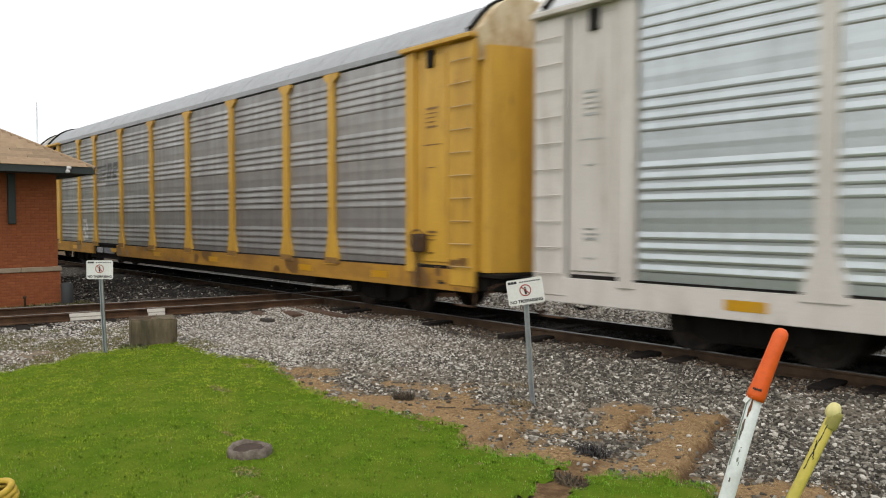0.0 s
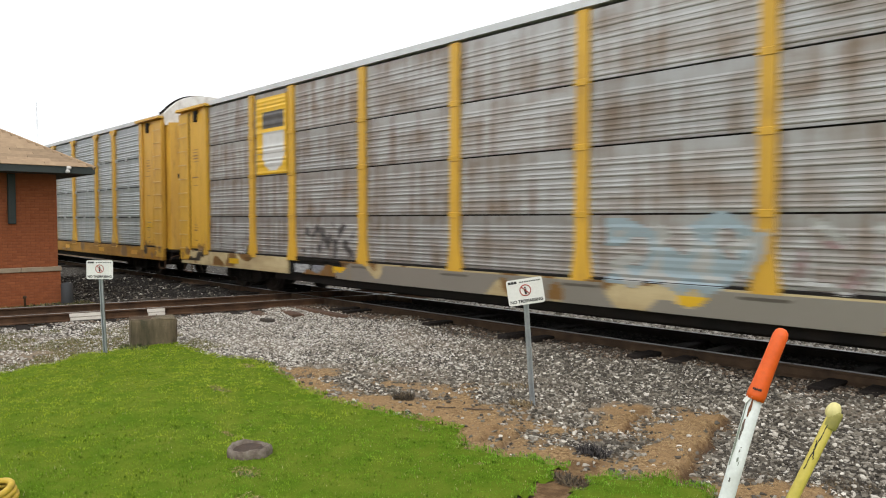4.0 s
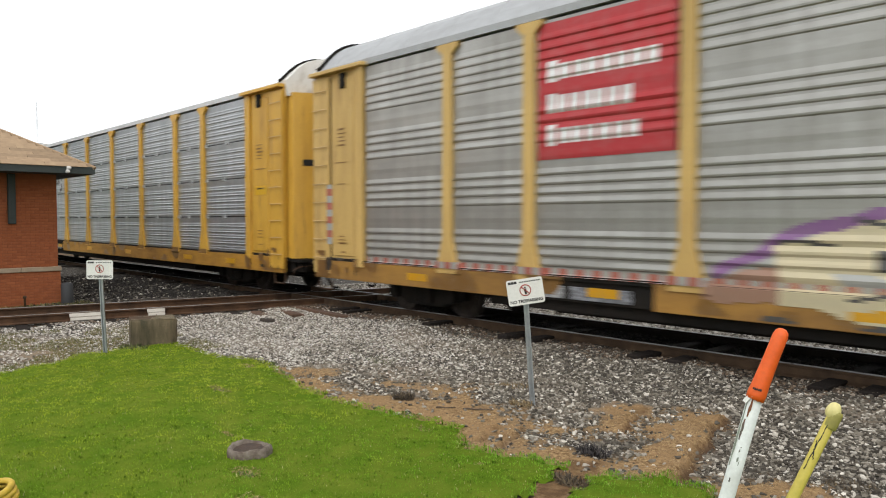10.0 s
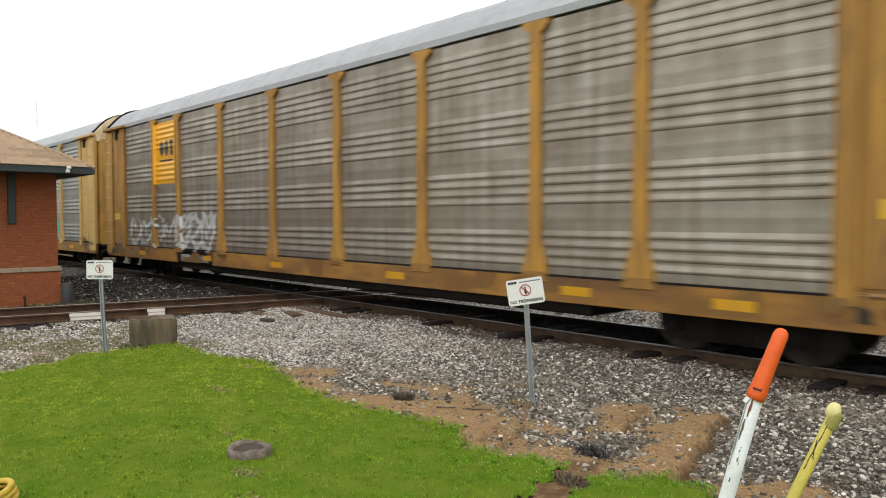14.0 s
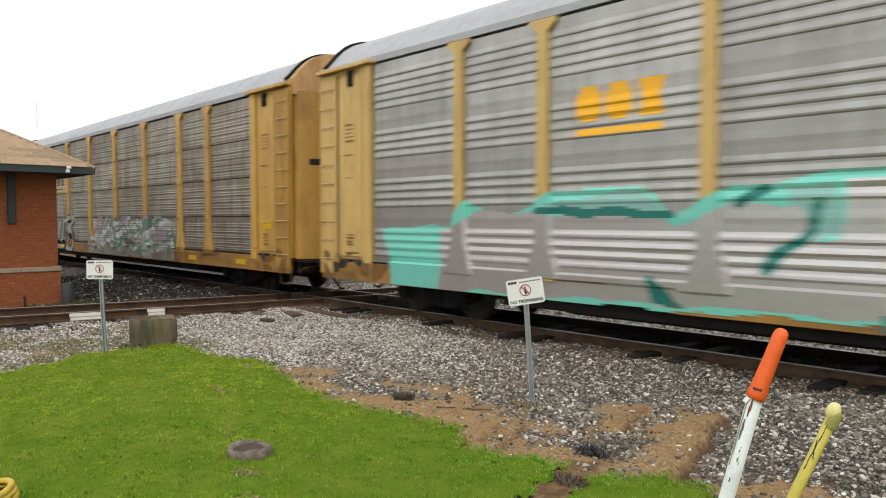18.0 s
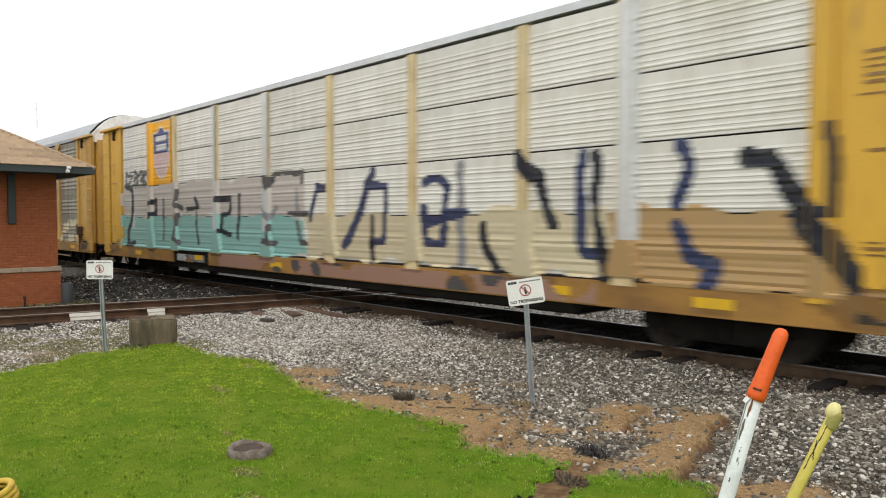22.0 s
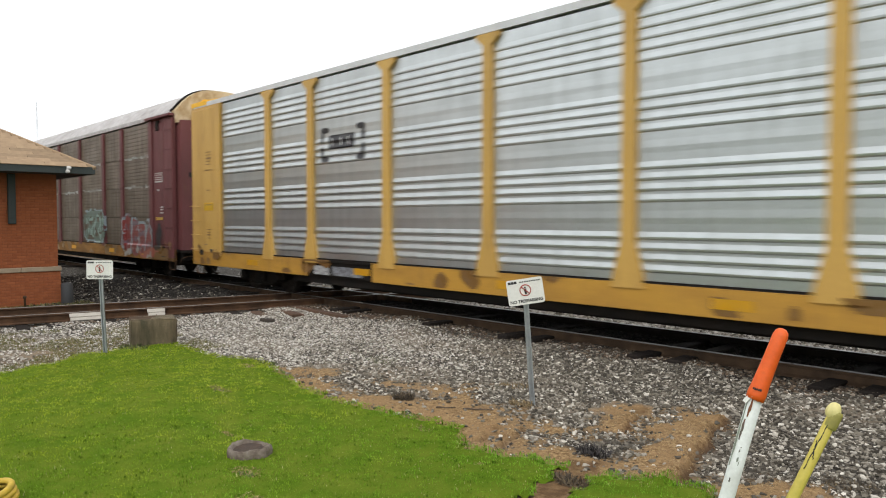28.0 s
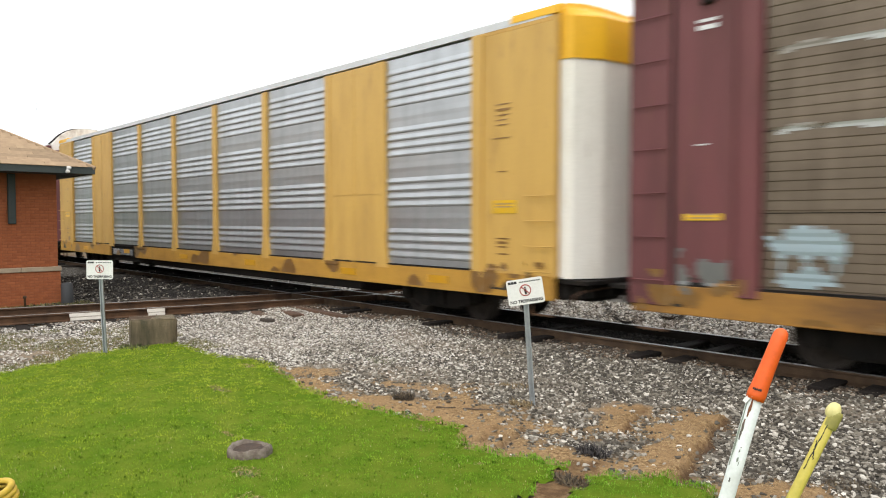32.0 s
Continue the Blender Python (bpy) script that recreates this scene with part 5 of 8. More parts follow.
MULTI = [("chalk", patchy(wobble(rect(-1.2, 6.5, 0.62, 1.86), 0.07, 1.8, 1), 1.1, 1.3, 2)), ("dust", patchy(rect(-1.2, 6.5, 0.60, 0.97), 0.6, 1.1, 4))]
for key, seed, t in (("moss", 81, 0.62), ("green", 81, 0.36), ("chalk", 82, 0.20)):
    MULTI.append((key, patchy(wobble(letter_row(seed, -0.1, 0.95, 1.25, 0.75, 5, t), 0.05, 3.0, seed), 0.55, 2.2, seed)))
MULTI += [("pale", patchy(wobble(rect(-1.2, 6.4, 0.98, 1.86), 0.08, 2.6, 4), -0.45, 3.6, 4)), ("slate", wobble(letter_row(84, 0.0, 1.0, 1.3, 0.7, 5, 0.09), 0.05, 3.0, 2)),
          ("heather", wobble(either(*[oval(x, 1.9, 0.30, 0.14) for x in (-0.4, 2.2, 4.1)], oval(-0.6, 1.55, 0.38, 0.22), oval(0.15, 1.75, 0.22, 0.16), oval(5.3, 1.35, 0.38, 0.24)), 0.05, 3, 2)),
          ("smoke", wobble(either(oval(-0.75, 0.78, 0.28, 0.13), oval(2.7, 1.1, 0.4, 0.22)), 0.06, 3, 5)), ("heather", wobble(rect(-1.6, -1.25, 0.62, 1.5), 0.05, 3, 3)), ("rose", wobble(oval(5.2, 0.75, 0.45, 0.13), 0.04, 3, 3))]
HAND_TAG = [
    ("black", wobble(stroke(0.34, (-6.39, 1.86), (-6.52, 0.97)), 0.02, 2.6, 1)),
    ("black", wobble(stroke(0.34, (-6, 1.89), (-6.14, 1.03)), 0.02, 2.6, 2)),
    ("black", wobble(stroke(0.34, (-5.66, 1.89), (-5.85, 1.16), (-5.53, 1.69)), 0.02, 2.6, 3)),
    ("black", wobble(stroke(0.34, (-5.01, 1.87), (-5.22, 1.04)), 0.02, 2.6, 4)),
    ("black", wobble(stroke(0.34, (-4.74, 1.7), (-4.5, 1.26)), 0.02, 2.6, 5)),
    ("black", wobble(stroke(0.34, (-4.38, 1.7), (-4.54, 1.1)), 0.02, 2.6, 6)),
    ("black", wobble(stroke(0.34, (-3.23, 1.98), (-4.02, 1.98), (-4.38, 1.83), (-4.88, 1.85)), 0.02, 2.6, 7)),
    ("black", wobble(stroke(0.34, (-3.56, 1.89), (-4.02, 1.7), (-4.1, 1.44), (-3.71, 1.21), (-3.56, 0.93), (-3.79, 0.66), (-4.5, 0.69)), 0.02, 2.6, 8)),
    ("black", wobble(stroke(0.34, (-4.18, 1.17), (-4.34, 0.78)), 0.02, 2.6, 9)),
    ("chalk", wobble(stroke(0.15, (-6.39, 1.86), (-6.52, 0.97)), 0.02, 2.6, 1)),
    ("chalk", wobble(stroke(0.15, (-6, 1.89), (-6.14, 1.03)), 0.02, 2.6, 2)),
    ("chalk", wobble(stroke(0.15, (-5.66, 1.89), (-5.85, 1.16), (-5.53, 1.69)), 0.02, 2.6, 3)),
    ("chalk", wobble(stroke(0.15, (-5.01, 1.87), (-5.22, 1.04)), 0.02, 2.6, 4)),
    ("chalk", wobble(stroke(0.15, (-4.74, 1.7), (-4.5, 1.26)), 0.02, 2.6, 5)),
    ("chalk", wobble(stroke(0.15, (-4.38, 1.7), (-4.54, 1.1)), 0.02, 2.6, 6)),
    ("chalk", wobble(stroke(0.15, (-3.23, 1.98), (-4.02, 1.98), (-4.38, 1.83), (-4.88, 1.85)), 0.02, 2.6, 7)),
    ("chalk", wobble(stroke(0.15, (-3.56, 1.89), (-4.02, 1.7), (-4.1, 1.44), (-3.71, 1.21), (-3.56, 0.93), (-3.79, 0.66), (-4.5, 0.69)), 0.02, 2.6, 8)),
    ("chalk", wobble(stroke(0.15, (-4.18, 1.17), (-4.34, 0.78)), 0.02, 2.6, 9)),
    ("black", wobble(stroke(0.2, (-3.71, 1.26), (-3.38, 0.99), (-3.52, 0.68)), 0.02, 2.6, 1)),
    ("black", wobble(stroke(0.2, (-4.75, 1.69), (-4.93, 1.25)), 0.02, 2.6, 2)),
]

CREAM_PIECE = [
    ("clay", wobble(blob([(-3.99, 1.09), (-2.99, 1.33), (-2.88, 0.87), (-4, 0.81)]), 0.04, 2.6, 1)),
    ("purple", wobble(stroke(0.16, (-3.76, 1.21), (-2.99, 1.6), (-2.47, 1.83), (-1.93, 1.94), (-1.43, 1.87), (-0.82, 1.63), (-0.41, 1.78), (-0.09, 1.58)), 0.02, 2.6, 2)),
    ("purple", wobble(oval(0.205, 1.37, 0.23, 0.28), 0.02, 2.6, 3)),
    ("cream", wobble(blob([(-3.04, 1.5), (-2.47, 1.77), (-1.89, 1.87), (-1.43, 1.78), (-1.07, 1.57), (-1.16, 1.2), (-1.33, 0.64), (-2.99, 0.83)]), 0.03, 2.6, 4)),
    ("cream", wobble(blob([(-1.2, 1.29), (-0.82, 1.33), (-0.65, 1.72), (-0.33, 1.75), (-0.09, 1.47), (0.25, 1.09), (0.25, 0.87), (-1.29, 0.65)]), 0.03, 2.6, 5)),
    ("chalk", wobble(blob([(-2.37, 1.23), (-1.43, 1.28), (-1.42, 1.1), (-2.27, 1.06)]), 0.03, 2.6, 6)),
    ("smoke", wobble(blob([(-1.93, 1.55), (-1.61, 1.5), (-1.62, 1.28), (-1.89, 1.3)]), 0.01, 2.6, 7)),
    ("smoke", wobble(stroke(0.045, (-2.99, 1.6), (-2.37, 1.58)), 0.02, 2.6, 8)),
    ("smoke", wobble(stroke(0.06, (-2.17, 0.97), (-1.61, 1.06)), 0.02, 2.6, 9)),
    ("smoke", wobble(stroke(0.06, (-2.12, 1.88), (-1.43, 1.84), (-0.89, 1.63)), 0.02, 2.6, 1)),
    ("smoke", wobble(stroke(0.05, (-0.73, 1.62), (-0.53, 1.76), (-0.21, 1.55)), 0.02, 2.6, 2)),
    ("tan", wobble(stroke(0.07, (-0.65, 1.46), (-0.33, 1.44), (-0.57, 1.11)), 0.02, 2.6, 3)),
    ("tan", wobble(stroke(0.06, (-1.42, 1.22), (-1.07, 1.21)), 0.02, 2.6, 4)),
    ("signal", wobble(blob([(-2.17, 0.85), (-1.42, 0.87), (-1.42, 0.75), (-2.17, 0.74)]), 0, 2.6, 5)),
    ("smoke", wobble(oval(-1.8, 0.515, 0.42, 0.2), 0.02, 2.6, 6)),
    ("smoke", wobble(oval(-2.945, 0.565, 0.3, 0.12), 0.02, 2.6, 7)),
    ("smoke", wobble(oval(-0.49, 0.5, 0.28, 0.13), 0.02, 2.6, 8)),
]
BLUE_TAG = [("slate", patchy(wobble(rect(1.9, 2.9, 1.12, 1.85), 0.10, 2.0, 1), 0.3, 1.6, 1)), ("navy", patchy(wobble(rect(1.98, 2.43, 1.35, 1.67), 0.06, 2.4, 2), -0.2, 2.0, 3)),
            ("slate", patchy(wobble(rect(3.35, 3.52, 1.92, 2.16), 0.05, 3, 2), 0.0, 3, 2))]

WHITE_TAGS = [("chalk", patchy(rect(-7.0, -4.8, 1.05, 2.1), -0.7, 4.5, 3)), ("pale", wobble(letter_row(38, -7.0, 1.1, 0.75, 0.95, 3, 0.06), 0.03, 3, 3)), ("pale", patchy(letter_row(32, -11.0, 1.1, 0.95, 0.9, 3, 0.05), 0.9, 3, 1)), ("pale", patchy(either(letter_row(31, -11.1, 1.05, 0.95, 0.85, 4, 0.11)), 0.6, 3, 1)), ("pale", wobble(letter_row(37, -7.1, 1.05, 0.82, 0.95, 3, 0.16), 0.03, 3, 3))]
GREY_TAGS = [("dust", patchy(rect(-5.2, 8.5, 0.62, 0.97), 0.7, 1.0, 2)), ("haze", patchy(wobble(rect(1.8, 4.0, 1.0, 1.85), 0.08, 2, 1), 0.55, 1.7, 1)), ("chalk", patchy(letter_row(41, 1.9, 1.0, 0.75, 0.75, 3, 0.15), 0.2, 2, 2)),
             ("chalk", patchy(letter_row(43, 4.7, 1.05, 0.8, 0.8, 3, 0.09), 0.3, 2, 3)), ("rose", patchy(letter_row(45, 4.6, 1.0, 0.8, 0.8, 3, 0.10), -0.1, 2, 4)), ("smoke", patchy(letter_row(47, -6.5, 1.15, 0.62, 0.55, 3, 0.15), 0.8, 2, 3)),
             ("chalk", patchy(rect(-11.2, -9.2, 1.0, 1.6), -0.5, 3, 3))]
ROUND_BOX = [(4.55, 1.2), (4.50, 2.1), (4.75, 2.25), (6.9, 2.22), (7.15, 2.05), (7.2, 1.25), (7.0, 1.06), (4.75, 1.08)]
AQUA_PIECE = [("moss", patchy(wobble(blob(ROUND_BOX), 0.03, 2.5, 1), 0.35, 2.6, 1)),
              ("mint", patchy(wobble(letter_row(52, 4.72, 1.18, 0.58, 0.85, 4, 0.09), 0.03, 3, 2), 0.75, 2.4, 4)),
              ("haze", patchy(wobble(stroke(0.06, *ROUND_BOX, ROUND_BOX[0]), 0.03, 2.5, 1), 0.8, 2, 3))]
RED_STARTS = (8.98, 9.66, 10.28, 10.90)
RED_LOOPS = either(*[wobble(hump(x, x + 0.78, 0.76, 2.04 - 0.05 * k), 0.05, 2.5, k) for k, x in enumerate(RED_STARTS)])
RED_INNER = either(*[wobble(hump(x + 0.09, x + 0.69, 0.76, 1.95 - 0.05 * k), 0.05, 2.5, k) for k, x in enumerate(RED_STARTS)])
RED_TAGS = [("haze", patchy(RED_LOOPS, 1.1, 2.2, 4)), ("wine", RED_INNER), ("haze", patchy(wobble(letter_row(66, 9.05, 0.9, 0.66, 0.85, 4, 0.055), 0.04, 3, 2), 0.35, 2.5, 1)),
            ("mauve", patchy(RED_LOOPS, -0.8, 3.2, 3)), ("brick", patchy(wobble(rect(10.6, 12.3, 0.64, 0.92), 0.05, 3, 4), -0.1, 2, 6)),
            ("chalk", patchy(rect(8.9, 11.6, 0.64, 0.95), -0.8, 3, 8)), ("jet", wobble(oval(12.20, 1.36, 0.20, 0.42), 0.05, 2.6, 1))]
PINK_PIECE = [("moss", patchy(wobble(rect(-8.6, -7.9, 1.05, 1.8), 0.06, 3, 1), 0.2, 2.4, 2)), ("rose", patchy(wobble(either(oval(-7.3, 1.9, 0.9, 0.36), rect(-7.9, -5.6, 1.0, 1.9)), 0.07, 2.4, 1), 0.5, 1.8, 5)),
              ("mauve", patchy(wobble(either(rect(-7.0, -5.3, 1.15, 2.0), oval(-7.6, 1.6, 0.5, 0.4)), 0.08, 2.2, 4), 0.0, 2.2, 3)), ("tan", patchy(wobble(rect(-5.6, -5.1, 1.1, 1.8), 0.05, 3, 2), -0.5, 3, 2)),
              ("haze", patchy(wobble(rect(-11.35, -10.6, 1.05, 1.8), 0.05, 3, 1), 0.7, 3, 2)), ("slate", patchy(rect(-12.6, -11.9, 0.9, 1.5), 0.0, 3, 5))]


def mottle(keys, bounds, cover):
    x0, x1, z0, z1 = bounds
    return [(k, patchy(rect(x0, x1, z0, z1), cover, 2.4, 3 * i)) for i, k in enumerate(keys)]


CANDY = [("chalk", rect(-11.4, 11.4, 1.0, 1.12)), ("brick", lambda x, z: (z > 1.0) & (z < 1.12) & (np.floor(x / 0.16) % 2 == 0))]
CANDY_UP = [("chalk", rect(-12.80, -12.67, 1.35, 2.65)), ("brick", lambda x, z: (x > -12.80) & (x < -12.67) & (np.floor(z / 0.15) % 2 == 0))]
RED_BOARD = [("red", rect(-6.82, -4.36, 2.82, 4.98))]
for z, w, n in ((4.06, 2.05, 8), (3.56, 1.6, 7), (3.06, 1.75, 7)):
    step = w / n
    RED_BOARD.append(("white", either(rect(-6.66, -6.66 + step * 0.8, z - 0.02, z + 0.30), *[rect(-6.66 + k * step, -6.66 + (k + 0.78) * step, z, z + 0.25) for k in range(1, n)])))



def joint_bands():
    """Pale strips along two joints, one in each long bay."""
    out = []
    for z in (3.95, 2.98):
        for a, b in zip(EDGES, EDGES[1:]):
            if b - a > 2.2:
                strip = wobble(rect(a + 0.19, b - 0.19, z - 0.040, z + 0.040), 0.008, 5.0, z + a)
                out.append(("pale_band", "pale weathered joint band", (a + 0.15, b - 0.15, z - 0.06, z + 0.06), [("dust", patchy(strip, 1.3, 2.7, z + a)), ("chalk", patchy(strip, 0.0, 2.3, z + a))], 0.03))
    return out


SPECS = [
    dict(label="white-framed auto carrier car with bright ribbed sides", style="wide", coat=OFF_WHITE, panel=GALV_BRIGHT, roof=ROOF_LIGHT),
    dict(label="yellow auto carrier car with dull grey ribbed sides", brake=True, style="wide", clean=True, coat=YELLOW, panel=GALV_DARK, hood=CREAM_HOOD, hood_drop=0.36, paint=[
        ("emblem", "black speed-line emblem", (-6.9, -4.35, 3.1, 4.05), [("smoke", horse_logo(-6.75, 3.40)), ("smoke", rect(-5.8, -4.5, 3.12, 3.22))], 0.03),
        ("chalk_patch", "whitish scrubbed patch", (-8.7, -7.9, 1.05, 1.95), [("pale", patchy(rect(-8.6, -8.0, 1.05, 1.9), 0.3, 4, 2))])]),
    dict(label="yellow auto carrier car with rust-streaked slotted sides and tags", brake=True, style="slot", door=PEELED, reflector="gold", coat=YELLOW_BRIGHT, sill=SILL_CREAM, panel=GALV_RUSTY, peak=5.36, roof=ROOF_LIGHT, plain_posts=True, paint=[
        ("shield_board", "yellow board with a white shield", (-8.72, -7.12, 3.0, 4.9), [("gold", rect(-9, -7, 3.0, 4.9)), ("white", either(oval(-7.9, 3.55, 0.52, 0.48), rect(-8.4, -7.4, 3.5, 4.05))), ("smoke", rect(-8.4, -7.4, 4.15, 4.55))]),
        ("graffiti", "faded grey and white spray tags", (-11.4, 8.6, 0.60, 2.0), GREY_TAGS),
        ("graffiti", "small violet tag", (11.9, 13.2, 1.1, 2.0), [("purple", wobble(letter_row(3, 12.0, 1.3, 0.5, 0.55, 2, 0.12), 0.03, 4, 1)), ("white", rect(12.95, 13.2, 1.25, 1.6))])]),
    dict(label="yellow auto carrier car with pale slotted sides", style="slot", clean=True, coat=YELLOW, panel=GALV_CLEAN, peak=5.36, roof=ROOF_LIGHT, sticker=1.75, slots=1, paint=[
        ("emblem", "black speed-line emblem on a white band", (-6.83, -4.37, 2.99, 3.93), [("silver", rect(-7, -4, 2.99, 3.93)), ("black", horse_logo(-6.7, 3.36)), ("smoke", rect(-6.2, -4.6, 3.1, 3.18))], 0.03)]),
    dict(label="yellow auto carrier car with grey ribbed sides and a red board", brake=True, style="wide", coat=YELLOW_CHALK, panel=GALV_GREY, paint=[
        ("red_board", "red sign board with white word-shaped bars", (-6.83, -4.35, 2.8, 5.0), RED_BOARD, 0.03),
        ("striped_strip", "red and white striped upright strip", (-12.80, -12.67, 1.35, 2.65), CANDY_UP, 0.03),
        ("striped_strip", "red and white striped strip", (-11.4, 11.4, 1.0, 1.12), CANDY, 0.04),
        ("graffiti", "cream and violet bubble graffiti", (-4.3, 1.2, 0.49, 2.2), CREAM_PIECE, 0.035),
        ("graffiti", "faded dark blue spray smudge", (1.68, 3.82, 0.85, 2.4), BLUE_TAG)]),
    dict(label="yellow auto carrier car with clean silver slotted sides", style="slot", clean=True, coat=YELLOW, panel=GALV_CLEAN, peak=5.36, roof=ROOF_LIGHT, sticker=2.62, slots=1, paint=[
        ("emblem", "black bracketed emblem stencilled on the sheet", (-6.83, -4.37, 2.99, 3.93), bracket_logo(-5.70, 3.47)[1:], 0.03)]),
    dict(label="grimy yellow auto carrier car with brown-stained ribbed sides", style="wide", coat=YELLOW_DIRTY, panel=GALV_BROWN, sticker=2.0, slots=1, paint=[
        ("sign_board", "bright yellow board with black shapes", (-8.82, -7.12, 3.0, 4.92), [("amber", rect(-9, -7, 3.0, 4.92)), ("black", block_logo(-8.45, -7.4, 3.90, 4.32)), ("black", rect(-8.45, -7.45, 3.68, 3.76))], 0.03),
        ("graffiti", "thin white spray tags", (-11.4, -4.5, 0.95, 2.2), WHITE_TAGS)]),
    dict(label="yellow auto carrier car with teal graffiti along its side", style="wide", coat=YELLOW_CHALK, panel=GALV_GREY, hood=CREAM_HOOD, slots=1, roof=ROOF_GREY, paint=[
        ("emblem", "orange block emblem", (-6.5, -4.5, 3.0, 3.95), [("amber", block_logo(-6.35, -4.85, 3.38, 3.84)), ("amber", rect(-6.35, -4.9, 3.14, 3.24))], 0.035),
        ("graffiti", "large teal and silver graffiti piece", (-11.9, 9.3, 0.47, 2.85), GREEN_PIECE, 0.035)]),
    dict(label="yellow auto carrier car with dull slotted sides and graffiti", style="slot", reflector="gold", hood=RUST_HOOD, coat=YELLOW_PALE, panel=GALV_BROWN, sticker=1.75, slots=1, paint=[
        ("sign_board", "faded yellow board with black shapes", (-6.83, -4.37, 2.99, 3.93), [("tan", rect(-7, -4, 2.99, 3.93)), ("black", block_logo(-6.4, -4.85, 3.36, 3.78)), ("black", rect(-6.4, -5.1, 3.12, 3.2))], 0.035),
        ("graffiti", "black and cream hand tag", (-7.1, -3.5, 0.48, 2.1), HAND_TAG),
        ("graffiti", "mottled green, grey and white graffiti", (-1.6, 6.6, 0.48, 2.15), MULTI, 0.035)]),
    dict(label="yellow auto carrier car, whitewashed sides covered by a huge tag", style="slot", post=PALE_POST, reflector="gold", coat=YELLOW_BRIGHT, panel=WHITEWASH, sill=SILL_PALE, peak=5.36, slots=2, roof=ROOF_LIGHT, plain_posts=True, paint=[
        ("shield_board", "gold board with a blue and pink shield", (-9.15, -7.12, 2.99, 4.97), shield(-8.08, 2.99, 4.97, "amber", "pink")),
        ("graffiti", "huge dark tag over mint and cream paint", (-11.6, 12.1, 0.97, 5.0), TAG_FIELD),
        ("graffiti", "short black tag", (-11.4, -8.9, 2.92, 3.6), SHORT_TAG),
        ("painted_sill", "pinkish overpaint on the sill", (-4.0, 8.5, 0.50, 0.94), [("clay", patchy(rect(-4, 8.5, 0.5, 0.94), 0.9, 1.0, 3)), ("smoke", patchy(rect(-4, 8.5, 0.5, 0.94), -1.0, 1.3, 5))], 0.06)]),
    dict(label="yellow auto carrier car with olive-grey ribbed sides and red graffiti", brake=True, style="wide", coat=YELLOW_PALE, panel=GALV_BROWN, hood=WHITE_HOOD, sticker=3.75, paint=[
        ("shield_board", "faded board with a blue and peach shield", (-8.9, -7.05, 3.05, 4.92), shield(-8.0, 3.05, 4.92, "cream", "peach")),
        ("graffiti", "red and white bubble graffiti piece", (0.4, 9.6, 0.46, 2.45), RED_PIECE, 0.032),
        ("graffiti", "blue and white graffiti piece", (-8.9, -1.7, 0.46, 2.15), BLUE_PIECE, 0.032),
        ("painted_patch", "beige overpainted patch", (9.15, 11.4, 1.0, 1.95), mottle(("dust", "cream"), (9.2, 11.4, 1.0, 1.9), -0.1))]),
    dict(label="yellow auto carrier car with bright silver ribbed sides", style="wide", coat=MUSTARD, panel=GALV_BRIGHT, peak=5.40, roof=ROOF_LIGHT, hood=HOOD_YELLOW, door=WHITE_DOOR, hood_low=0.62, sticker=2.25, paint=[
        ("emblem", "black bracketed emblem stencilled on the sheet", (-6.83, -4.37, 3.0, 4.0), bracket_logo(-5.78, 3.53)[1:], 0.03)]),
    dict(label="maroon auto carrier car with dark brown lapped sides and graffiti", style="lap", plain_posts=True, reflector="amber", coat=MAROON, panel=BROWN_SHEET, sill=SILL_DARK, hood=CREAM_HOOD, roof=ROOF_WORN, slots=1, sticker=1.92, paint=[
        *joint_bands(),
        ("sign_board", "maroon board with white bars and a round emblem", (-3.98, -1.62, 3.05, 3.86), [("oxblood", rect(-4.0, -1.6, 3.05, 3.86)),
            ("cream", either(*[rect(-3.85 + k * 0.19, -3.71 + k * 0.19, 3.46, 3.66) for k in range(7)], rect(-3.9, -2.0, 3.27, 3.33), rect(-3.9, -2.0, 3.14, 3.2),
                             lambda x, z: oval(-2.02, 3.62, 0.34, 0.22)(x, z) & ~oval(-1.98, 3.58, 0.19, 0.11)(x, z), stroke(0.13, (-2.3, 3.55), (-2.25, 3.25))))]),
        ("graffiti", "pale aqua bubble graffiti", (4.1, 7.2, 0.98, 2.35), AQUA_PIECE), ("graffiti", "red and white graffiti tag", (8.5, 12.7, 0.5, 2.1), RED_TAGS),
        ("graffiti", "faded pink and blue graffiti", (-12.7, -4.7, 0.88, 2.35), PINK_PIECE)]),
    dict(label="mustard auto carrier car with solid door bays and silver panels", style="wide", coat=MUSTARD, panel=GALV_CLEAN, peak=5.36, roof=ROOF_LIGHT, hood=HOOD_YELLOW, door=WHITE_DOOR, sticker=2.1, solid_bays=(1, 7), plain_posts=True, hood_low=0.62, paint=[
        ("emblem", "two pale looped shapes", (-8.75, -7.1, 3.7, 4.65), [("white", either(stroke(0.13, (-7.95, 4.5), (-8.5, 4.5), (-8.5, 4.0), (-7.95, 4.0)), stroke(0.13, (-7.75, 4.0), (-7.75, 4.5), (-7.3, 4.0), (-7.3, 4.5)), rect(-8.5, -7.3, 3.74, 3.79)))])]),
    dict(label="maroon auto carrier car at the tail of the row", style="lap", plain_posts=True, coat=MAROON, panel=BROWN_SHEET, hood=WHITE_HOOD, roof=ROOF_LIGHT),
]
CARS = []
for number, spec in enumerate(SPECS):
    spec["seed"] = number + 3
    CARS.append(build_car(spec))

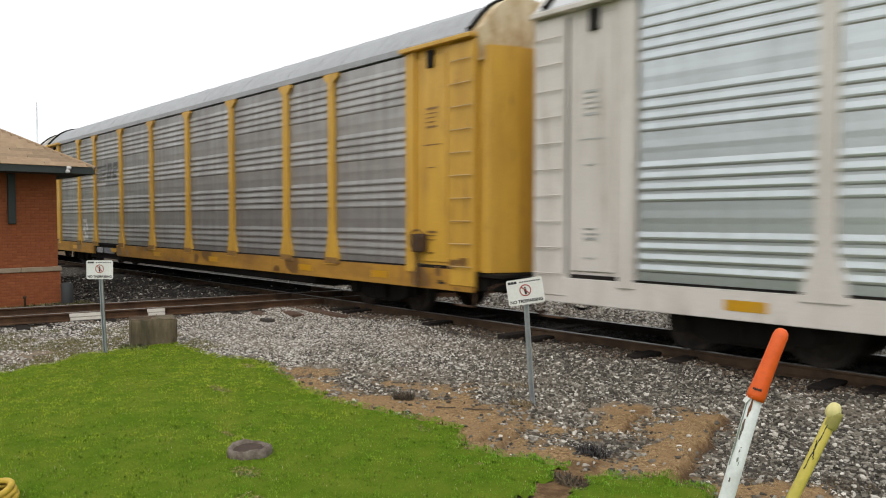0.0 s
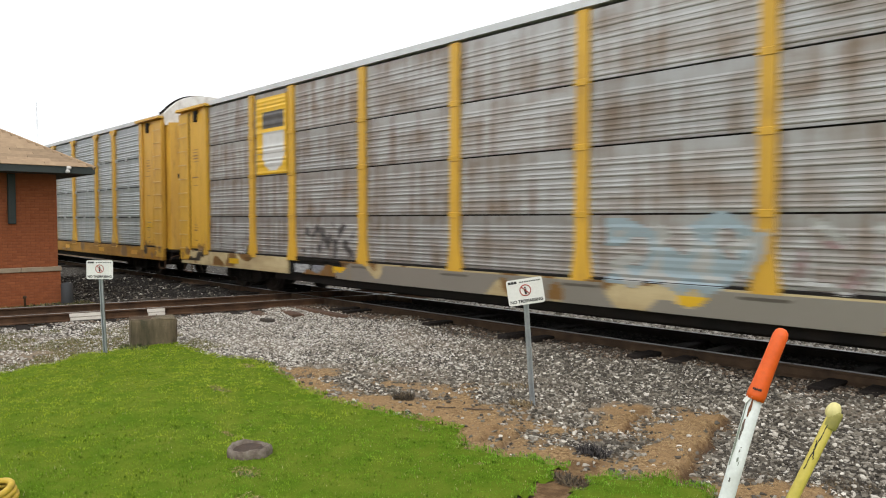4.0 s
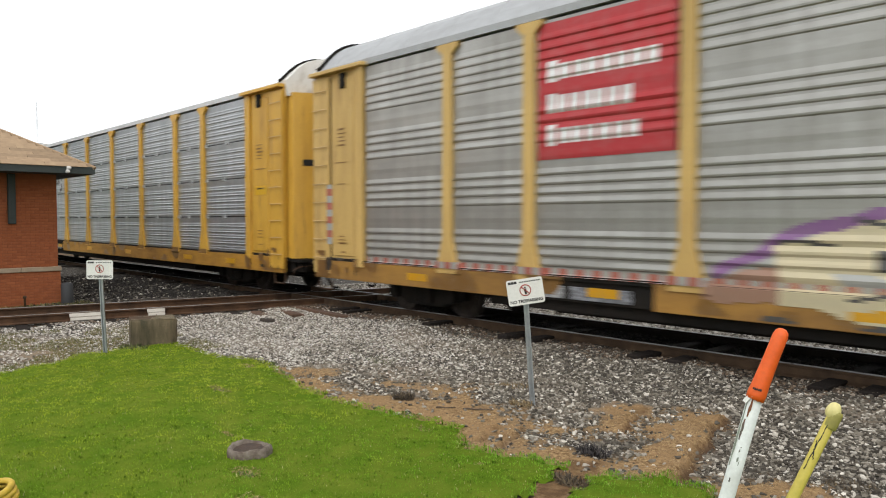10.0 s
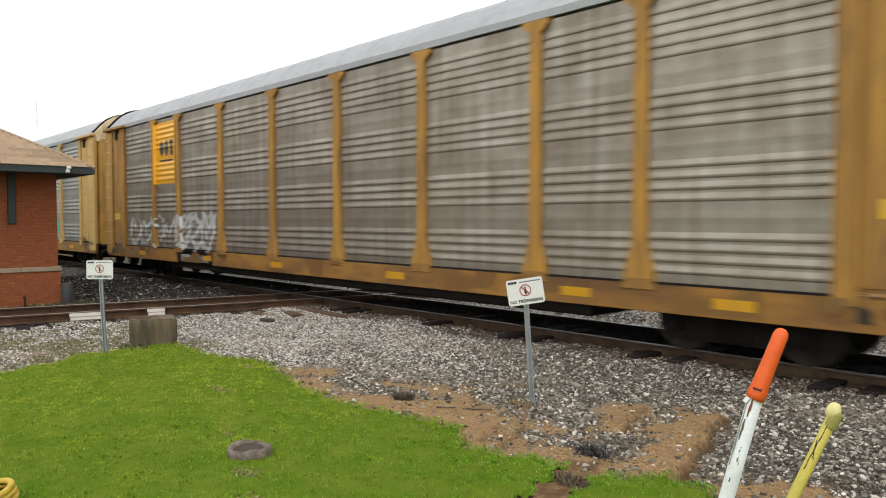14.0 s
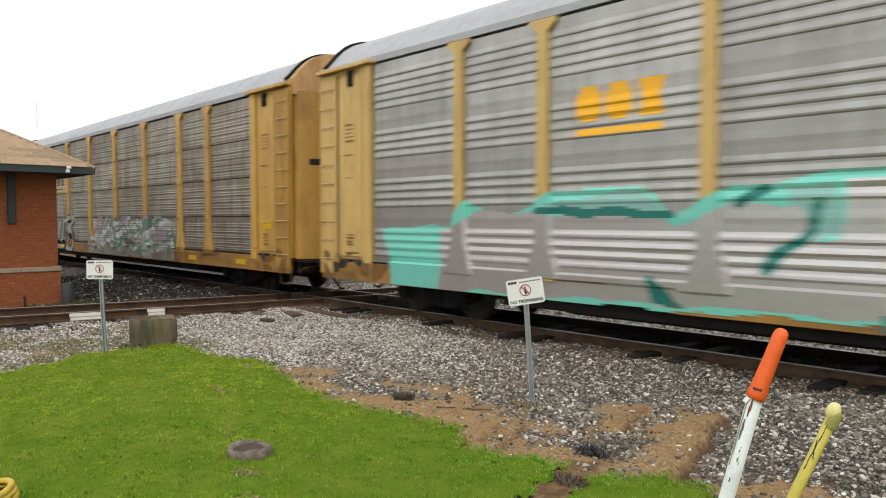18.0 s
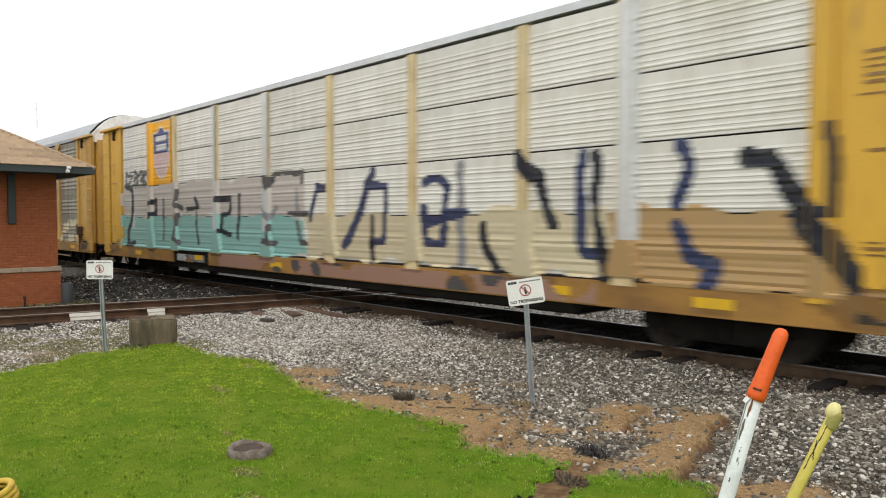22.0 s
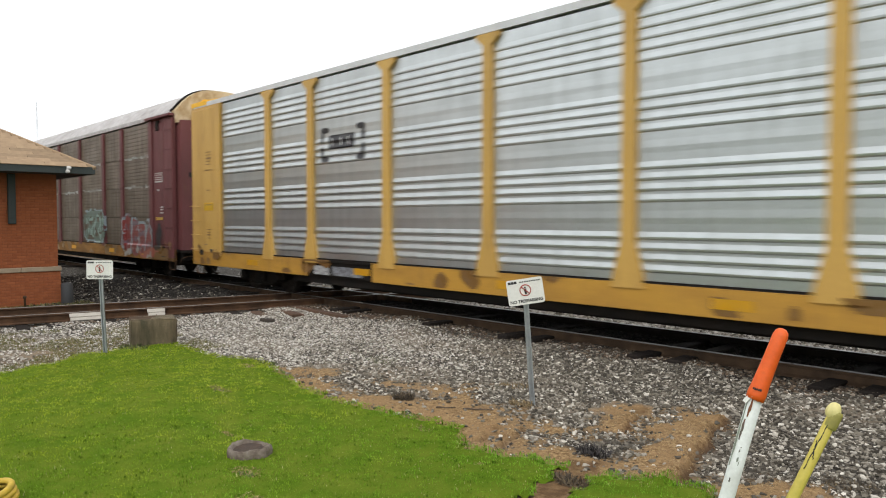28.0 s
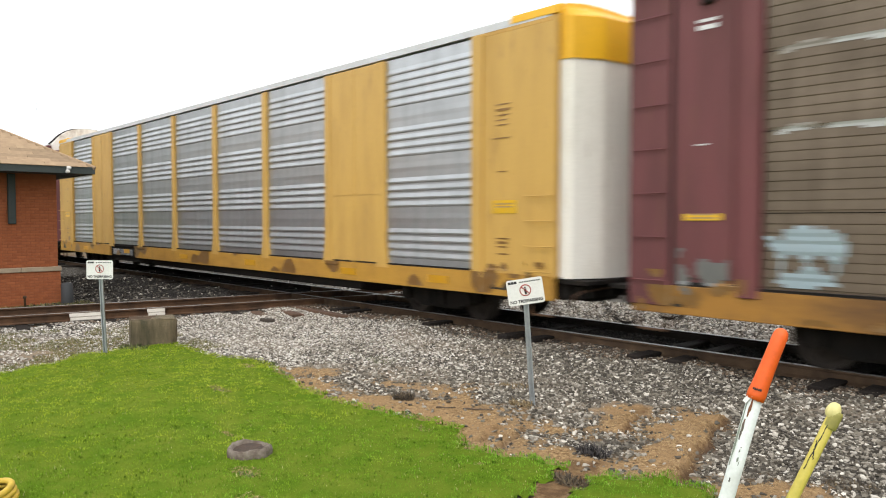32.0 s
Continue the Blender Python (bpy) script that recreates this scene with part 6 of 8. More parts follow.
# distance run by the train: steady 10.57 m/s with a small swing
RUN = [(0, -0.12), (2, -0.06), (3, -0.07), (6, -0.04), (9, 0.02), (11, 0.03), (13, 0.10), (14, 0.03), (17, -0.04), (19, -0.16), (20, -0.50), (22, -0.57),
       (23, -0.62), (24.5, -0.51), (25.5, -0.49), (27.5, -0.24), (29, -0.12), (30.5, 0.18), (32, 0.40)]
SPEED, START = 10.566, -8.98


def motions():
    for k, car in enumerate(CARS):
        x = START - (k - 1) * PITCH_CAR - HALF
        walk(car, [(t, pose(x + SPEED * t + d, TRACK_Y, 0)) for t, d in RUN])
    steps = 660
    first = WHEELS[0]
    walk(first, [(32.0 * i / steps, pose(0, 0, 0, 0, math.degrees(SPEED * 32.0 * i / steps / 0.42), 0)) for i in range(steps + 1)])
    keys = first.animation_data
    for ws in WHEELS[1:]:
        ws.rotation_mode = "QUATERNION"
        ws.animation_data_create()
        ws.animation_data.action = keys.action
        ws.animation_data.action_slot = keys.action_slot
# ---- ground ----
GROUND_Z = -0.25


def fold(x, y, a, b, s):
    return np.sin(x * a + s) * np.cos(y * b - s * 0.7)


def clods(x, y):
    """Small lumps of soil and matted roots."""
    return (fold(x, y, 13.7, 11.3, 0.4) + fold(x + 0.37 * y, y, 21.0, 17.0, 1.7) + 0.7 * fold(x - 0.5 * y, y, 37.0, 31.0, 2.9)) / 2.7


EDGE_X = (-14.0, -10.6, -10.05, -9.4, -8.2, -7.2, -6.1, -5.45, -5.25, -4.95, -4.5, -4.2, -3.75, -3.4, -2.9, -2.6, 2.0)
EDGE_Y = (5.0, 5.05, 5.42, 5.28, 4.97, 4.86, 5.0, 5.17, 5.05, 4.78, 4.85, 5.03, 5.06, 5.18, 5.44, 5.22, 5.20)


def lawn_edge(x):
    """Where the lawn ends towards the track."""
    return np.interp(x, EDGE_X, EDGE_Y) + 0.030 * np.sin(x * 17.3) + 0.022 * np.sin(x * 31.7 + 1) + 0.018 * np.sin(x * 57.0)


def lawn_west(y):
    return -12.55 + 0.45 * (4.5 - y) * np.where(y < 4.5, 0.9, 1.4) + 0.12 * np.sin(y * 3.1) + 0.06 * np.sin(y * 8.7)


def from_line(x, y, ax, ay, bx, by):
    """Distance from a stretch of line, and the share of the way along it."""
    k = np.clip(((x - ax) * (bx - ax) + (y - ay) * (by - ay)) / ((bx - ax) ** 2 + (by - ay) ** 2), 0, 1)
    return np.hypot(x - ax - k * (bx - ax), y - ay - k * (by - ay)), k


def cut(x, y):
    """Torn-up strip through the lawn's edge: 1 inside it."""
    d, _ = from_line(x, y, -3.86, 5.25, -3.42, 4.0)
    return np.clip((0.15 + 0.05 * np.sin(y * 19 + x * 7) - d) / 0.06 + 0.5, 0, 1)


def on_lawn(x, y):
    return (y < lawn_edge(x)) & (x > lawn_west(y)) & (cut(x, y) < 0.5)


# bare patches worn into the lawn: centre, half sizes
WORN = ((-5.55, 4.80, 0.17, 0.07), (-5.62, 2.88, 0.22, 0.13), (-8.55, 4.05, 0.30, 0.09), (-6.75, 3.30, 0.22, 0.05), (-9.75, 5.05, 0.22, 0.12), (-5.0, 2.62, 0.18, 0.10), (-4.45, 4.48, 0.07, 0.05))


def worn(x, y):
    v = np.zeros_like(x + y)
    for cx, cy, rx, ry in WORN:
        v = np.maximum(v, 1.2 - ((x - cx) / rx) ** 2 - ((y - cy) / ry) ** 2 + 0.5 * clods(x, y))
    return np.clip(v, 0, 1)


# runs of bare soil and matted dead grass: ends, half width
SOIL_RUNS = ((-8.95, 5.35, -8.5, 5.6, 0.22), (-8.5, 5.2, -7.1, 5.15, 0.40), (-7.9, 5.8, -6.6, 6.05, 0.24), (-7.3, 5.1, -5.4, 5.40, 0.40), (-6.2, 6.0, -6.6, 6.75, 0.16),
             (-5.5, 5.75, -5.0, 5.35, 0.36), (-5.6, 5.1, -3.7, 5.30, 0.46), (-5.1, 5.75, -4.2, 5.85, 0.26), (-4.35, 6.1, -4.60, 6.95, 0.18), (-3.42, 5.3, -3.92, 7.2, 0.25), (-2.62, 5.65, -2.30, 5.85, 0.20))
FINES = ((-8.8, 6.2, -7.2, 6.3, 0.45), (-6.9, 6.9, -6.1, 7.2, 0.30), (-5.1, 6.6, -4.6, 7.2, 0.30), (-12.4, 6.6, -10.5, 5.8, 0.35), (-10.2, 8.2, -8.0, 8.5, 0.4), (-3.3, 8.5, -1.0, 8.8, 0.3), (-3.55, 7.1, -2.95, 5.2, 0.08), (-15.0, 2.2, -12.6, 3.6, 0.8))


def runs(x, y, lines, soft):
    v = np.full_like(x + y, -9.0)
    for ax, ay, bx, by, r in lines:
        d, _ = from_line(x, y, ax, ay, bx, by)
        v = np.maximum(v, (r - d) / soft + 0.5)
    return v


def soil(x, y):
    """1 on bare brown soil and dry grass, 0 on ballast."""
    n = 0.35 * fold(x, y, 1.9, 2.3, 0.4) + 0.25 * fold(x, y, 4.7, 5.1, 1.9) + 0.35 * clods(x, y)
    v = runs(x, y, SOIL_RUNS, 0.42) + n * 1.5 - 0.05
    v = np.maximum(v, 1.6 * cut(x, y))
    v = np.maximum(v, ridge(x, y) / 0.012 - 0.6)
    # trampled edge west of the lawn
    v = np.where((x < -12.0) & (y < 5.2), np.maximum(v, np.minimum(0.15, 0.8 - (lawn_west(y) - x) * 0.55) + n * 0.5), v)
    return np.clip(v, 0, 1)


def fines(x, y):
    """Grey-brown dust and small grit among the stones."""
    return np.clip(runs(x, y, FINES, 0.45) + 0.9 * fold(x, y, 2.3, 2.9, 0.9) + 0.5 * clods(x, y), 0, 1)


# ridges of soil thrown up by wheels: end, end, height, width of the gentle side
RIDGES = ((-3.72, 7.40, -3.06, 5.25, 0.125, 0.52), (-4.56, 7.15, -4.22, 6.22, 0.085, 0.32), (-4.98, 5.62, -4.72, 4.95, 0.060, 0.16), (-5.22, 5.52, -4.98, 4.95, 0.050, 0.14))


def ridge(x, y):
    h = np.zeros_like(x + y)
    for ax, ay, bx, by, top, wide in RIDGES:
        l = math.hypot(bx - ax, by - ay)
        ux, uy = (bx - ax) / l, (by - ay) / l
        along = ((x - ax) * ux + (y - ay) * uy) / l
        # positive to the side of the gentle slope
        off = -(x - ax) * uy + (y - ay) * ux
        off = -off + 0.012 + 0.030 * np.sin(along * 17) + 0.016 * np.sin(along * 41 + 1)
        prof = np.where(off > 0, np.clip(1 - off / wide, 0, 1) ** 1.3, np.clip(1 + off / 0.055, 0, 1))
        ends = np.clip(np.minimum(along, 1 - along) / 0.14 + 0.35, 0, 1) * ((along > -0.05) & (along < 1.05))
        h = np.maximum(h, top * prof * ends * (0.85 + 0.25 * clods(x, y)))
    return h


CROSS_X, CROSS_TURN = -15.66, radians(-11.0)


def from_crossing(x, y):
    """Distance from the middle of the crossing track."""
    return np.abs((x - CROSS_X) * math.cos(CROSS_TURN) + (y - TRACK_Y) * math.sin(CROSS_TURN))


def ground_height(x, y):
    h = GROUND_Z + 0.018 * fold(x, y, 1.3, 1.7, 0.3) + 0.010 * fold(x, y, 4.1, 3.7, 1.1)
    a = np.abs(y - TRACK_Y)
    bed = np.clip(1 - np.maximum(0.0, a - 1.40) / 1.0, 0, 1)
    cross = np.where(y < 30, np.clip(1 - np.maximum(0.0, from_crossing(x, y) - 1.5) / 0.9, 0, 1), 0)
    rise = np.where(a < 0.68, 0.110, 0.098)
    h = h + np.maximum((rise + 0.016 * fold(x, y, 2.9, 3.7, 0.6) + 0.010 * fold(x, y, 7.1, 5.3, 1.6)) * bed, (0.06 + 0.02 * fold(x, y, 2.9, 3.7, 0.6)) * cross)
    return h + ridge(x, y) + 0.014 * clods(x, y) * soil(x, y)


xs = np.concatenate([-np.geomspace(3000, 26, 26), np.arange(-25, -5.6, 0.1), np.arange(-5.6, -2.2, 0.035), np.arange(-2.2, 3, 0.1), np.geomspace(3.2, 3000, 26)])
ys = np.concatenate([-np.geomspace(3000, 2, 20), np.arange(-0.5, 3.9, 0.1), np.arange(3.9, 7.6, 0.04), np.arange(7.6, 15, 0.1), np.geomspace(15.2, 3000, 26)])
GX, GY = np.meshgrid(xs, ys)
close = (np.abs(GX) < 40) & (np.abs(GY) < 40)
GZ = np.where(close, ground_height(GX, GY), GROUND_Z)
gv = np.stack([GX.ravel(), GY.ravel(), GZ.ravel()], 1).tolist()
nx = len(xs)
gf = [(j * nx + i, j * nx + i + 1, (j + 1) * nx + i + 1, (j + 1) * nx + i) for j in range(len(ys) - 1) for i in range(nx - 1)]


def ground_material():
    m, nt, b = material("gravel_and_soil")
    v = coords(nt, spread=False)

    def share(name):
        att = nt.nodes.new("ShaderNodeAttribute")
        att.attribute_name = name
        return att.outputs["Fac"]
    vor = nt.nodes.new("ShaderNodeTexVoronoi")
    vor.inputs["Scale"].default_value = 30
    nt.links.new(v, vor.inputs["Vector"])
    stone = nt.nodes.new("ShaderNodeValToRGB")
    els = stone.color_ramp.elements
    els[0].color, els[1].color = (0.06, 0.054, 0.047, 1), (0.36, 0.335, 0.30, 1)
    sep = nt.nodes.new("ShaderNodeSeparateColor")
    nt.links.new(vor.outputs["Color"], sep.inputs[0])
    nt.links.new(sep.outputs[0], stone.inputs[0])
    gravel = mix(nt, ramp(nt, vor.outputs["Distance"], 0.15, 0.55), stone.outputs[0], (0.055, 0.048, 0.040))
    n1, n2, n3 = noise_tex(nt, v, 2.2, 6), noise_tex(nt, v, 24, 6, 0.7), noise_tex(nt, v, 75, 4)
    grit = mix(nt, ramp(nt, n2, 0.3, 0.7), (0.13, 0.105, 0.08), (0.30, 0.255, 0.20))
    dirt = mix(nt, ramp(nt, n2, 0.38, 0.62), (0.17, 0.098, 0.046), (0.47, 0.32, 0.165))
    dirt = mix(nt, ramp(nt, n1, 0.42, 0.62), dirt, (0.33, 0.21, 0.105))
    dirt = mix(nt, ramp(nt, n3, 0.56, 0.70, 0.0, 0.75), dirt, (0.11, 0.062, 0.032))
    far = mix(nt, n2, (0.07, 0.11, 0.03), (0.11, 0.14, 0.05))
    col = mix(nt, share("fines"), gravel, grit)
    col = mix(nt, share("soil"), col, dirt)
    col = mix(nt, share("torn"), col, (0.085, 0.045, 0.025))
    col = mix(nt, share("grit"), far, col)
    # black for grime and for the shade under the train
    col = mix(nt, share("grime_shade"), col, (0.012, 0.011, 0.010))
    nt.links.new(col, b.inputs["Base Color"])
    b.inputs["Roughness"].default_value = 0.95
    b.inputs["Specular IOR Level"].default_value = 0.1
    bump(nt, b, n2, 0.8, 0.04)
    return m


ground = add("ground", smooth(mesh("ground", gv, gf, ground_material())))
tagged(ground, "grey ballast and brown soil beside the tracks", "ground", kind="structure")
# darkened: dirt west of the crossing, oil and under-train shade between the rails
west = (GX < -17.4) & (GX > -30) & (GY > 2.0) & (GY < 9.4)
dark_share = np.where(west, np.clip(0.45 + 0.35 * fold(GX, GY, 1.3, 1.9, 0.4) + 0.3 * fold(GX, GY, 4.3, 3.9, 1.4) + (GY - 8.2) * 0.5 - np.clip((6.0 - GY) * 0.35, 0, 0.5), 0, 0.9),
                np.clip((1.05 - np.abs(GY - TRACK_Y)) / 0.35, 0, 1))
# turned-up dark earth: in the torn strip, and on the steep side of the ridges
torn = np.clip(np.maximum(cut(GX, GY), 18 * (ridge(GX - 0.05, GY) - ridge(GX, GY))) * (0.6 + 0.6 * clods(GX, GY)), 0, 0.9)
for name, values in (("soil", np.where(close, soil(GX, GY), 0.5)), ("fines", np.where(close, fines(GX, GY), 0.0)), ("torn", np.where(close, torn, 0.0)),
                     ("grit", (((np.abs(GY - TRACK_Y) < 9) | (np.abs(GX + 16) < 9)) & ~((GX > -12) & (GY < 3.2))).astype(float)), ("grime_shade", np.where(np.abs(GX) < 400, dark_share, 0.0))):
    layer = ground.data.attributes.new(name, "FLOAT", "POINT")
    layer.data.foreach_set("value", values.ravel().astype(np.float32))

# ---- lawn ----
GRASS_SOIL = matt(surface("lawn_turf", (0.085, 0.15, 0.010), (0.15, 0.19, 0.022), 0.95, 0, 3.0, (1, 1, 1), 0.35, 0.7, 50, 0.6, 0.02, spread=False), 0.03)
lx, ly = np.arange(-14.0, 12.01, 0.06), np.concatenate([np.arange(-12.0, 0.0, 0.5), np.arange(0.0, 6.01, 0.06)])
LX, LY = np.meshgrid(lx, ly)
inner = np.clip((lawn_edge(LX) - LY) / 0.16, 0, 1) * (LX > lawn_west(LY) + 0.1) * (1 - cut(LX, LY)) * (1 - 0.8 * worn(LX, LY))
LZ = ground_height(LX, LY) - 0.012 + 0.045 * inner
keep_cell = on_lawn(LX[:-1, :-1] + 0.03, LY[:-1, :-1] + 0.03)
nlx = len(lx)
cells = [(j * nlx + i, j * nlx + i + 1, (j + 1) * nlx + i + 1, (j + 1) * nlx + i) for j, i in zip(*np.nonzero(keep_cell))]
used, inverse = np.unique(np.array(cells), return_inverse=True)
lawn = add("lawn", smooth(mesh("lawn", np.stack([LX.ravel(), LY.ravel(), LZ.ravel()], 1)[used].tolist(), inverse.reshape(-1, 4).tolist(), GRASS_SOIL)))
tagged(lawn, "short bright green mown lawn", "lawn", kind="structure")


def scatter(shape_v, shape_f, places, mats):
    """One mesh of many turned and scaled copies of a few shapes."""
    vs, fs, base = [], [], 0
    for kind in range(len(shape_v)):
        sel = places[places[:, 7] == kind]
        if not len(sel):
            continue
        v, f = np.array(shape_v[kind]), np.array(shape_f[kind])
        a, t = sel[:, 3], sel[:, 4]
        ca, sa, ct, st = np.cos(a), np.sin(a), np.cos(t), np.sin(t)
        p = v[None] * sel[:, None, 5:6] * np.array([1, 1, 1])[None, None]
        p[:, :, 2] *= sel[:, 6][:, None]
        y = p[:, :, 1] * ct[:, None] - p[:, :, 2] * st[:, None]
        z = p[:, :, 1] * st[:, None] + p[:, :, 2] * ct[:, None]
        x = p[:, :, 0] * ca[:, None] - y * sa[:, None]
        y = p[:, :, 0] * sa[:, None] + y * ca[:, None]
        vs.append(np.stack([x + sel[:, 0:1], y + sel[:, 1:2], z + sel[:, 2:3]], 2).reshape(-1, 3))
        n = len(sel)
        fs.append((f[None] + (np.arange(n) * len(v))[:, None, None] + base).reshape(-1, f.shape[1]))
        base += n * len(v)
    me = bpy.data.meshes.new("scatter")
    v = np.concatenate(vs)
    f = np.concatenate(fs)
    k = f.shape[1]
    me.vertices.add(len(v))
    me.vertices.foreach_set("co", v.ravel())
    me.loops.add(f.size)
    me.loops.foreach_set("vertex_index", f.ravel().astype(np.int32))
    me.polygons.add(len(f))
    me.polygons.foreach_set("loop_start", np.arange(0, f.size, k, dtype=np.int32))
    me.materials.append(mats)
    me.update(calc_edges=True)
    return smooth(me, False)


def sow(rng, n, x0, x1, y0, y1, keep, size, sink=0.0, lean=(-1.15, 0.3)):
    """Places for scatter(): n tries, kept by a share of (x, y), with sizes from (x, y, chance)."""
    x, y, c, r = rng.uniform(x0, x1, n), rng.uniform(y0, y1, n), rng.uniform(0, 1, n), rng.uniform(0, 1, n)
    ok = c < keep(x, y)
    x, y, r = x[ok], y[ok], r[ok]
    m = len(x)
    return np.stack([x, y, ground_height(x, y) - sink, rng.uniform(0, 6.28, m), rng.uniform(*lean, m), size(x, y, r), np.ones(m), np.zeros(m)], 1)


# grass blades
rng = np.random.default_rng(7)
blade_v = [[(-0.10, 0, 0), (0.10, 0, 0), (0.08, 0.10, 0.6), (-0.08, 0.10, 0.6), (0.02, 0.34, 1.0), (-0.02, 0.34, 1.0)]]
blade_f = [[(0, 1, 2, 3), (3, 2, 4, 5)]]


def tufts(x, y):
    return 0.5 + 0.25 * fold(x + 0.3 * y, y, 9.1, 11.7, 0.5) + 0.25 * fold(x - 0.4 * y, y, 23.0, 19.0, 1.5)


def lawn_keep(x, y):
    away = np.hypot(x, y)
    return on_lawn(x, y - 0.03) * (away > 3.9) * np.where(away > 8, 0.75, 1.0) * (0.35 + 0.65 * np.clip(tufts(x, y) * 1.7, 0, 1)) * (1 - 0.85 * worn(x, y))


def rim(x, y):
    """Longer uncut grass along the lawn's edge."""
    return np.clip(1 - np.abs(lawn_edge(x) - y - 0.07) / 0.12, 0, 1) * np.clip(0.4 + fold(x, y, 3.3, 1.0, 0.2), 0, 1)


grown = sow(rng, 330000, -13.0, -1.6, 0.9, 5.6, lawn_keep, lambda x, y, r: 0.017 + 0.026 * tufts(x, y) * r + 0.016 * rim(x, y) * r, -0.022)


def blade_material():
    m, nt, b = material("grass_blades")
    geo = nt.nodes.new("ShaderNodeNewGeometry")
    v = coords(nt, spread=False)
    broad = ramp(nt, noise_tex(nt, coords(nt, (0.30, 0.75, 1), False), 1.3, 4, 0.55), 0.38, 0.62)
    # yellowish towards the crossing, greener on the other side
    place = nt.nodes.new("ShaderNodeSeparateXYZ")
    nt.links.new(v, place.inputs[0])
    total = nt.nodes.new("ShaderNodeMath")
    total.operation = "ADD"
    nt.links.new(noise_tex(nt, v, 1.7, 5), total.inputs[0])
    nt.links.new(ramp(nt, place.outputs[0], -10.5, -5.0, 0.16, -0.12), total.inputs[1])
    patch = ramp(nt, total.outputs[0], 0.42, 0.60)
    # dark gaps between tufts, their shade put into the blade colour
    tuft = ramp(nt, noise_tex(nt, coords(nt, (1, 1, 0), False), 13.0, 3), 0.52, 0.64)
    rnd = geo.outputs["Random Per Island"]
    green = mix(nt, rnd, (0.150, 0.280, 0.018), (0.270, 0.440, 0.045))
    lime = mix(nt, rnd, (0.330, 0.405, 0.024), (0.500, 0.580, 0.065))
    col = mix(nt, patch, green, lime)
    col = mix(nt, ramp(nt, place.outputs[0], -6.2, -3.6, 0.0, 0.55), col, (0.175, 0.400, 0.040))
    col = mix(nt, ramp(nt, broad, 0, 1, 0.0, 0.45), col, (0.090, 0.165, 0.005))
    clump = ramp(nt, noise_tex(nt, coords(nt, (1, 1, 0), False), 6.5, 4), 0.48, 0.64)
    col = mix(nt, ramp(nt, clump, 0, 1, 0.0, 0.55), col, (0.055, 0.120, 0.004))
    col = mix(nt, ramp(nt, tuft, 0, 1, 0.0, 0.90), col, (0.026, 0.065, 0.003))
    # highlights on the blades, painted in as bright flecks
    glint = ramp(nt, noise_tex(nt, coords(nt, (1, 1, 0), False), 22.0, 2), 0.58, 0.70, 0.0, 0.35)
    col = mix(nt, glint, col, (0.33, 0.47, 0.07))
    dry = ramp(nt, noise_tex(nt, v, 3.1, 5), 0.56, 0.72, 0.0, 0.6)
    col = mix(nt, dry, col, (0.27, 0.25, 0.06))
    straw = ramp(nt, rnd, 0.975, 0.98)
    col = mix(nt, straw, col, (0.46, 0.43, 0.20))
    nt.links.new(col, b.inputs["Base Color"])
    b.inputs["Roughness"].default_value = 0.75
    b.inputs["Specular IOR Level"].default_value = 0.04
    return m


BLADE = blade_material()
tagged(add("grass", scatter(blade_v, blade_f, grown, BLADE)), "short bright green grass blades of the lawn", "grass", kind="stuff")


# ballast stones
def stone_shapes(n):
    vs, fs = [], []
    for k in range(n):
        bm = bmesh.new()
        r = random.Random(k)
        for i in range(9):
            a, h = i * 2.4 + r.uniform(-0.6, 0.6), -1 + 2 * (i + 0.5) / 9
            w = math.sqrt(1 - h * h) * r.uniform(0.6, 1.25)
            bm.verts.new((1.5 * w * math.cos(a), 1.0 * w * math.sin(a), 0.8 * h * r.uniform(0.7, 1.15)))
        bmesh.ops.convex_hull(bm, input=bm.verts[:])
        for v in [v for v in bm.verts if not v.link_faces]:
            bm.verts.remove(v)
        bmesh.ops.triangulate(bm, faces=bm.faces[:])
        bm.verts.index_update()
        bm.verts.ensure_lookup_table()
        vs.append([tuple(v.co) for v in bm.verts])
        fs.append([tuple(v.index for v in f.verts) for f in bm.faces])
        bm.free()
    return vs, fs


STONE_V, STONE_F = stone_shapes(9)
rng = np.random.default_rng(11)


def strew(n, x0, x1, y0, y1, small, large, keep):
    p = sow(rng, n, x0, x1, y0, y1, keep, lambda x, y, r: small + (large - small) * r ** 2.2, 0.0, (0.0, 6.28))
    p[:, 2] += p[:, 5] * 0.28
    p[:, 6] = rng.uniform(0.65, 1.0, len(p))
    p[:, 7] = rng.integers(0, len(STONE_V), len(p))
    return p


def near_keep(x, y):
    bare = np.clip(soil(x, y) + 0.45 * fines(x, y), 0, 1)
    return (~on_lawn(x, y)) * (1 - 0.95 * bare ** 1.6)


def stones(name, label, stops, *lots):
    tagged(add(name, scatter(STONE_V, STONE_F, np.concatenate(lots), island_mix(name, stops, 0.95, 30, 0.4, 0.1))), label, "gravel", kind="stuff")


def pale_share(x, y):
    return np.clip((-7.6 - x) / 2.5 + 0.5 * fold(x, y, 1.1, 1.4, 0.8), 0, 1) * np.where(y < 8.9, 1, 0.5)


def rusty_share(x, y):
    return np.clip((y - 8.95) / 0.5 + 0.5 * fold(x, y, 2.2, 3.1, 0.3), 0, 0.8)


def everywhere(x, y):
    return np.ones_like(x)


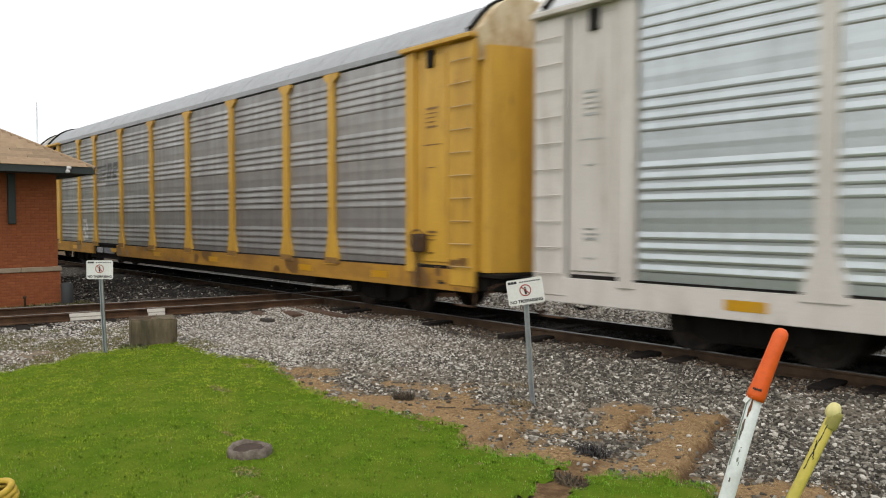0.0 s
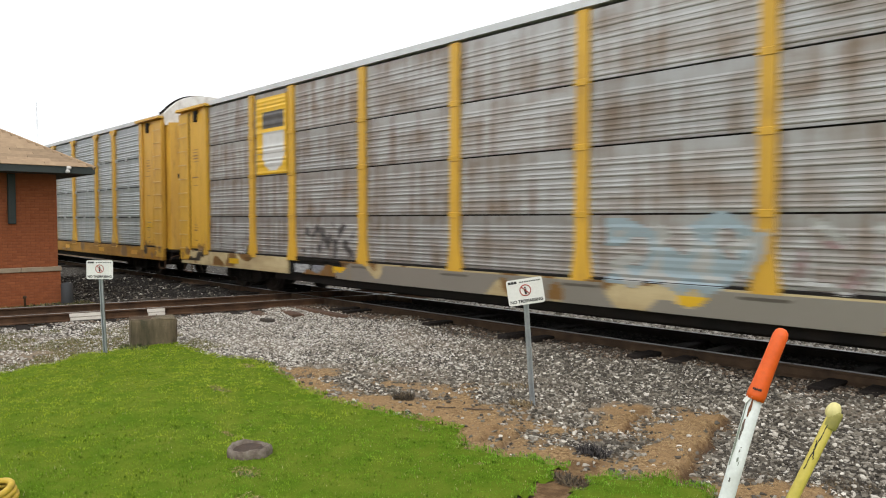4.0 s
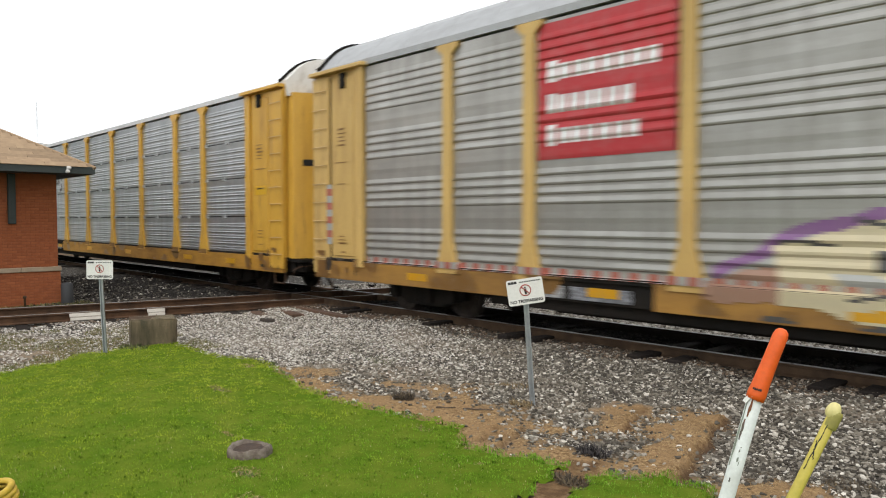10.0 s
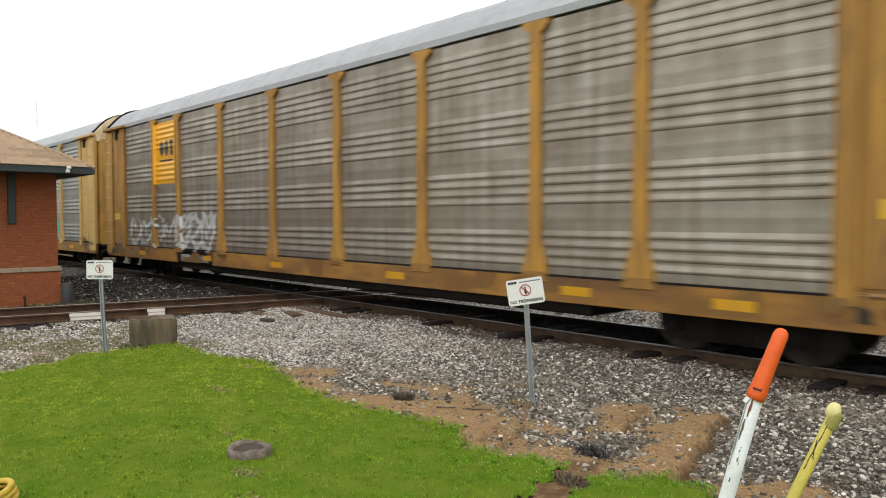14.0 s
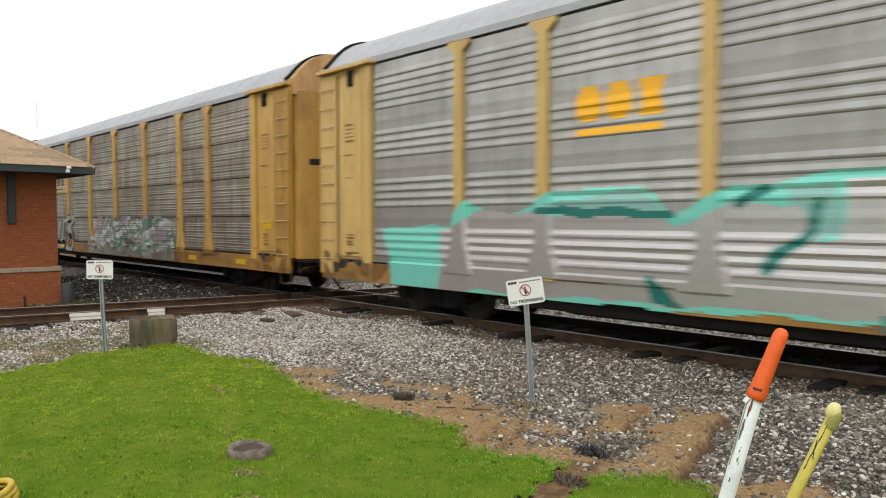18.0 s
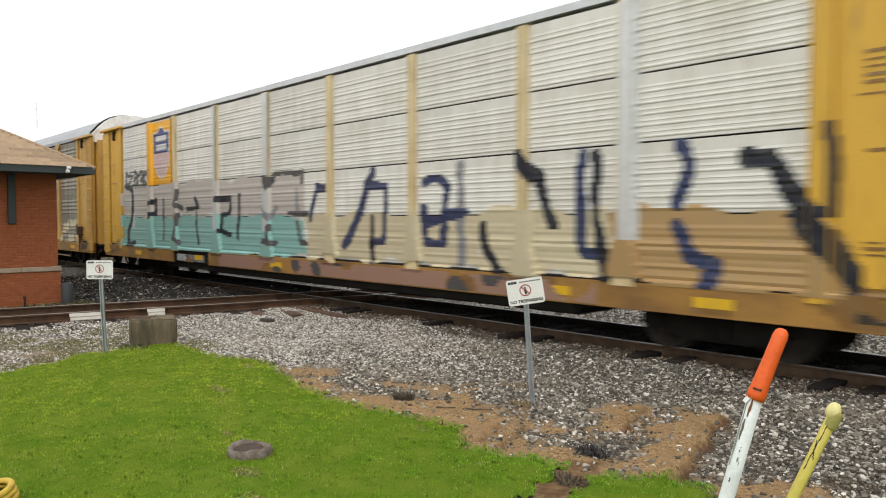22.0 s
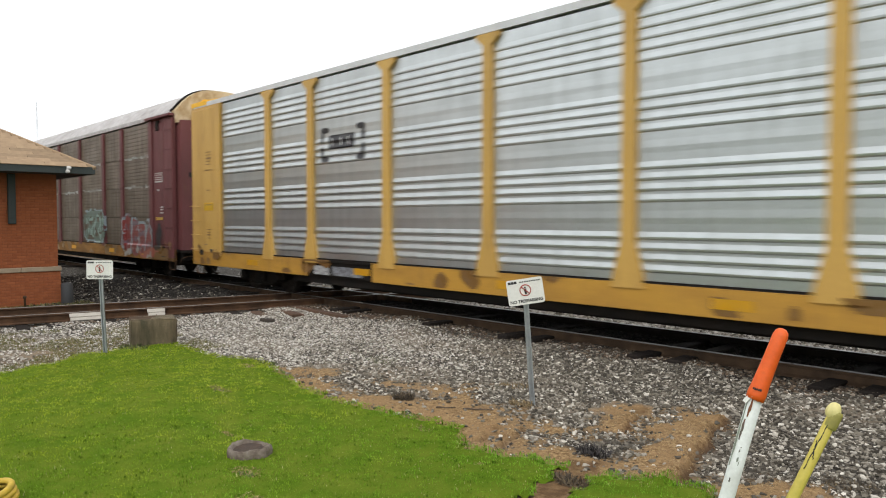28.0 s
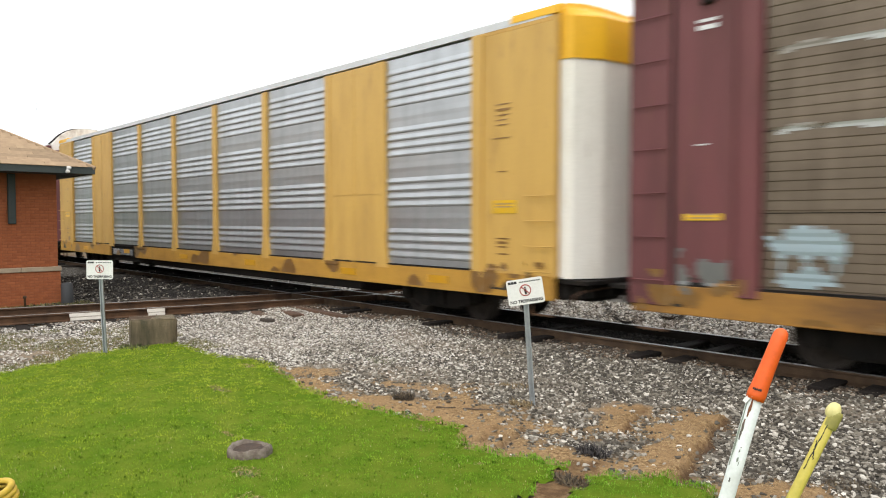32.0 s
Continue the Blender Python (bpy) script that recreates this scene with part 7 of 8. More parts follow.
GREY_STOPS = [(0.0, (0.050, 0.043, 0.034)), (0.3, (0.118, 0.102, 0.079)), (0.6, (0.245, 0.220, 0.177)), (0.85, (0.43, 0.393, 0.33)), (1.0, (0.85, 0.80, 0.71))]
# near-black: oil plus the train's shade, put into the stone colours
OILY_SHADE_STOPS = [(0.0, (0.008, 0.0075, 0.007)), (0.6, (0.018, 0.016, 0.015)), (1.0, (0.055, 0.05, 0.045))]
PALE_STOPS = [(0.0, (0.09, 0.074, 0.06)), (0.25, (0.28, 0.245, 0.20)), (0.55, (0.52, 0.475, 0.41)), (0.85, (0.74, 0.70, 0.63)), (1.0, (0.92, 0.89, 0.84))]
RUSTY_STOPS = [(0.0, (0.030, 0.022, 0.016)), (0.4, (0.085, 0.058, 0.038)), (0.75, (0.17, 0.115, 0.072)), (1.0, (0.40, 0.33, 0.26))]
stones("ballast_stones", "loose dark and grey crushed ballast stones", GREY_STOPS,
       strew(62000, -12.5, -0.2, 4.9, 9.62, 0.008, 0.029, lambda x, y: near_keep(x, y) * (1 - pale_share(x, y)) * (1 - rusty_share(x, y))),
       strew(2500, -30.0, -17.2, 2.5, 9.6, 0.018, 0.045, lambda x, y: 0.8 * (from_crossing(x, y) > 1.0)))
stones("oily_ballast", "ballast stones darkened for grease and shade round the rails", OILY_SHADE_STOPS, strew(6000, -15.3, 0.5, 9.92, 11.3, 0.014, 0.03, everywhere), strew(7000, -30.0, -17.2, 4.5, 9.6, 0.018, 0.045, lambda x, y: 0.9 * (from_crossing(x, y) > 1.0)))
stones("rusty_ballast", "rust-stained ballast stones along the rails", RUSTY_STOPS,
       strew(9000, -15.3, 0.5, 8.7, 9.76, 0.010, 0.032, rusty_share),
       strew(2500, -18.5, -14.0, 1.0, 9.4, 0.014, 0.034, lambda x, y: 0.9 * (from_crossing(x, y) < 1.3)))
stones("pale_ballast", "loose whitish crushed limestone ballast", PALE_STOPS,
       strew(52000, -15.3, -6.0, 4.6, 9.45, 0.007, 0.024, lambda x, y: near_keep(x, y) * pale_share(x, y) * (1 - rusty_share(x, y))),
       strew(11000, -16.2, -11.4, 1.0, 5.0, 0.010, 0.026, lambda x, y: near_keep(x, y) * (from_crossing(x, y) > 0.95)),
       strew(20000, -20.0, 3.0, 11.6, 16.0, 0.02, 0.042, everywhere),
       strew(1400, -34.0, -17.0, 2.0, 16.0, 0.018, 0.035, lambda x, y: np.full_like(x, 0.5)))

# matted dead grass on the soil
STRAW = island_mix("dry_grass", [(0.0, (0.15, 0.085, 0.036)), (0.35, (0.32, 0.20, 0.088)), (0.8, (0.48, 0.325, 0.155)), (1.0, (0.60, 0.46, 0.25))], 0.85, 30, 0.1, 0.2)
tagged(add("dry_grass", scatter(blade_v, blade_f, np.concatenate([
    sow(rng, 80000, -9.6, -2.2, 4.7, 7.6, lambda x, y: (soil(x, y) > 0.5) * (~on_lawn(x, y)) * (1 - 0.8 * cut(x, y)) * np.clip(0.45 + 0.7 * clods(x, y) + 4 * ridge(x, y), 0, 1), lambda x, y, r: 0.010 + 0.024 * r, 0.0, (-1.6, -0.9)),
    sow(rng, 5000, -15.5, -11.8, 1.5, 5.2, lambda x, y: (soil(x, y) > 0.3) * (~on_lawn(x, y)), lambda x, y, r: 0.012 + 0.02 * r, 0.0, (-1.55, -0.9)),
    sow(rng, 90000, -10.2, -4.0, 2.4, 5.4, lambda x, y: worn(x, y) * on_lawn(x, y), lambda x, y, r: 0.012 + 0.018 * r, -0.02, (-1.55, -0.7))]), STRAW)),
    "flattened straw-coloured dead grass on bare soil", "grass", kind="stuff")

# sparse growth on the trampled gravel, and at the depot's foot
MOSSY = island_mix("thin_growth", [(0.0, (0.085, 0.105, 0.020)), (0.45, (0.16, 0.16, 0.045)), (0.75, (0.25, 0.20, 0.075)), (1.0, (0.36, 0.29, 0.14))], 0.85, 30, 0.1, 0.1)
tagged(add("thin_growth", scatter(blade_v, blade_f, np.concatenate([
    sow(rng, 60000, -15.6, -11.4, 1.2, 5.6, lambda x, y: (~on_lawn(x, y)) * (from_crossing(x, y) > 1.8) * (fold(x, y, 2.1, 2.6, 0.7) + 0.6 * fold(x, y, 6.3, 5.2, 1.3) > -0.25), lambda x, y, r: 0.016 + 0.030 * r, 0.0, (-1.3, 0.1)),
    sow(rng, 5000, -20.25, -18.6, 2.5, 6.0, lambda x, y: np.clip((-18.9 - x) / 1.0, 0, 1), lambda x, y, r: 0.03 + 0.05 * r, 0.0, (-1.2, 0.2))]), MOSSY)),
    "thin olive weeds growing through the gravel", "weeds", kind="stuff")

# weeds and sticks at the lawn's edge
WEED = island_mix("dead_weed", [(0.0, (0.035, 0.026, 0.018)), (0.6, (0.10, 0.07, 0.04)), (1.0, (0.20, 0.15, 0.08))], 0.9, 30, 0.1, 0.2)
CHARRED = island_mix("blackened_weed", [(0.0, (0.014, 0.012, 0.013)), (0.7, (0.045, 0.040, 0.042)), (1.0, (0.16, 0.14, 0.12))], 0.9, 30, 0.1, 0.2)
DUN_WEED = island_mix("dun_weed", [(0.0, (0.12, 0.08, 0.04)), (0.6, (0.27, 0.19, 0.09)), (1.0, (0.42, 0.32, 0.17))], 0.9, 30, 0.1, 0.2)
GREEN_WEED = island_mix("green_weed", [(0.0, (0.05, 0.09, 0.015)), (0.6, (0.11, 0.15, 0.03)), (1.0, (0.20, 0.20, 0.07))], 0.8, 30, 0.1, 0.2)
plants = np.random.default_rng(23)
for x, y, r, h, mat, label in ((-6.72, 5.50, 0.15, 0.08, WEED, "dry dark weed tuft in the gravel"), (-4.01, 5.54, 0.17, 0.085, CHARRED, "dark flattened weed clump on the soil"),
                               (-3.64, 4.72, 0.16, 0.07, WEED, "dark uprooted weed clump at the lawn's edge"), (-8.75, 6.75, 0.30, 0.035, GREEN_WEED, "low green weed patch in the gravel"),
                               (-12.25, 3.55, 0.25, 0.05, GREEN_WEED, "green weeds round the sign post"), (-12.35, 4.35, 0.30, 0.10, GREEN_WEED, "green weeds beside the concrete block"),
                               (-9.75, 5.35, 0.20, 0.06, GREEN_WEED, "taller green tuft at the lawn's edge"), (-5.58, 6.30, 0.16, 0.07, DUN_WEED, "dry grass round the sign post"), (-6.3, 7.0, 0.24, 0.05, DUN_WEED, "dry weed tuft in the gravel"),
                               (-2.10, 6.30, 0.22, 0.04, WEED, "dark weeds and litter in the gravel")):
    n = 420
    a, d = plants.uniform(0, 6.28, n), r * np.sqrt(plants.uniform(0, 1, n))
    px, py = x + d * np.cos(a), y + d * np.sin(a) * 0.7
    pr = np.stack([px, py, ground_height(px, py) + 0.003, plants.uniform(0, 6.28, n), plants.uniform(-1.5, 0.0, n), h * plants.uniform(0.3, 1.0, n), np.ones(n), np.zeros(n)], 1)
    tagged(add("weed_tuft", scatter(blade_v, blade_f, pr, mat)), label, "weed", "weeds in the gravel")
STICK = surface("weathered_stick", (0.07, 0.05, 0.035), (0.14, 0.10, 0.07), 0.9, 0, 9)
for x, y, l, turn in ((-5.72, 5.75, 0.34, 38), (-5.98, 5.50, 0.22, 42), (-7.6, 5.45, 0.2, 10)):
    bm = bmesh.new()
    for k in range(4):
        rod(bm, ((k / 4 - 0.5) * l, 0.015 * math.sin(k * 2.1), 0.01), (((k + 1) / 4 - 0.5) * l, 0.015 * math.sin((k + 1) * 2.1), 0.01), 0.009 - 0.001 * k, n=6)
    tagged(add("stick", solid(bm, STICK, "stick", True), None, pose(x, y, ground_height(x, y) + 0.008, 0, 0, turn)), "thin dark fallen stick on the soil", "stick", "sticks on the soil")
SPLIT = surface("broken_tie_wood", (0.035, 0.028, 0.024), (0.09, 0.07, 0.05), 0.9, 0, 6)
for x, y, l, turn in ((-18.6, 6.9, 0.7, 20), (-18.9, 7.6, 0.45, 60), (-19.3, 6.2, 0.6, 10), (-18.2, 8.4, 0.6, 110), (-13.6, 7.5, 0.3, 40), (-19.0, 7.1, 0.9, 75), (-18.3, 7.9, 0.7, 30), (-14.3, 5.2, 0.2, 50)):
    bm = bmesh.new()
    box(bm, -l / 2, l / 2, -0.05, 0.05, -0.03, 0.05, 0.015)
    tagged(add("tie_fragment", solid(bm, SPLIT, "tie_fragment"), None, pose(x, y, ground_height(x, y) + 0.03, 6, 4, turn)), "broken piece of dark tie wood on the ballast", "wood scrap", "scraps of tie wood")

# ---- tracks ----
RAIL_SIDE = matt(surface("rusty_rail_steel", (0.105, 0.066, 0.040), (0.052, 0.035, 0.024), 0.85, 0.0, 3, (1, 1, 1), 0.35, 0.7, 60, 0.3), 0.2)
RAIL_RUST = matt(surface("orange_rusted_rail", (0.105, 0.056, 0.030), (0.042, 0.027, 0.019), 0.85, 0.0, 3, (1, 1, 1), 0.35, 0.7, 60, 0.3), 0.2)
# far rail: oil, with the shade under the train put into its colour
RAIL_OILY_SHADED = matt(surface("oily_shaded_rail", (0.030, 0.024, 0.019), (0.014, 0.012, 0.011), 0.85, 0.0, 3, (1, 1, 1), 0.35, 0.7, 60, 0.3), 0.15)
RAIL_HEAD = surface("polished_rail_head", (0.27, 0.26, 0.255), (0.20, 0.19, 0.18), 0.34, 1.0, 2, (1, 1, 1), 0.4, 0.7, 60, 0.05)
RAIL_DULL = surface("dull_rail_head", (0.30, 0.27, 0.25), (0.22, 0.18, 0.15), 0.38, 0.85, 2, (1, 1, 1), 0.4, 0.7, 60, 0.05)
TIE_WOOD = matt(surface("creosoted_tie_wood", (0.016, 0.013, 0.012), (0.040, 0.032, 0.026), 0.9, 0, 3, (0.6, 6, 3), 0.35, 0.7, 50, 0.6, 0.008, 0.3), 0.15)
TIMBER = surface("brown_crossing_timber", (0.12, 0.062, 0.032), (0.045, 0.028, 0.020), 0.85, 0, 3, (6, 0.7, 3), 0.35, 0.7, 50, 0.6, 0.008, 0.25)
RAIL_OUT = [(-0.070, -0.172), (0.070, -0.172), (0.070, -0.160), (0.012, -0.135), (0.010, -0.045), (0.036, -0.035), (0.036, -0.006), (-0.036, -0.006), (-0.036, -0.035), (-0.010, -0.045), (-0.012, -0.135), (-0.070, -0.160)]
HEAD_OUT = [(-0.036, -0.006), (0.036, -0.006), (0.033, 0.0), (-0.033, 0.0)]


def rail(name, a0, a1, at, axis, head, label, side, m=None):
    bm = bmesh.new()
    extrude(bm, [(at + p, q) for p, q in RAIL_OUT], a0, a1, axis)
    ob = tagged(add(name, solid(bm, side, "rail"), None, m), label, "rail", kind="structure")
    bm = bmesh.new()
    extrude(bm, [(at + p, q + 0.0004) for p, q in HEAD_OUT], a0, a1, axis)
    add("rail_head", solid(bm, head, "rail_head"), ob, None, "worn running surface")
    return ob


GAUGE = 0.7535
CROSSING = Matrix.Translation((CROSS_X, TRACK_Y, 0)) @ Matrix.Rotation(CROSS_TURN, 4, "Z")
for s in (-1, 1):
    rail("rail", -900, 900, TRACK_Y + s * GAUGE, "x", RAIL_HEAD, "rusty steel rail with polished head under the train" if s < 0 else "greasy steel rail, blackened for shade, with polished head", RAIL_SIDE if s < 0 else RAIL_OILY_SHADED)
    rail("rail", -70, 390, s * GAUGE, "y", RAIL_DULL, "rusty steel rail of the crossing track", RAIL_RUST, CROSSING)
for s in (-1, 1):
    bm = bmesh.new()
    extrude(bm, [(TRACK_Y + s * 0.66 - 0.03, -0.16), (TRACK_Y + s * 0.66 + 0.03, -0.16), (TRACK_Y + s * 0.66 + 0.03, -0.01), (TRACK_Y + s * 0.66 - 0.03, -0.01)], CROSS_X - 2.2, CROSS_X + 2.2)
    tagged(add("guard_rail", solid(bm, RAIL_SIDE, "guard_rail")), "short rusty guard rail of the track crossing", "rail", kind="structure")

ties = tagged(new("track_bed"), "row of dark creosoted wooden ties", "railway track", kind="structure")
rng_t = random.Random(4)


def tie_mesh(length, wood):
    bm = bmesh.new()
    box(bm, -0.115, 0.115, -length / 2, length / 2, -0.20, -0.005, 0.012)
    return solid(bm, wood, "tie")


TIE = [tie_mesh(2.66, TIE_WOOD), tie_mesh(2.84, TIE_WOOD)]
for i in range(150):
    x = -58.0 + i * 0.515
    if abs(x - CROSS_X) < 1.2:
        continue
    k = rng_t.randrange(2)
    # every few ties stand clear of the ballast
    proud = 0.075 if i % 5 in (1, 2) else 0.0
    add("tie", TIE[k], ties, pose(x + rng_t.uniform(-0.03, 0.03), TRACK_Y + rng_t.uniform(-0.07, 0.07), -0.172 + proud + rng_t.uniform(-0.012, 0.004), rng_t.uniform(-0.6, 0.6), 0, rng_t.uniform(-2, 2)))
ties2 = tagged(new("crossing_track_bed"), "weathered wooden ties of the crossing track", "railway track", kind="structure")
ties2.matrix_basis = CROSSING
for i in range(44):
    y = -20.0 + i * 0.52
    if abs(y) < 1.4:
        continue
    add("tie", TIE[rng_t.randrange(2)], ties2, pose(rng_t.uniform(-0.08, 0.08), y, -0.178, 0, 0, 90 + rng_t.uniform(-2, 2)))
# heavy timbers and plates of the diamond
for i, (x, y, l, turn) in enumerate(((-14.0, 9.02, 2.4, 86), (-13.6, 9.36, 3.2, 89), (-14.5, 8.52, 1.3, 80), (-14.75, 7.95, 0.8, 72), (-15.8, 9.05, 2.6, 90), (-15.7, 12.1, 3.0, 90))):
    bm = bmesh.new()
    box(bm, -0.14, 0.14, -l / 2, l / 2, -0.22, 0.0, 0.015)
    tagged(add("crossing_timber", solid(bm, TIMBER, "timber"), None, pose(x, y, -0.150 - 0.010 * i, 0, 2, turn)), "split brown timber at the track crossing", "timber", "timbers of the crossing")
BOARD = surface("bleached_board", (0.56, 0.52, 0.46), (0.40, 0.36, 0.31), 0.85, 0, 3, (5, 1, 1), 0.35, 0.7, 60, 0.4)
for y, l in ((-5.83, 0.66), (-4.50, 0.36)):
    board = tagged(new("board"), "bleached wooden board leaning on the rail", "board", "boards beside the rail")
    board.matrix_basis = CROSSING @ pose(GAUGE + 0.105, y, -0.095, 0, 58, 0)
    for k, w in ((0, 0.085), (1, 0.07)):
        bm = bmesh.new()
        box(bm, -0.088 + 0.092 * k, -0.088 + 0.092 * k + w, -l / 2 + 0.012 * k, l / 2 - 0.006 * k, -0.012 - 0.004 * k, 0.014, 0.006)
        add("slat", solid(bm, BOARD, "slat"), board)

# ---- concrete block ----
CONCRETE = surface("stained_old_concrete", (0.19, 0.145, 0.088), (0.060, 0.055, 0.030), 0.92, 0, 5, (1.5, 1.5, 0.35), 0.35, 0.68, 40, 0.8, 0.02)
bm = bmesh.new()
box(bm, -0.28, 0.28, -0.365, 0.365, -0.10, 0.47, 0.02)
bmesh.ops.subdivide_edges(bm, edges=bm.edges[:], cuts=3, use_grid_fill=True)
r = random.Random(2)
for v in bm.verts:
    v.co += Vector((r.uniform(-1, 1), r.uniform(-1, 1), r.uniform(-1, 1))) * 0.010
block = tagged(add("concrete_block", solid(bm, CONCRETE, "block", True), None, pose(-12.67, 4.80, GROUND_Z - 0.02, 0, 0, -16)), "mossy stained concrete foundation block", "concrete block")
bm = bmesh.new()
box(bm, -0.24, 0.2, -0.36, 0.05, 0.455, 0.475, 0.005)
add("rust_plate", solid(bm, RAIL_SIDE, "rust_plate"), block, None, "rusty iron plate on top")

# ---- tree stump ----
BARK = surface("grey_stump_bark", (0.10, 0.072, 0.052), (0.31, 0.27, 0.225), 0.9, 0, 9, (1, 1, 1), 0.35, 0.7, 50, 0.8, 0.01)
STUMP_TOP = surface("rotten_stump_wood", (0.045, 0.030, 0.022), (0.10, 0.066, 0.045), 0.9, 0, 9, (1, 1, 1), 0.35, 0.7, 50, 0.6, 0.01)
bm = bmesh.new()
rings = []
rs = random.Random(9)
rag = [rs.uniform(-1, 1) for _ in range(40)]
for rad, z, rough in ((0.200, -0.04, 0.2), (0.204, 0.040, 0.8), (0.194, 0.078, 1.4), (0.166, 0.080, 1.4), (0.148, 0.040, 0.6), (0.10, 0.018, 0.3)):
    ring = []
    for i, a in enumerate(np.linspace(0, 2 * math.pi, 40, endpoint=False)):
        r = rad * (1 + 0.06 * math.sin(3 * a) + 0.04 * math.sin(7 * a + 1) + 0.03 * rough * rag[i])
        ring.append(bm.verts.new((r * math.cos(a), 0.92 * r * math.sin(a), z + 0.005 * rough * rag[(i * 7) % 40] + 0.006 * rough * math.sin(2 * a + 0.6))))
    rings.append(ring)
for p, q in zip(rings, rings[1:]):
    for i in range(40):
        bm.faces.new((p[i], p[(i + 1) % 40], q[(i + 1) % 40], q[i]))
stump = tagged(add("tree_stump", solid(bm, BARK, "stump", True), None, pose(-6.02, 3.13, GROUND_Z + 0.02)), "low hollow weathered tree stump cut off in the lawn", "tree stump")
bm = bmesh.new()
bmesh.ops.create_circle(bm, cap_ends=True, segments=24, radius=0.160, matrix=Matrix.Translation((0, 0, 0.052)))
add("cut_face", solid(bm, STUMP_TOP, "cut_face"), stump, None, "dark rotten hollow")

# ---- signs ----
GALV_POST = surface("galvanised_post", (0.42, 0.45, 0.46), (0.30, 0.32, 0.33), 0.4, 0.7, 6)
SIGN_WHITE = surface("white_sign_face", (0.80, 0.80, 0.76), (0.70, 0.69, 0.64), 0.5, 0, 5, (1, 1, 1), 0.45, 0.8, 60, 0.05)
INK = surface("black_sign_ink", (0.02, 0.02, 0.022), (0.035, 0.035, 0.035), 0.6)
RED_INK = surface("red_sign_ink", (0.40, 0.06, 0.05), (0.30, 0.05, 0.04), 0.6)


def words(text, size, mat, parent, m, name="lettering"):
    cu = bpy.data.curves.new(name, "FONT")
    cu.body, cu.size, cu.align_x, cu.align_y, cu.extrude = text, size, "CENTER", "CENTER", 0.0008
    cu.offset = 0.0016
    cu.materials.append(mat)
    ob = bpy.data.objects.new(name, cu)
    scene.collection.objects.link(ob)
    deps = bpy.context.evaluated_depsgraph_get()
    me = bpy.data.meshes.new_from_object(ob.evaluated_get(deps))
    bpy.data.objects.remove(ob)
    return add(name, me, parent, m)


def notice_sign(x, y, facing, lean, tall, m_roll):
    """U-channel post with a rounded white plate; the plate faces -y in its own space."""
    sign = tagged(new("notice_sign"), "small white no-trespassing notice on a galvanised post", "sign", "notices along the track")
    sign.matrix_basis = pose(x, y, GROUND_Z - 0.02, lean[0], lean[1], facing)
    bm = bmesh.new()
    extrude(bm, [(-0.030, 0.0), (-0.030, -0.028), (-0.016, -0.028), (-0.012, -0.006), (0.012, -0.006), (0.016, -0.028), (0.030, -0.028), (0.030, 0.0)], 0, 1, "x")
    for v in bm.verts:
        v.co = Vector((v.co.y, v.co.z, -0.1 + v.co.x * (tall + 0.05)))
    add("post", solid(bm, GALV_POST, "post"), sign)
    bm = bmesh.new()
    w, h, c = 0.208, 0.148, 0.028
    out = []
    for cx, cz, a0 in ((w - c, h - c, 0), (-w + c, h - c, 90), (-w + c, -h + c, 180), (w - c, -h + c, 270)):
        out += [(cx + c * math.cos(radians(a0 + d)), cz + c * math.sin(radians(a0 + d))) for d in (0, 30, 60, 90)]
    extrude(bm, out, -0.036, -0.030, "y")
    plate = add("plate", solid(bm, SIGN_WHITE, "plate"), sign, pose(0, 0, tall - 0.10, 0, m_roll, 0), "white plate with black lettering")
    up = pose(0, -0.0375, 0, 90, 0, 0)
    words("NO TRESPASSING", 0.048, INK, plate, up @ pose(0, -0.108, 0))
    bm = bmesh.new()
    for k in range(3):
        x0 = -0.186 + k * 0.034
        box(bm, x0, x0 + 0.030, -0.0385, -0.036, 0.100, 0.128)
    add("emblem", solid(bm, INK, "emblem"), plate, None, "black block emblem")
    bm = bmesh.new()
    for k in range(9):
        x0 = -0.055 + k * 0.027
        box(bm, x0, x0 + 0.019, -0.0385, -0.036, 0.106, 0.120)
    add("small_print", solid(bm, INK, "small_print"), plate, None, "tiny unreadable line")
    bm = bmesh.new()
    for k in range(24):
        a, b = 2 * math.pi * k / 24, 2 * math.pi * (k + 1) / 24
        rod(bm, (0.062 * math.cos(a), -0.038, 0.015 + 0.062 * math.sin(a)), (0.062 * math.cos(b), -0.038, 0.015 + 0.062 * math.sin(b)), 0.006, n=5)
    rod(bm, (-0.042, -0.038, 0.057), (0.042, -0.038, -0.027), 0.006, n=5)
    add("ban_ring", solid(bm, RED_INK, "ban_ring"), plate, None, "red prohibition ring")
    bm = bmesh.new()
    for za, zb, hw in ((0.038, 0.052, 0.010), (0.004, 0.034, 0.014), (-0.032, 0.002, 0.012)):
        box(bm, -hw, hw, -0.0375, -0.036, za, zb)
    add("pictogram", solid(bm, INK, "pictogram"), plate, None, "plain black pictogram bars")
    return sign


notice_sign(-5.50, 6.42, 47.6, (0, -3.9, 0), 1.44, -4.8)
notice_sign(-12.13, 3.85, 47.6, (0, -2.4, 0), 1.47, 2.6)

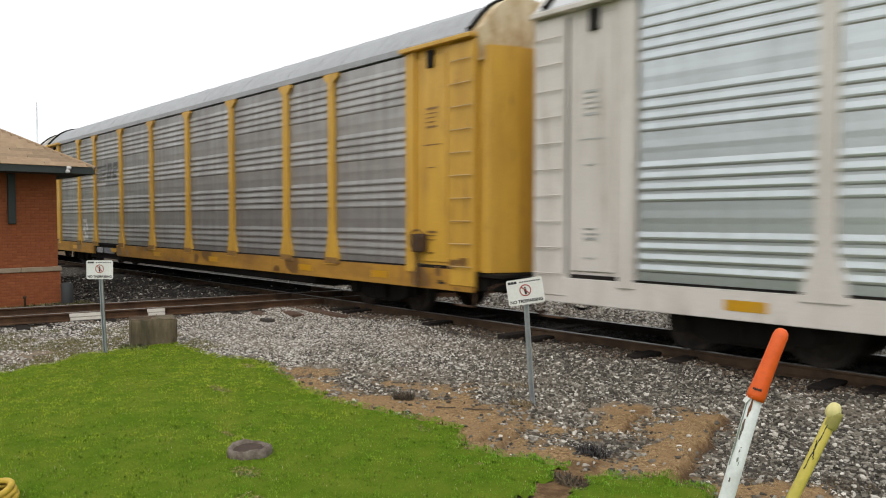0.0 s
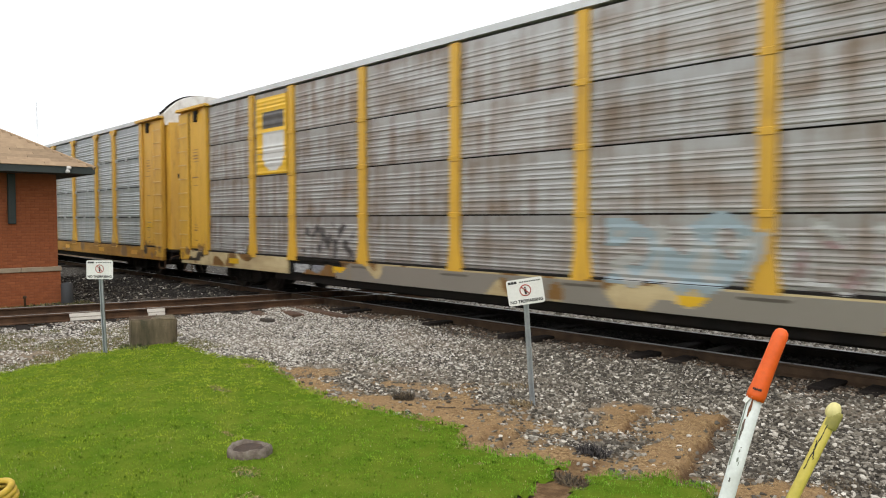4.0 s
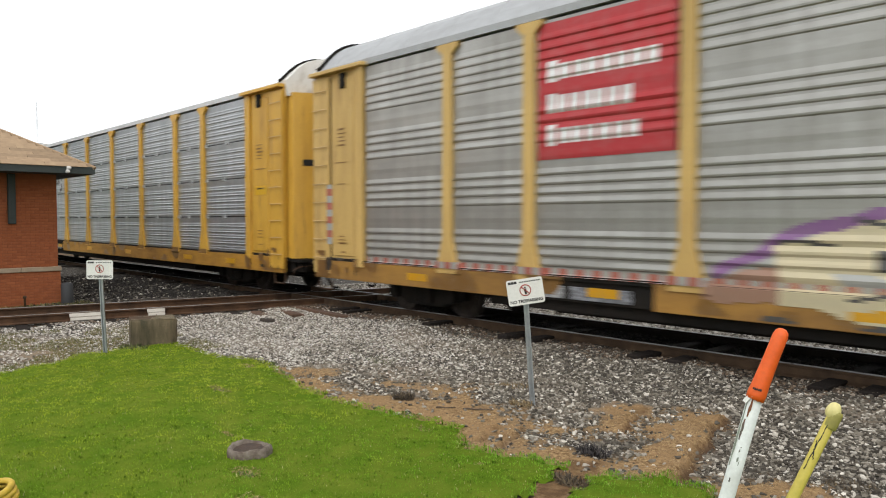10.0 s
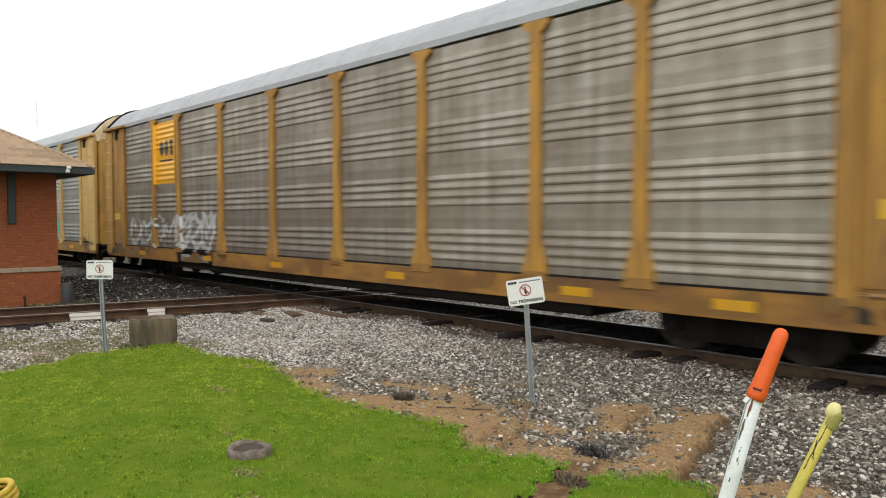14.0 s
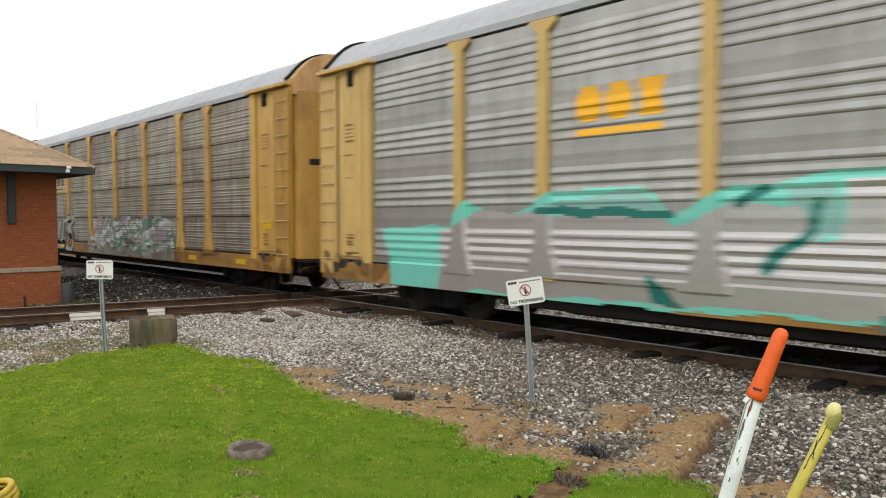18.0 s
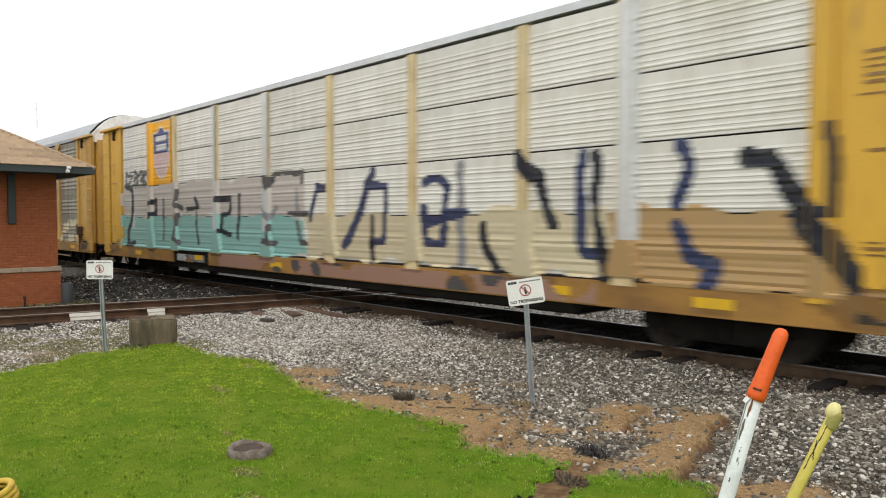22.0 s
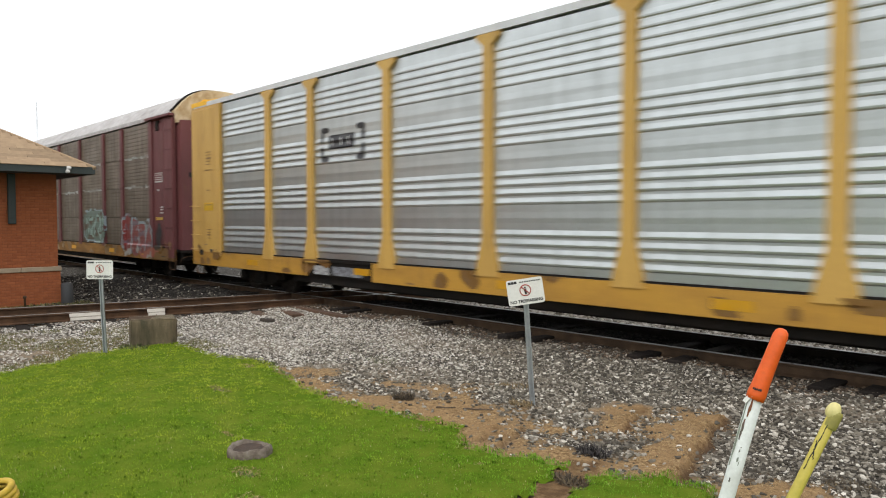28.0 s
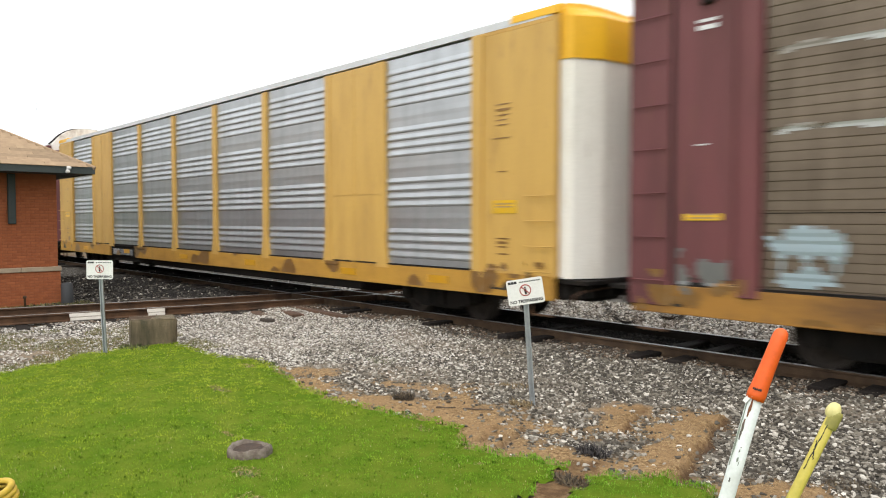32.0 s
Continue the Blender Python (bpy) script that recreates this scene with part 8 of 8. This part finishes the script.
# ---- marker posts near the camera ----
ORANGE = surface("orange_plastic_cap", (0.80, 0.115, 0.006), (0.66, 0.085, 0.008), 0.5, 0, 6, (1, 1, 1), 0.4, 0.8, 60, 0.1)
PALE_POLE = surface("chalky_pale_pole", (0.66, 0.70, 0.66), (0.48, 0.50, 0.45), 0.6, 0, 8, (1, 1, 0.4), 0.45, 0.7, 60, 0.3)
POLE_SCUFF = surface("dark_pole_scuff", (0.10, 0.12, 0.10), (0.22, 0.06, 0.03), 0.8, 0, 12)
YELLOW_PVC = surface("faded_yellow_plastic", (0.66, 0.55, 0.10), (0.52, 0.42, 0.12), 0.5, 0, 7, (1, 1, 0.4), 0.45, 0.75, 60, 0.2)
PALE_KNOB = surface("pale_yellow_plastic", (0.78, 0.70, 0.30), (0.62, 0.54, 0.22), 0.5, 0, 9)


def lathe(rings, mat, name, n=20):
    bm = bmesh.new()
    loops = [[bm.verts.new((r * math.cos(a), r * math.sin(a), z)) for a in np.linspace(0, 2 * math.pi, n, endpoint=False)] for r, z in rings]
    for p, q in zip(loops, loops[1:]):
        for i in range(n):
            bm.faces.new((p[i], p[(i + 1) % n], q[(i + 1) % n], q[i]))
    bm.faces.new(loops[0][::-1]), bm.faces.new(loops[-1])
    return solid(bm, mat, name, True)


def standing(top, through_point):
    """Pose of a straight post whose axis passes both points, standing in the ground."""
    top, low = Vector(top), Vector(through_point)
    way = (top - low).normalized()
    foot = low + way * ((GROUND_Z - low.z) / way.z)
    return Matrix.LocRotScale(foot, way.to_track_quat("Z", "Y"), None), (top - foot).length


pm, length = standing((-1.344, 2.968, 1.158), (-1.423, 2.892, 0.738))
marker = tagged(new("marker_post"), "leaning pale marker post with a bent orange cap", "marker post")
marker.matrix_basis = pm
add("pole", lathe([(0.031, -0.25), (0.030, length + 0.03)], PALE_POLE, "pole"), marker, None, "chalky pale tube")
cap_axis = (Vector((-1.274, 3.055, 1.439)) - Vector((-1.344, 2.968, 1.158)))
reach = cap_axis.length
cap_m = pm.inverted() @ Matrix.LocRotScale((-1.344, 2.968, 1.158), cap_axis.to_track_quat("Z", "Y"), None)
add("cap", lathe([(0.036, -0.012), (0.038, 0.01), (0.035, 0.05), (0.031, reach * 0.6), (0.0305, reach - 0.034), (0.026, reach - 0.014), (0.015, reach - 0.003), (0.004, reach)], ORANGE, "cap"), marker, cap_m, "orange plastic cap")
cam_side = (EYE - Vector((-1.3, 3.0, 1.1))).normalized()
local = pm.to_3x3().inverted() @ cam_side
facing = math.atan2(local.y, local.x)


def stain_mesh(radius, turn, wide, z0, z1, mat, seed, lean=0.0):
    """Ragged patch of dirt that follows the tube."""
    rr = random.Random(seed)
    bm = bmesh.new()
    rows = []
    n = 9
    for i in range(n):
        f = i / (n - 1)
        half = wide * (0.25 + 0.75 * math.sin(math.pi * min(0.95, 0.12 + f * 0.83))) * rr.uniform(0.6, 1.1)
        mid = turn + lean * f + rr.uniform(-0.05, 0.05)
        rows.append([bm.verts.new((radius * math.cos(facing + mid + half * k), radius * math.sin(facing + mid + half * k), z0 + (z1 - z0) * f)) for k in (-1, -0.33, 0.33, 1)])
    for p, q in zip(rows, rows[1:]):
        for k in range(3):
            bm.faces.new((p[k], p[k + 1], q[k + 1], q[k]))
    return solid(bm, mat, "scuff", True)


RUST_STAIN = surface("rusty_brown_stain", (0.16, 0.050, 0.022), (0.24, 0.11, 0.06), 0.8, 0, 14)
GREEN_STAIN = surface("dull_green_stain", (0.30, 0.33, 0.27), (0.20, 0.23, 0.18), 0.8, 0, 14)
for turn, wide, z0, z1, mat, lean in ((-0.35, 0.20, -0.085, -0.004, RUST_STAIN, 0.15), (-0.55, 0.18, -0.185, -0.095, POLE_SCUFF, 0.1), (-0.95, 0.26, -0.30, -0.02, GREEN_STAIN, 0.0),
                                     (-0.05, 0.10, -0.235, -0.222, POLE_SCUFF, 0.0), (0.0, 0.14, -0.275, -0.255, GREEN_STAIN, 0.0), (-0.25, 0.13, -0.365, -0.345, POLE_SCUFF, 0.0), (0.25, 0.06, -0.29, -0.27, GREEN_STAIN, 0.0), (0.05, 0.07, -0.215, -0.21, POLE_SCUFF, 0.0)):
    add("scuff", stain_mesh(0.0312, turn, wide, length + z0, length + z1, mat, int(-z0 * 1000), lean), marker, None, "dirty stain on the tube")
# torn flap of the sleeve under the cap
bm = bmesh.new()
tip = [(0.036, -0.95, 0.002), (0.037, -0.35, 0.0), (0.041, -0.80, -0.034), (0.047, -1.15, -0.028)]
outer = [bm.verts.new((r * math.cos(facing + t), r * math.sin(facing + t), length + z)) for r, t, z in tip]
inside = [bm.verts.new(((r - 0.0025) * math.cos(facing + t), (r - 0.0025) * math.sin(facing + t), length + z)) for r, t, z in tip]
for i in range(4):
    bm.faces.new((outer[i], outer[(i + 1) % 4], inside[(i + 1) % 4], inside[i]))
bm.faces.new(outer), bm.faces.new(inside[::-1])
add("torn_flap", solid(bm, SIGN_WHITE, "torn_flap"), marker, None, "torn white flap under the cap")
for k in range(5):
    bm = bmesh.new()
    box(bm, -0.001, 0.001, -0.0028, 0.0028, -0.0045, 0.0045)
    a = facing - 0.42 + 0.19 * k
    add("cap_lettering", solid(bm, INK, "cap_lettering"), marker, Matrix.Translation((0.0375 * math.cos(a), 0.0375 * math.sin(a), length + 0.036)) @ Matrix.Rotation(a, 4, "Z"), "tiny dark printed mark")

pm2, length2 = standing((-1.199, 3.435, 1.045), (-1.321, 3.297, 0.657))
stake = tagged(new("marker_stake"), "leaning faded yellow plastic stake with a knob", "marker post")
stake.matrix_basis = pm2
add("pole", lathe([(0.025, -0.2), (0.024, length2 - 0.02), (0.020, length2)], YELLOW_PVC, "pole", 12), stake)
local = pm2.to_3x3().inverted() @ cam_side
facing = math.atan2(local.y, local.x)
aside = Vector((math.cos(facing - 1.4), math.sin(facing - 1.4), 0))
bm = bmesh.new()
bmesh.ops.create_uvsphere(bm, u_segments=16, v_segments=10, radius=1.0, matrix=Matrix.LocRotScale(aside * 0.008 + Vector((0, 0, length2 - 0.005)), None, (0.031, 0.031, 0.040)))
rk = random.Random(5)
for v in bm.verts:
    v.co += Vector((rk.uniform(-1, 1), rk.uniform(-1, 1), rk.uniform(-1, 1))) * 0.0012
add("knob", solid(bm, PALE_KNOB, "knob", True), stake, None, "pale chipped knob")
OLIVE = surface("olive_stained_plastic", (0.40, 0.36, 0.08), (0.22, 0.20, 0.06), 0.6, 0, 12)
add("sleeve", lathe([(0.0255, length2 - 0.085), (0.029, length2 - 0.075), (0.030, length2 - 0.015), (0.026, length2)], OLIVE, "sleeve", 14), stake, Matrix.Translation(-aside * 0.006), "olive stained sleeve")
for turn, z0, z1, bend in ((-0.55, -0.29, -0.07, 0.35), (-0.20, -0.215, -0.15, -0.5), (0.1, -0.235, -0.19, -0.6)):
    bm = bmesh.new()
    tube(bm, [(0.0246 * math.cos(facing + turn + bend * f + 0.06 * math.sin(f * 19)), 0.0246 * math.sin(facing + turn + bend * f + 0.06 * math.sin(f * 19)), length2 + z0 + (z1 - z0) * f) for f in np.linspace(0, 1, 12)], 0.0022, 5)
    add("crack", solid(bm, INK, "crack", True), stake, None, "dark lengthwise split")

# ---- yellow hose at the lawn's edge ----
HOSE = surface("yellow_hose_rubber", (0.62, 0.42, 0.04), (0.42, 0.28, 0.04), 0.55, 0, 12)
hose = tagged(new("hose_coil"), "yellow hose coiled round a dark stake in the lawn", "hose")
hose.matrix_basis = pose(-6.18, 1.12, GROUND_Z + 0.02, 8, 0, 0)
for k in range(3):
    bm = bmesh.new()
    pts = [Vector(((0.185 - 0.008 * k) * math.cos(a), (0.185 - 0.008 * k) * math.sin(a), 0.03 + 0.040 * k + 0.02 * math.sin(a))) for a in np.linspace(0, 2 * math.pi, 25)]
    tube(bm, pts, 0.026, 9)
    add("hose_loop", solid(bm, HOSE, "hose_loop", True), hose)
bm = bmesh.new()
rod(bm, (0, 0, -0.1), (0, 0, 0.15), 0.10, 0.09, 14)
add("core", solid(bm, BLACK_STEEL, "core"), hose, None, "dark round core")

# ---- depot building ----
BRICK = surface("orange_red_brick", (0.37, 0.112, 0.038), (0.28, 0.080, 0.028), 0.85, 0, 5, (1, 1, 1), 0.4, 0.7, 40, 0.5, 0.006, 0.09)
MORTAR = surface("brown_mortar", (0.31, 0.100, 0.040), (0.24, 0.076, 0.032), 0.95, 0, 5)
STONE_BAND = surface("buff_sill_stone", (0.46, 0.36, 0.25), (0.34, 0.27, 0.19), 0.85, 0, 3, (1, 1, 1), 0.4, 0.7, 40, 0.4, 0.006, 0.08)
DARK_TRIM = surface("dark_green_trim", (0.028, 0.040, 0.038), (0.045, 0.055, 0.05), 0.55, 0, 4)
SOFFIT = surface("dark_soffit_boards", (0.05, 0.055, 0.05), (0.035, 0.04, 0.038), 0.7, 0, 4)
SHINGLE = surface("tan_asphalt_shingle", (0.36, 0.25, 0.15), (0.27, 0.185, 0.115), 0.95, 0, 6, (1, 1, 1), 0.35, 0.7, 70, 0.6, 0.006, 0.16)
PANE = surface("dark_window_glass", (0.02, 0.022, 0.025), (0.03, 0.03, 0.03), 0.08)
WX, WY = -20.29, 5.33          # the corner towards both tracks
Z0, ZS, ZE = GROUND_Z - 0.1, 0.59, 3.02
depot = tagged(new("depot"), "small brick railway depot with a hipped shingle roof", "building", kind="structure")
depot.matrix_basis = Matrix.Translation((WX, WY, 0))
# wall core behind the bricks, with the window cut out of the face towards the crossing track
bm = bmesh.new()
box(bm, -9.0, -0.10, -12.0, -0.10, Z0, ZE)
add("wall", solid(bm, MORTAR, "wall"), depot)
WIN0, WIN1, WZ0, WZ1 = -2.85, -1.52, 0.95, 2.72
bm = bmesh.new()
for y0, y1, z0, z1 in ((-12.0, WIN0, Z0, ZE), (WIN1, -0.004, Z0, ZE), (WIN0, WIN1, Z0, WZ0), (WIN0, WIN1, WZ1, ZE)):
    box(bm, -0.10, -0.005, y0, y1, z0, z1)
add("facing", solid(bm, MORTAR, "facing"), depot)
win = add("window_frame", None, depot)
bm = bmesh.new()
for y0, y1, z0, z1 in ((WIN0, WIN0 + 0.09, WZ0, WZ1), (WIN1 - 0.09, WIN1, WZ0, WZ1), (WIN0, WIN1, WZ0, WZ0 + 0.08), (WIN0, WIN1, WZ1 - 0.08, WZ1), (WIN0, WIN1, 1.80, 1.87)):
    box(bm, -0.075, -0.02, y0, y1, z0, z1, 0.006)
win.data = None
bpy.data.objects.remove(win)
win = add("window", solid(bm, DARK_TRIM, "window"), depot, None, "dark painted sash frame")
bm = bmesh.new()
box(bm, -0.095, -0.088, WIN0 + 0.05, WIN1 - 0.05, WZ0 + 0.05, WZ1 - 0.05)
add("pane", solid(bm, PANE, "pane"), win)
# stone band and plinth
for i in range(9):
    bm = bmesh.new()
    y1 = 0.06 - i * 0.92
    box(bm, -0.2, 0.075, y1 - 0.91, y1, ZS, ZS + 0.115, 0.012)
    add("band_stone", solid(bm, STONE_BAND, "band_stone"), depot)
brick_me = {}
for w in (0.195, 0.095):
    bm = bmesh.new()
    box(bm, -0.09, 0.0, -w / 2, w / 2, -0.029, 0.029, 0.004)
    brick_me[w] = solid(bm, BRICK, "brick")
rb = random.Random(8)
loose = bmesh.new()
count = 0
for c in range(46):
    z = Z0 + 0.06 + c * 0.0695
    if z > ZE - 0.02 or ZS - 0.03 < z < ZS + 0.145:
        continue
    out = 0.045 if z < ZS else 0.0
    y = out - (0.0 if c % 2 else 0.102)
    if c % 2 == 0:
        spots = [(out - 0.05, 0.095)]
    else:
        spots = []
    k = 0
    while y - 0.2 > -6.5:
        spots.append((y - 0.102, 0.195))
        y -= 0.205
    for yc, w in spots:
        if WIN0 - 0.08 < yc < WIN1 + 0.08 and WZ0 - 0.02 < z < WZ1 + 0.02:
            continue
        if yc > -1.42 and count < 300:
            add("brick", brick_me[w], depot, Matrix.Translation((out + rb.uniform(-0.002, 0.002), yc, z)))
            count += 1
        else:
            box(loose, out - 0.09, out, yc - w / 2, yc + w / 2, z - 0.029, z + 0.029)
tagged(add("brickwork", solid(loose, BRICK, "brickwork"), depot), kind="stuff")
bm = bmesh.new()
box(bm, -0.09, 0.040, -12.0, 0.040, Z0, ZS)
add("plinth", solid(bm, MORTAR, "plinth"), depot)
# eaves and hip roof
EX, EY, EZ = 0.99, 0.62, 3.10
bm = bmesh.new()
box(bm, -10.0, EX - 0.03, -13.0, EY - 0.03, ZE, ZE + 0.03)
add("soffit", solid(bm, SOFFIT, "soffit"), depot)
bm = bmesh.new()
box(bm, EX - 0.03, EX, -13.0, EY, ZE - 0.015, ZE + 0.16, 0.004)
box(bm, -10.0, EX - 0.03, EY - 0.03, EY, ZE - 0.015, ZE + 0.16, 0.004)
add("fascia", solid(bm, DARK_TRIM, "fascia"), depot, None, "dark green eaves board and gutter")
SLOPE = 0.56
bm = bmesh.new()
ridge = 5.6
hip = [bm.verts.new(p) for p in ((EX, -13.0, EZ + 0.06), (EX, EY, EZ + 0.06), (EX - ridge, EY - ridge, EZ + 0.06 + ridge * SLOPE), (EX - ridge, -13.0, EZ + 0.06 + ridge * SLOPE))]
back2 = [bm.verts.new(p) for p in ((-10.0, EY, EZ + 0.06), (-10.0, -13, EZ + 0.06))]
bm.faces.new(hip)
bm.faces.new((hip[1], back2[0], hip[2]))
bm.faces.new((back2[0], back2[1], hip[3], hip[2]))
bm.faces.new((hip[0], hip[3], back2[1]))
bm.faces.new((hip[0], back2[1], back2[0], hip[1]))
roof = add("hip_roof", solid(bm, SHINGLE, "hip_roof"), depot, None, "tan shingle roof")
pitch = math.atan(SLOPE)
sh = []
for w in (0.92, 0.6):
    bm = bmesh.new()
    box(bm, -0.20, 0.0, -w / 2, w / 2, 0.0, 0.012)
    sh.append(solid(bm, SHINGLE, "shingle"))
for c in range(22):
    run = c * 0.150
    hipped = EY - run - 0.19
    y = hipped
    i = c
    while y > -4.2:
        k = 1 if y == hipped and c % 2 else 0
        w = (0.92, 0.6)[k]
        add("shingle", sh[k], roof, Matrix.Translation((EX - run + 0.02, y - w / 2, EZ + 0.055 + run * SLOPE + 0.012)) @ Matrix.Rotation(pitch + 0.03, 4, "Y") @ Matrix.Translation((0, 0, rb.uniform(0, 0.004))))
        y -= w + 0.006
bm = bmesh.new()
tube(bm, [(EX - k, EY - k, EZ + 0.055 + k * SLOPE) for k in np.linspace(0.0, ridge, 20)], 0.05, 8)
add("hip_cap", solid(bm, SHINGLE, "hip_cap"), roof)
# bracket under the eaves
bm = bmesh.new()
box(bm, 0.0, 0.10, -0.085, 0.085, 1.78, 3.0, 0.012)
add("bracket", solid(bm, DARK_TRIM, "bracket"), depot, Matrix.Translation((0.0, -1.02, 0)), "dark wooden eaves bracket")
# insulators at the eaves corner
CERAMIC = surface("white_ceramic", (0.78, 0.77, 0.74), (0.6, 0.58, 0.55), 0.3, 0, 9)
bm = bmesh.new()
for dz in (0.0, 0.085):
    bmesh.ops.create_uvsphere(bm, u_segments=10, v_segments=8, radius=0.055, matrix=Matrix.LocRotScale((0, dz * 0.4, dz), None, (1, 1, 0.8)))
rod(bm, (-0.05, 0.0, -0.04), (0.0, 0.0, 0.12), 0.02, n=6)
add("insulator", solid(bm, CERAMIC, "insulator", True), depot, Matrix.Translation((EX + 0.05, -0.02, ZE + 0.03)), "white ceramic wire insulator")
# dark bin and a short pipe at the wall
BIN = surface("dark_grey_drum", (0.035, 0.038, 0.042), (0.06, 0.06, 0.06), 0.6, 0, 5)
tagged(add("drum", lathe([(0.13, -0.05), (0.14, 0.05), (0.14, 0.50), (0.10, 0.55), (0.04, 0.56)], BIN, "drum"), None, pose(WX + 0.35, WY + 0.10, GROUND_Z)), "dark grey drum at the depot's corner", "drum")
tagged(add("stand_pipe", lathe([(0.025, -0.1), (0.025, 0.22), (0.04, 0.23), (0.04, 0.28), (0.01, 0.29)], RAIL_SIDE, "stand_pipe", 10), None, pose(WX + 0.35, WY - 0.85, GROUND_Z)), "short rusty stand pipe by the wall", "pipe")

# ---- unseen dark backdrop, added to darken reflections in the train's side ----
BACKDROP_DARK = surface("dark_backdrop", (0.030, 0.045, 0.018), (0.055, 0.07, 0.03), 0.95, 0, 0.3, (1, 1, 1), 0.35, 0.7, 2, 0.5, 0.2, spread=False)
bm = bmesh.new()
wr = random.Random(12)
# taller at the far left, to dim what the cars reflect there
line = [(-110 + 5 * i, -9 - 1.0 * i + wr.uniform(-1, 1), (15.0 if i < 8 else 6.5) + wr.uniform(-1.5, 1.5)) for i in range(20)]
lo = [bm.verts.new((x, y, -0.5)) for x, y, h in line]
hi = [bm.verts.new((x + 0.5, y, h)) for x, y, h in line]
lo2 = [bm.verts.new((x, y - 12, -0.5)) for x, y, h in line]
hi2 = [bm.verts.new((x, y - 12, h + 1)) for x, y, h in line]
for i in range(len(line) - 1):
    for p, q in ((lo, hi), (hi, hi2), (hi2, lo2)):
        bm.faces.new((p[i], p[i + 1], q[i + 1], q[i]))
tagged(add("backdrop", solid(bm, BACKDROP_DARK, "backdrop")), "added dark backdrop wall behind the lawn, out of view", "woods", kind="structure")

# ---- far mast ----
MAST = surface("pale_mast_steel", (0.50, 0.53, 0.56), (0.42, 0.45, 0.48), 0.6, 0.3, 1)
mast = tagged(new("radio_mast"), "slender pale lattice radio mast far away", "mast")
mast.matrix_basis = pose(-291.5, 70.7, 0)
bm = bmesh.new()
top = 43.8
legs = [(0.55 * math.cos(a), 0.55 * math.sin(a)) for a in (0.3, 2.4, 4.5)]
for x, y in legs:
    rod(bm, (x, y, -1), (x * 0.25, y * 0.25, top), 0.055, 0.035, 6)
add("legs", solid(bm, MAST, "legs"), mast)
bm = bmesh.new()
for k in range(24):
    f0, f1 = 1 - 0.75 * k / 24, 1 - 0.75 * (k + 1) / 24
    for i in range(3):
        (xa, ya), (xb, yb) = legs[i], legs[(i + 1) % 3]
        rod(bm, (xa * f0, ya * f0, top * k / 24), (xb * f1, yb * f1, top * (k + 1) / 24), 0.022, n=4)
add("lattice", solid(bm, MAST, "lattice"), mast)

motions()
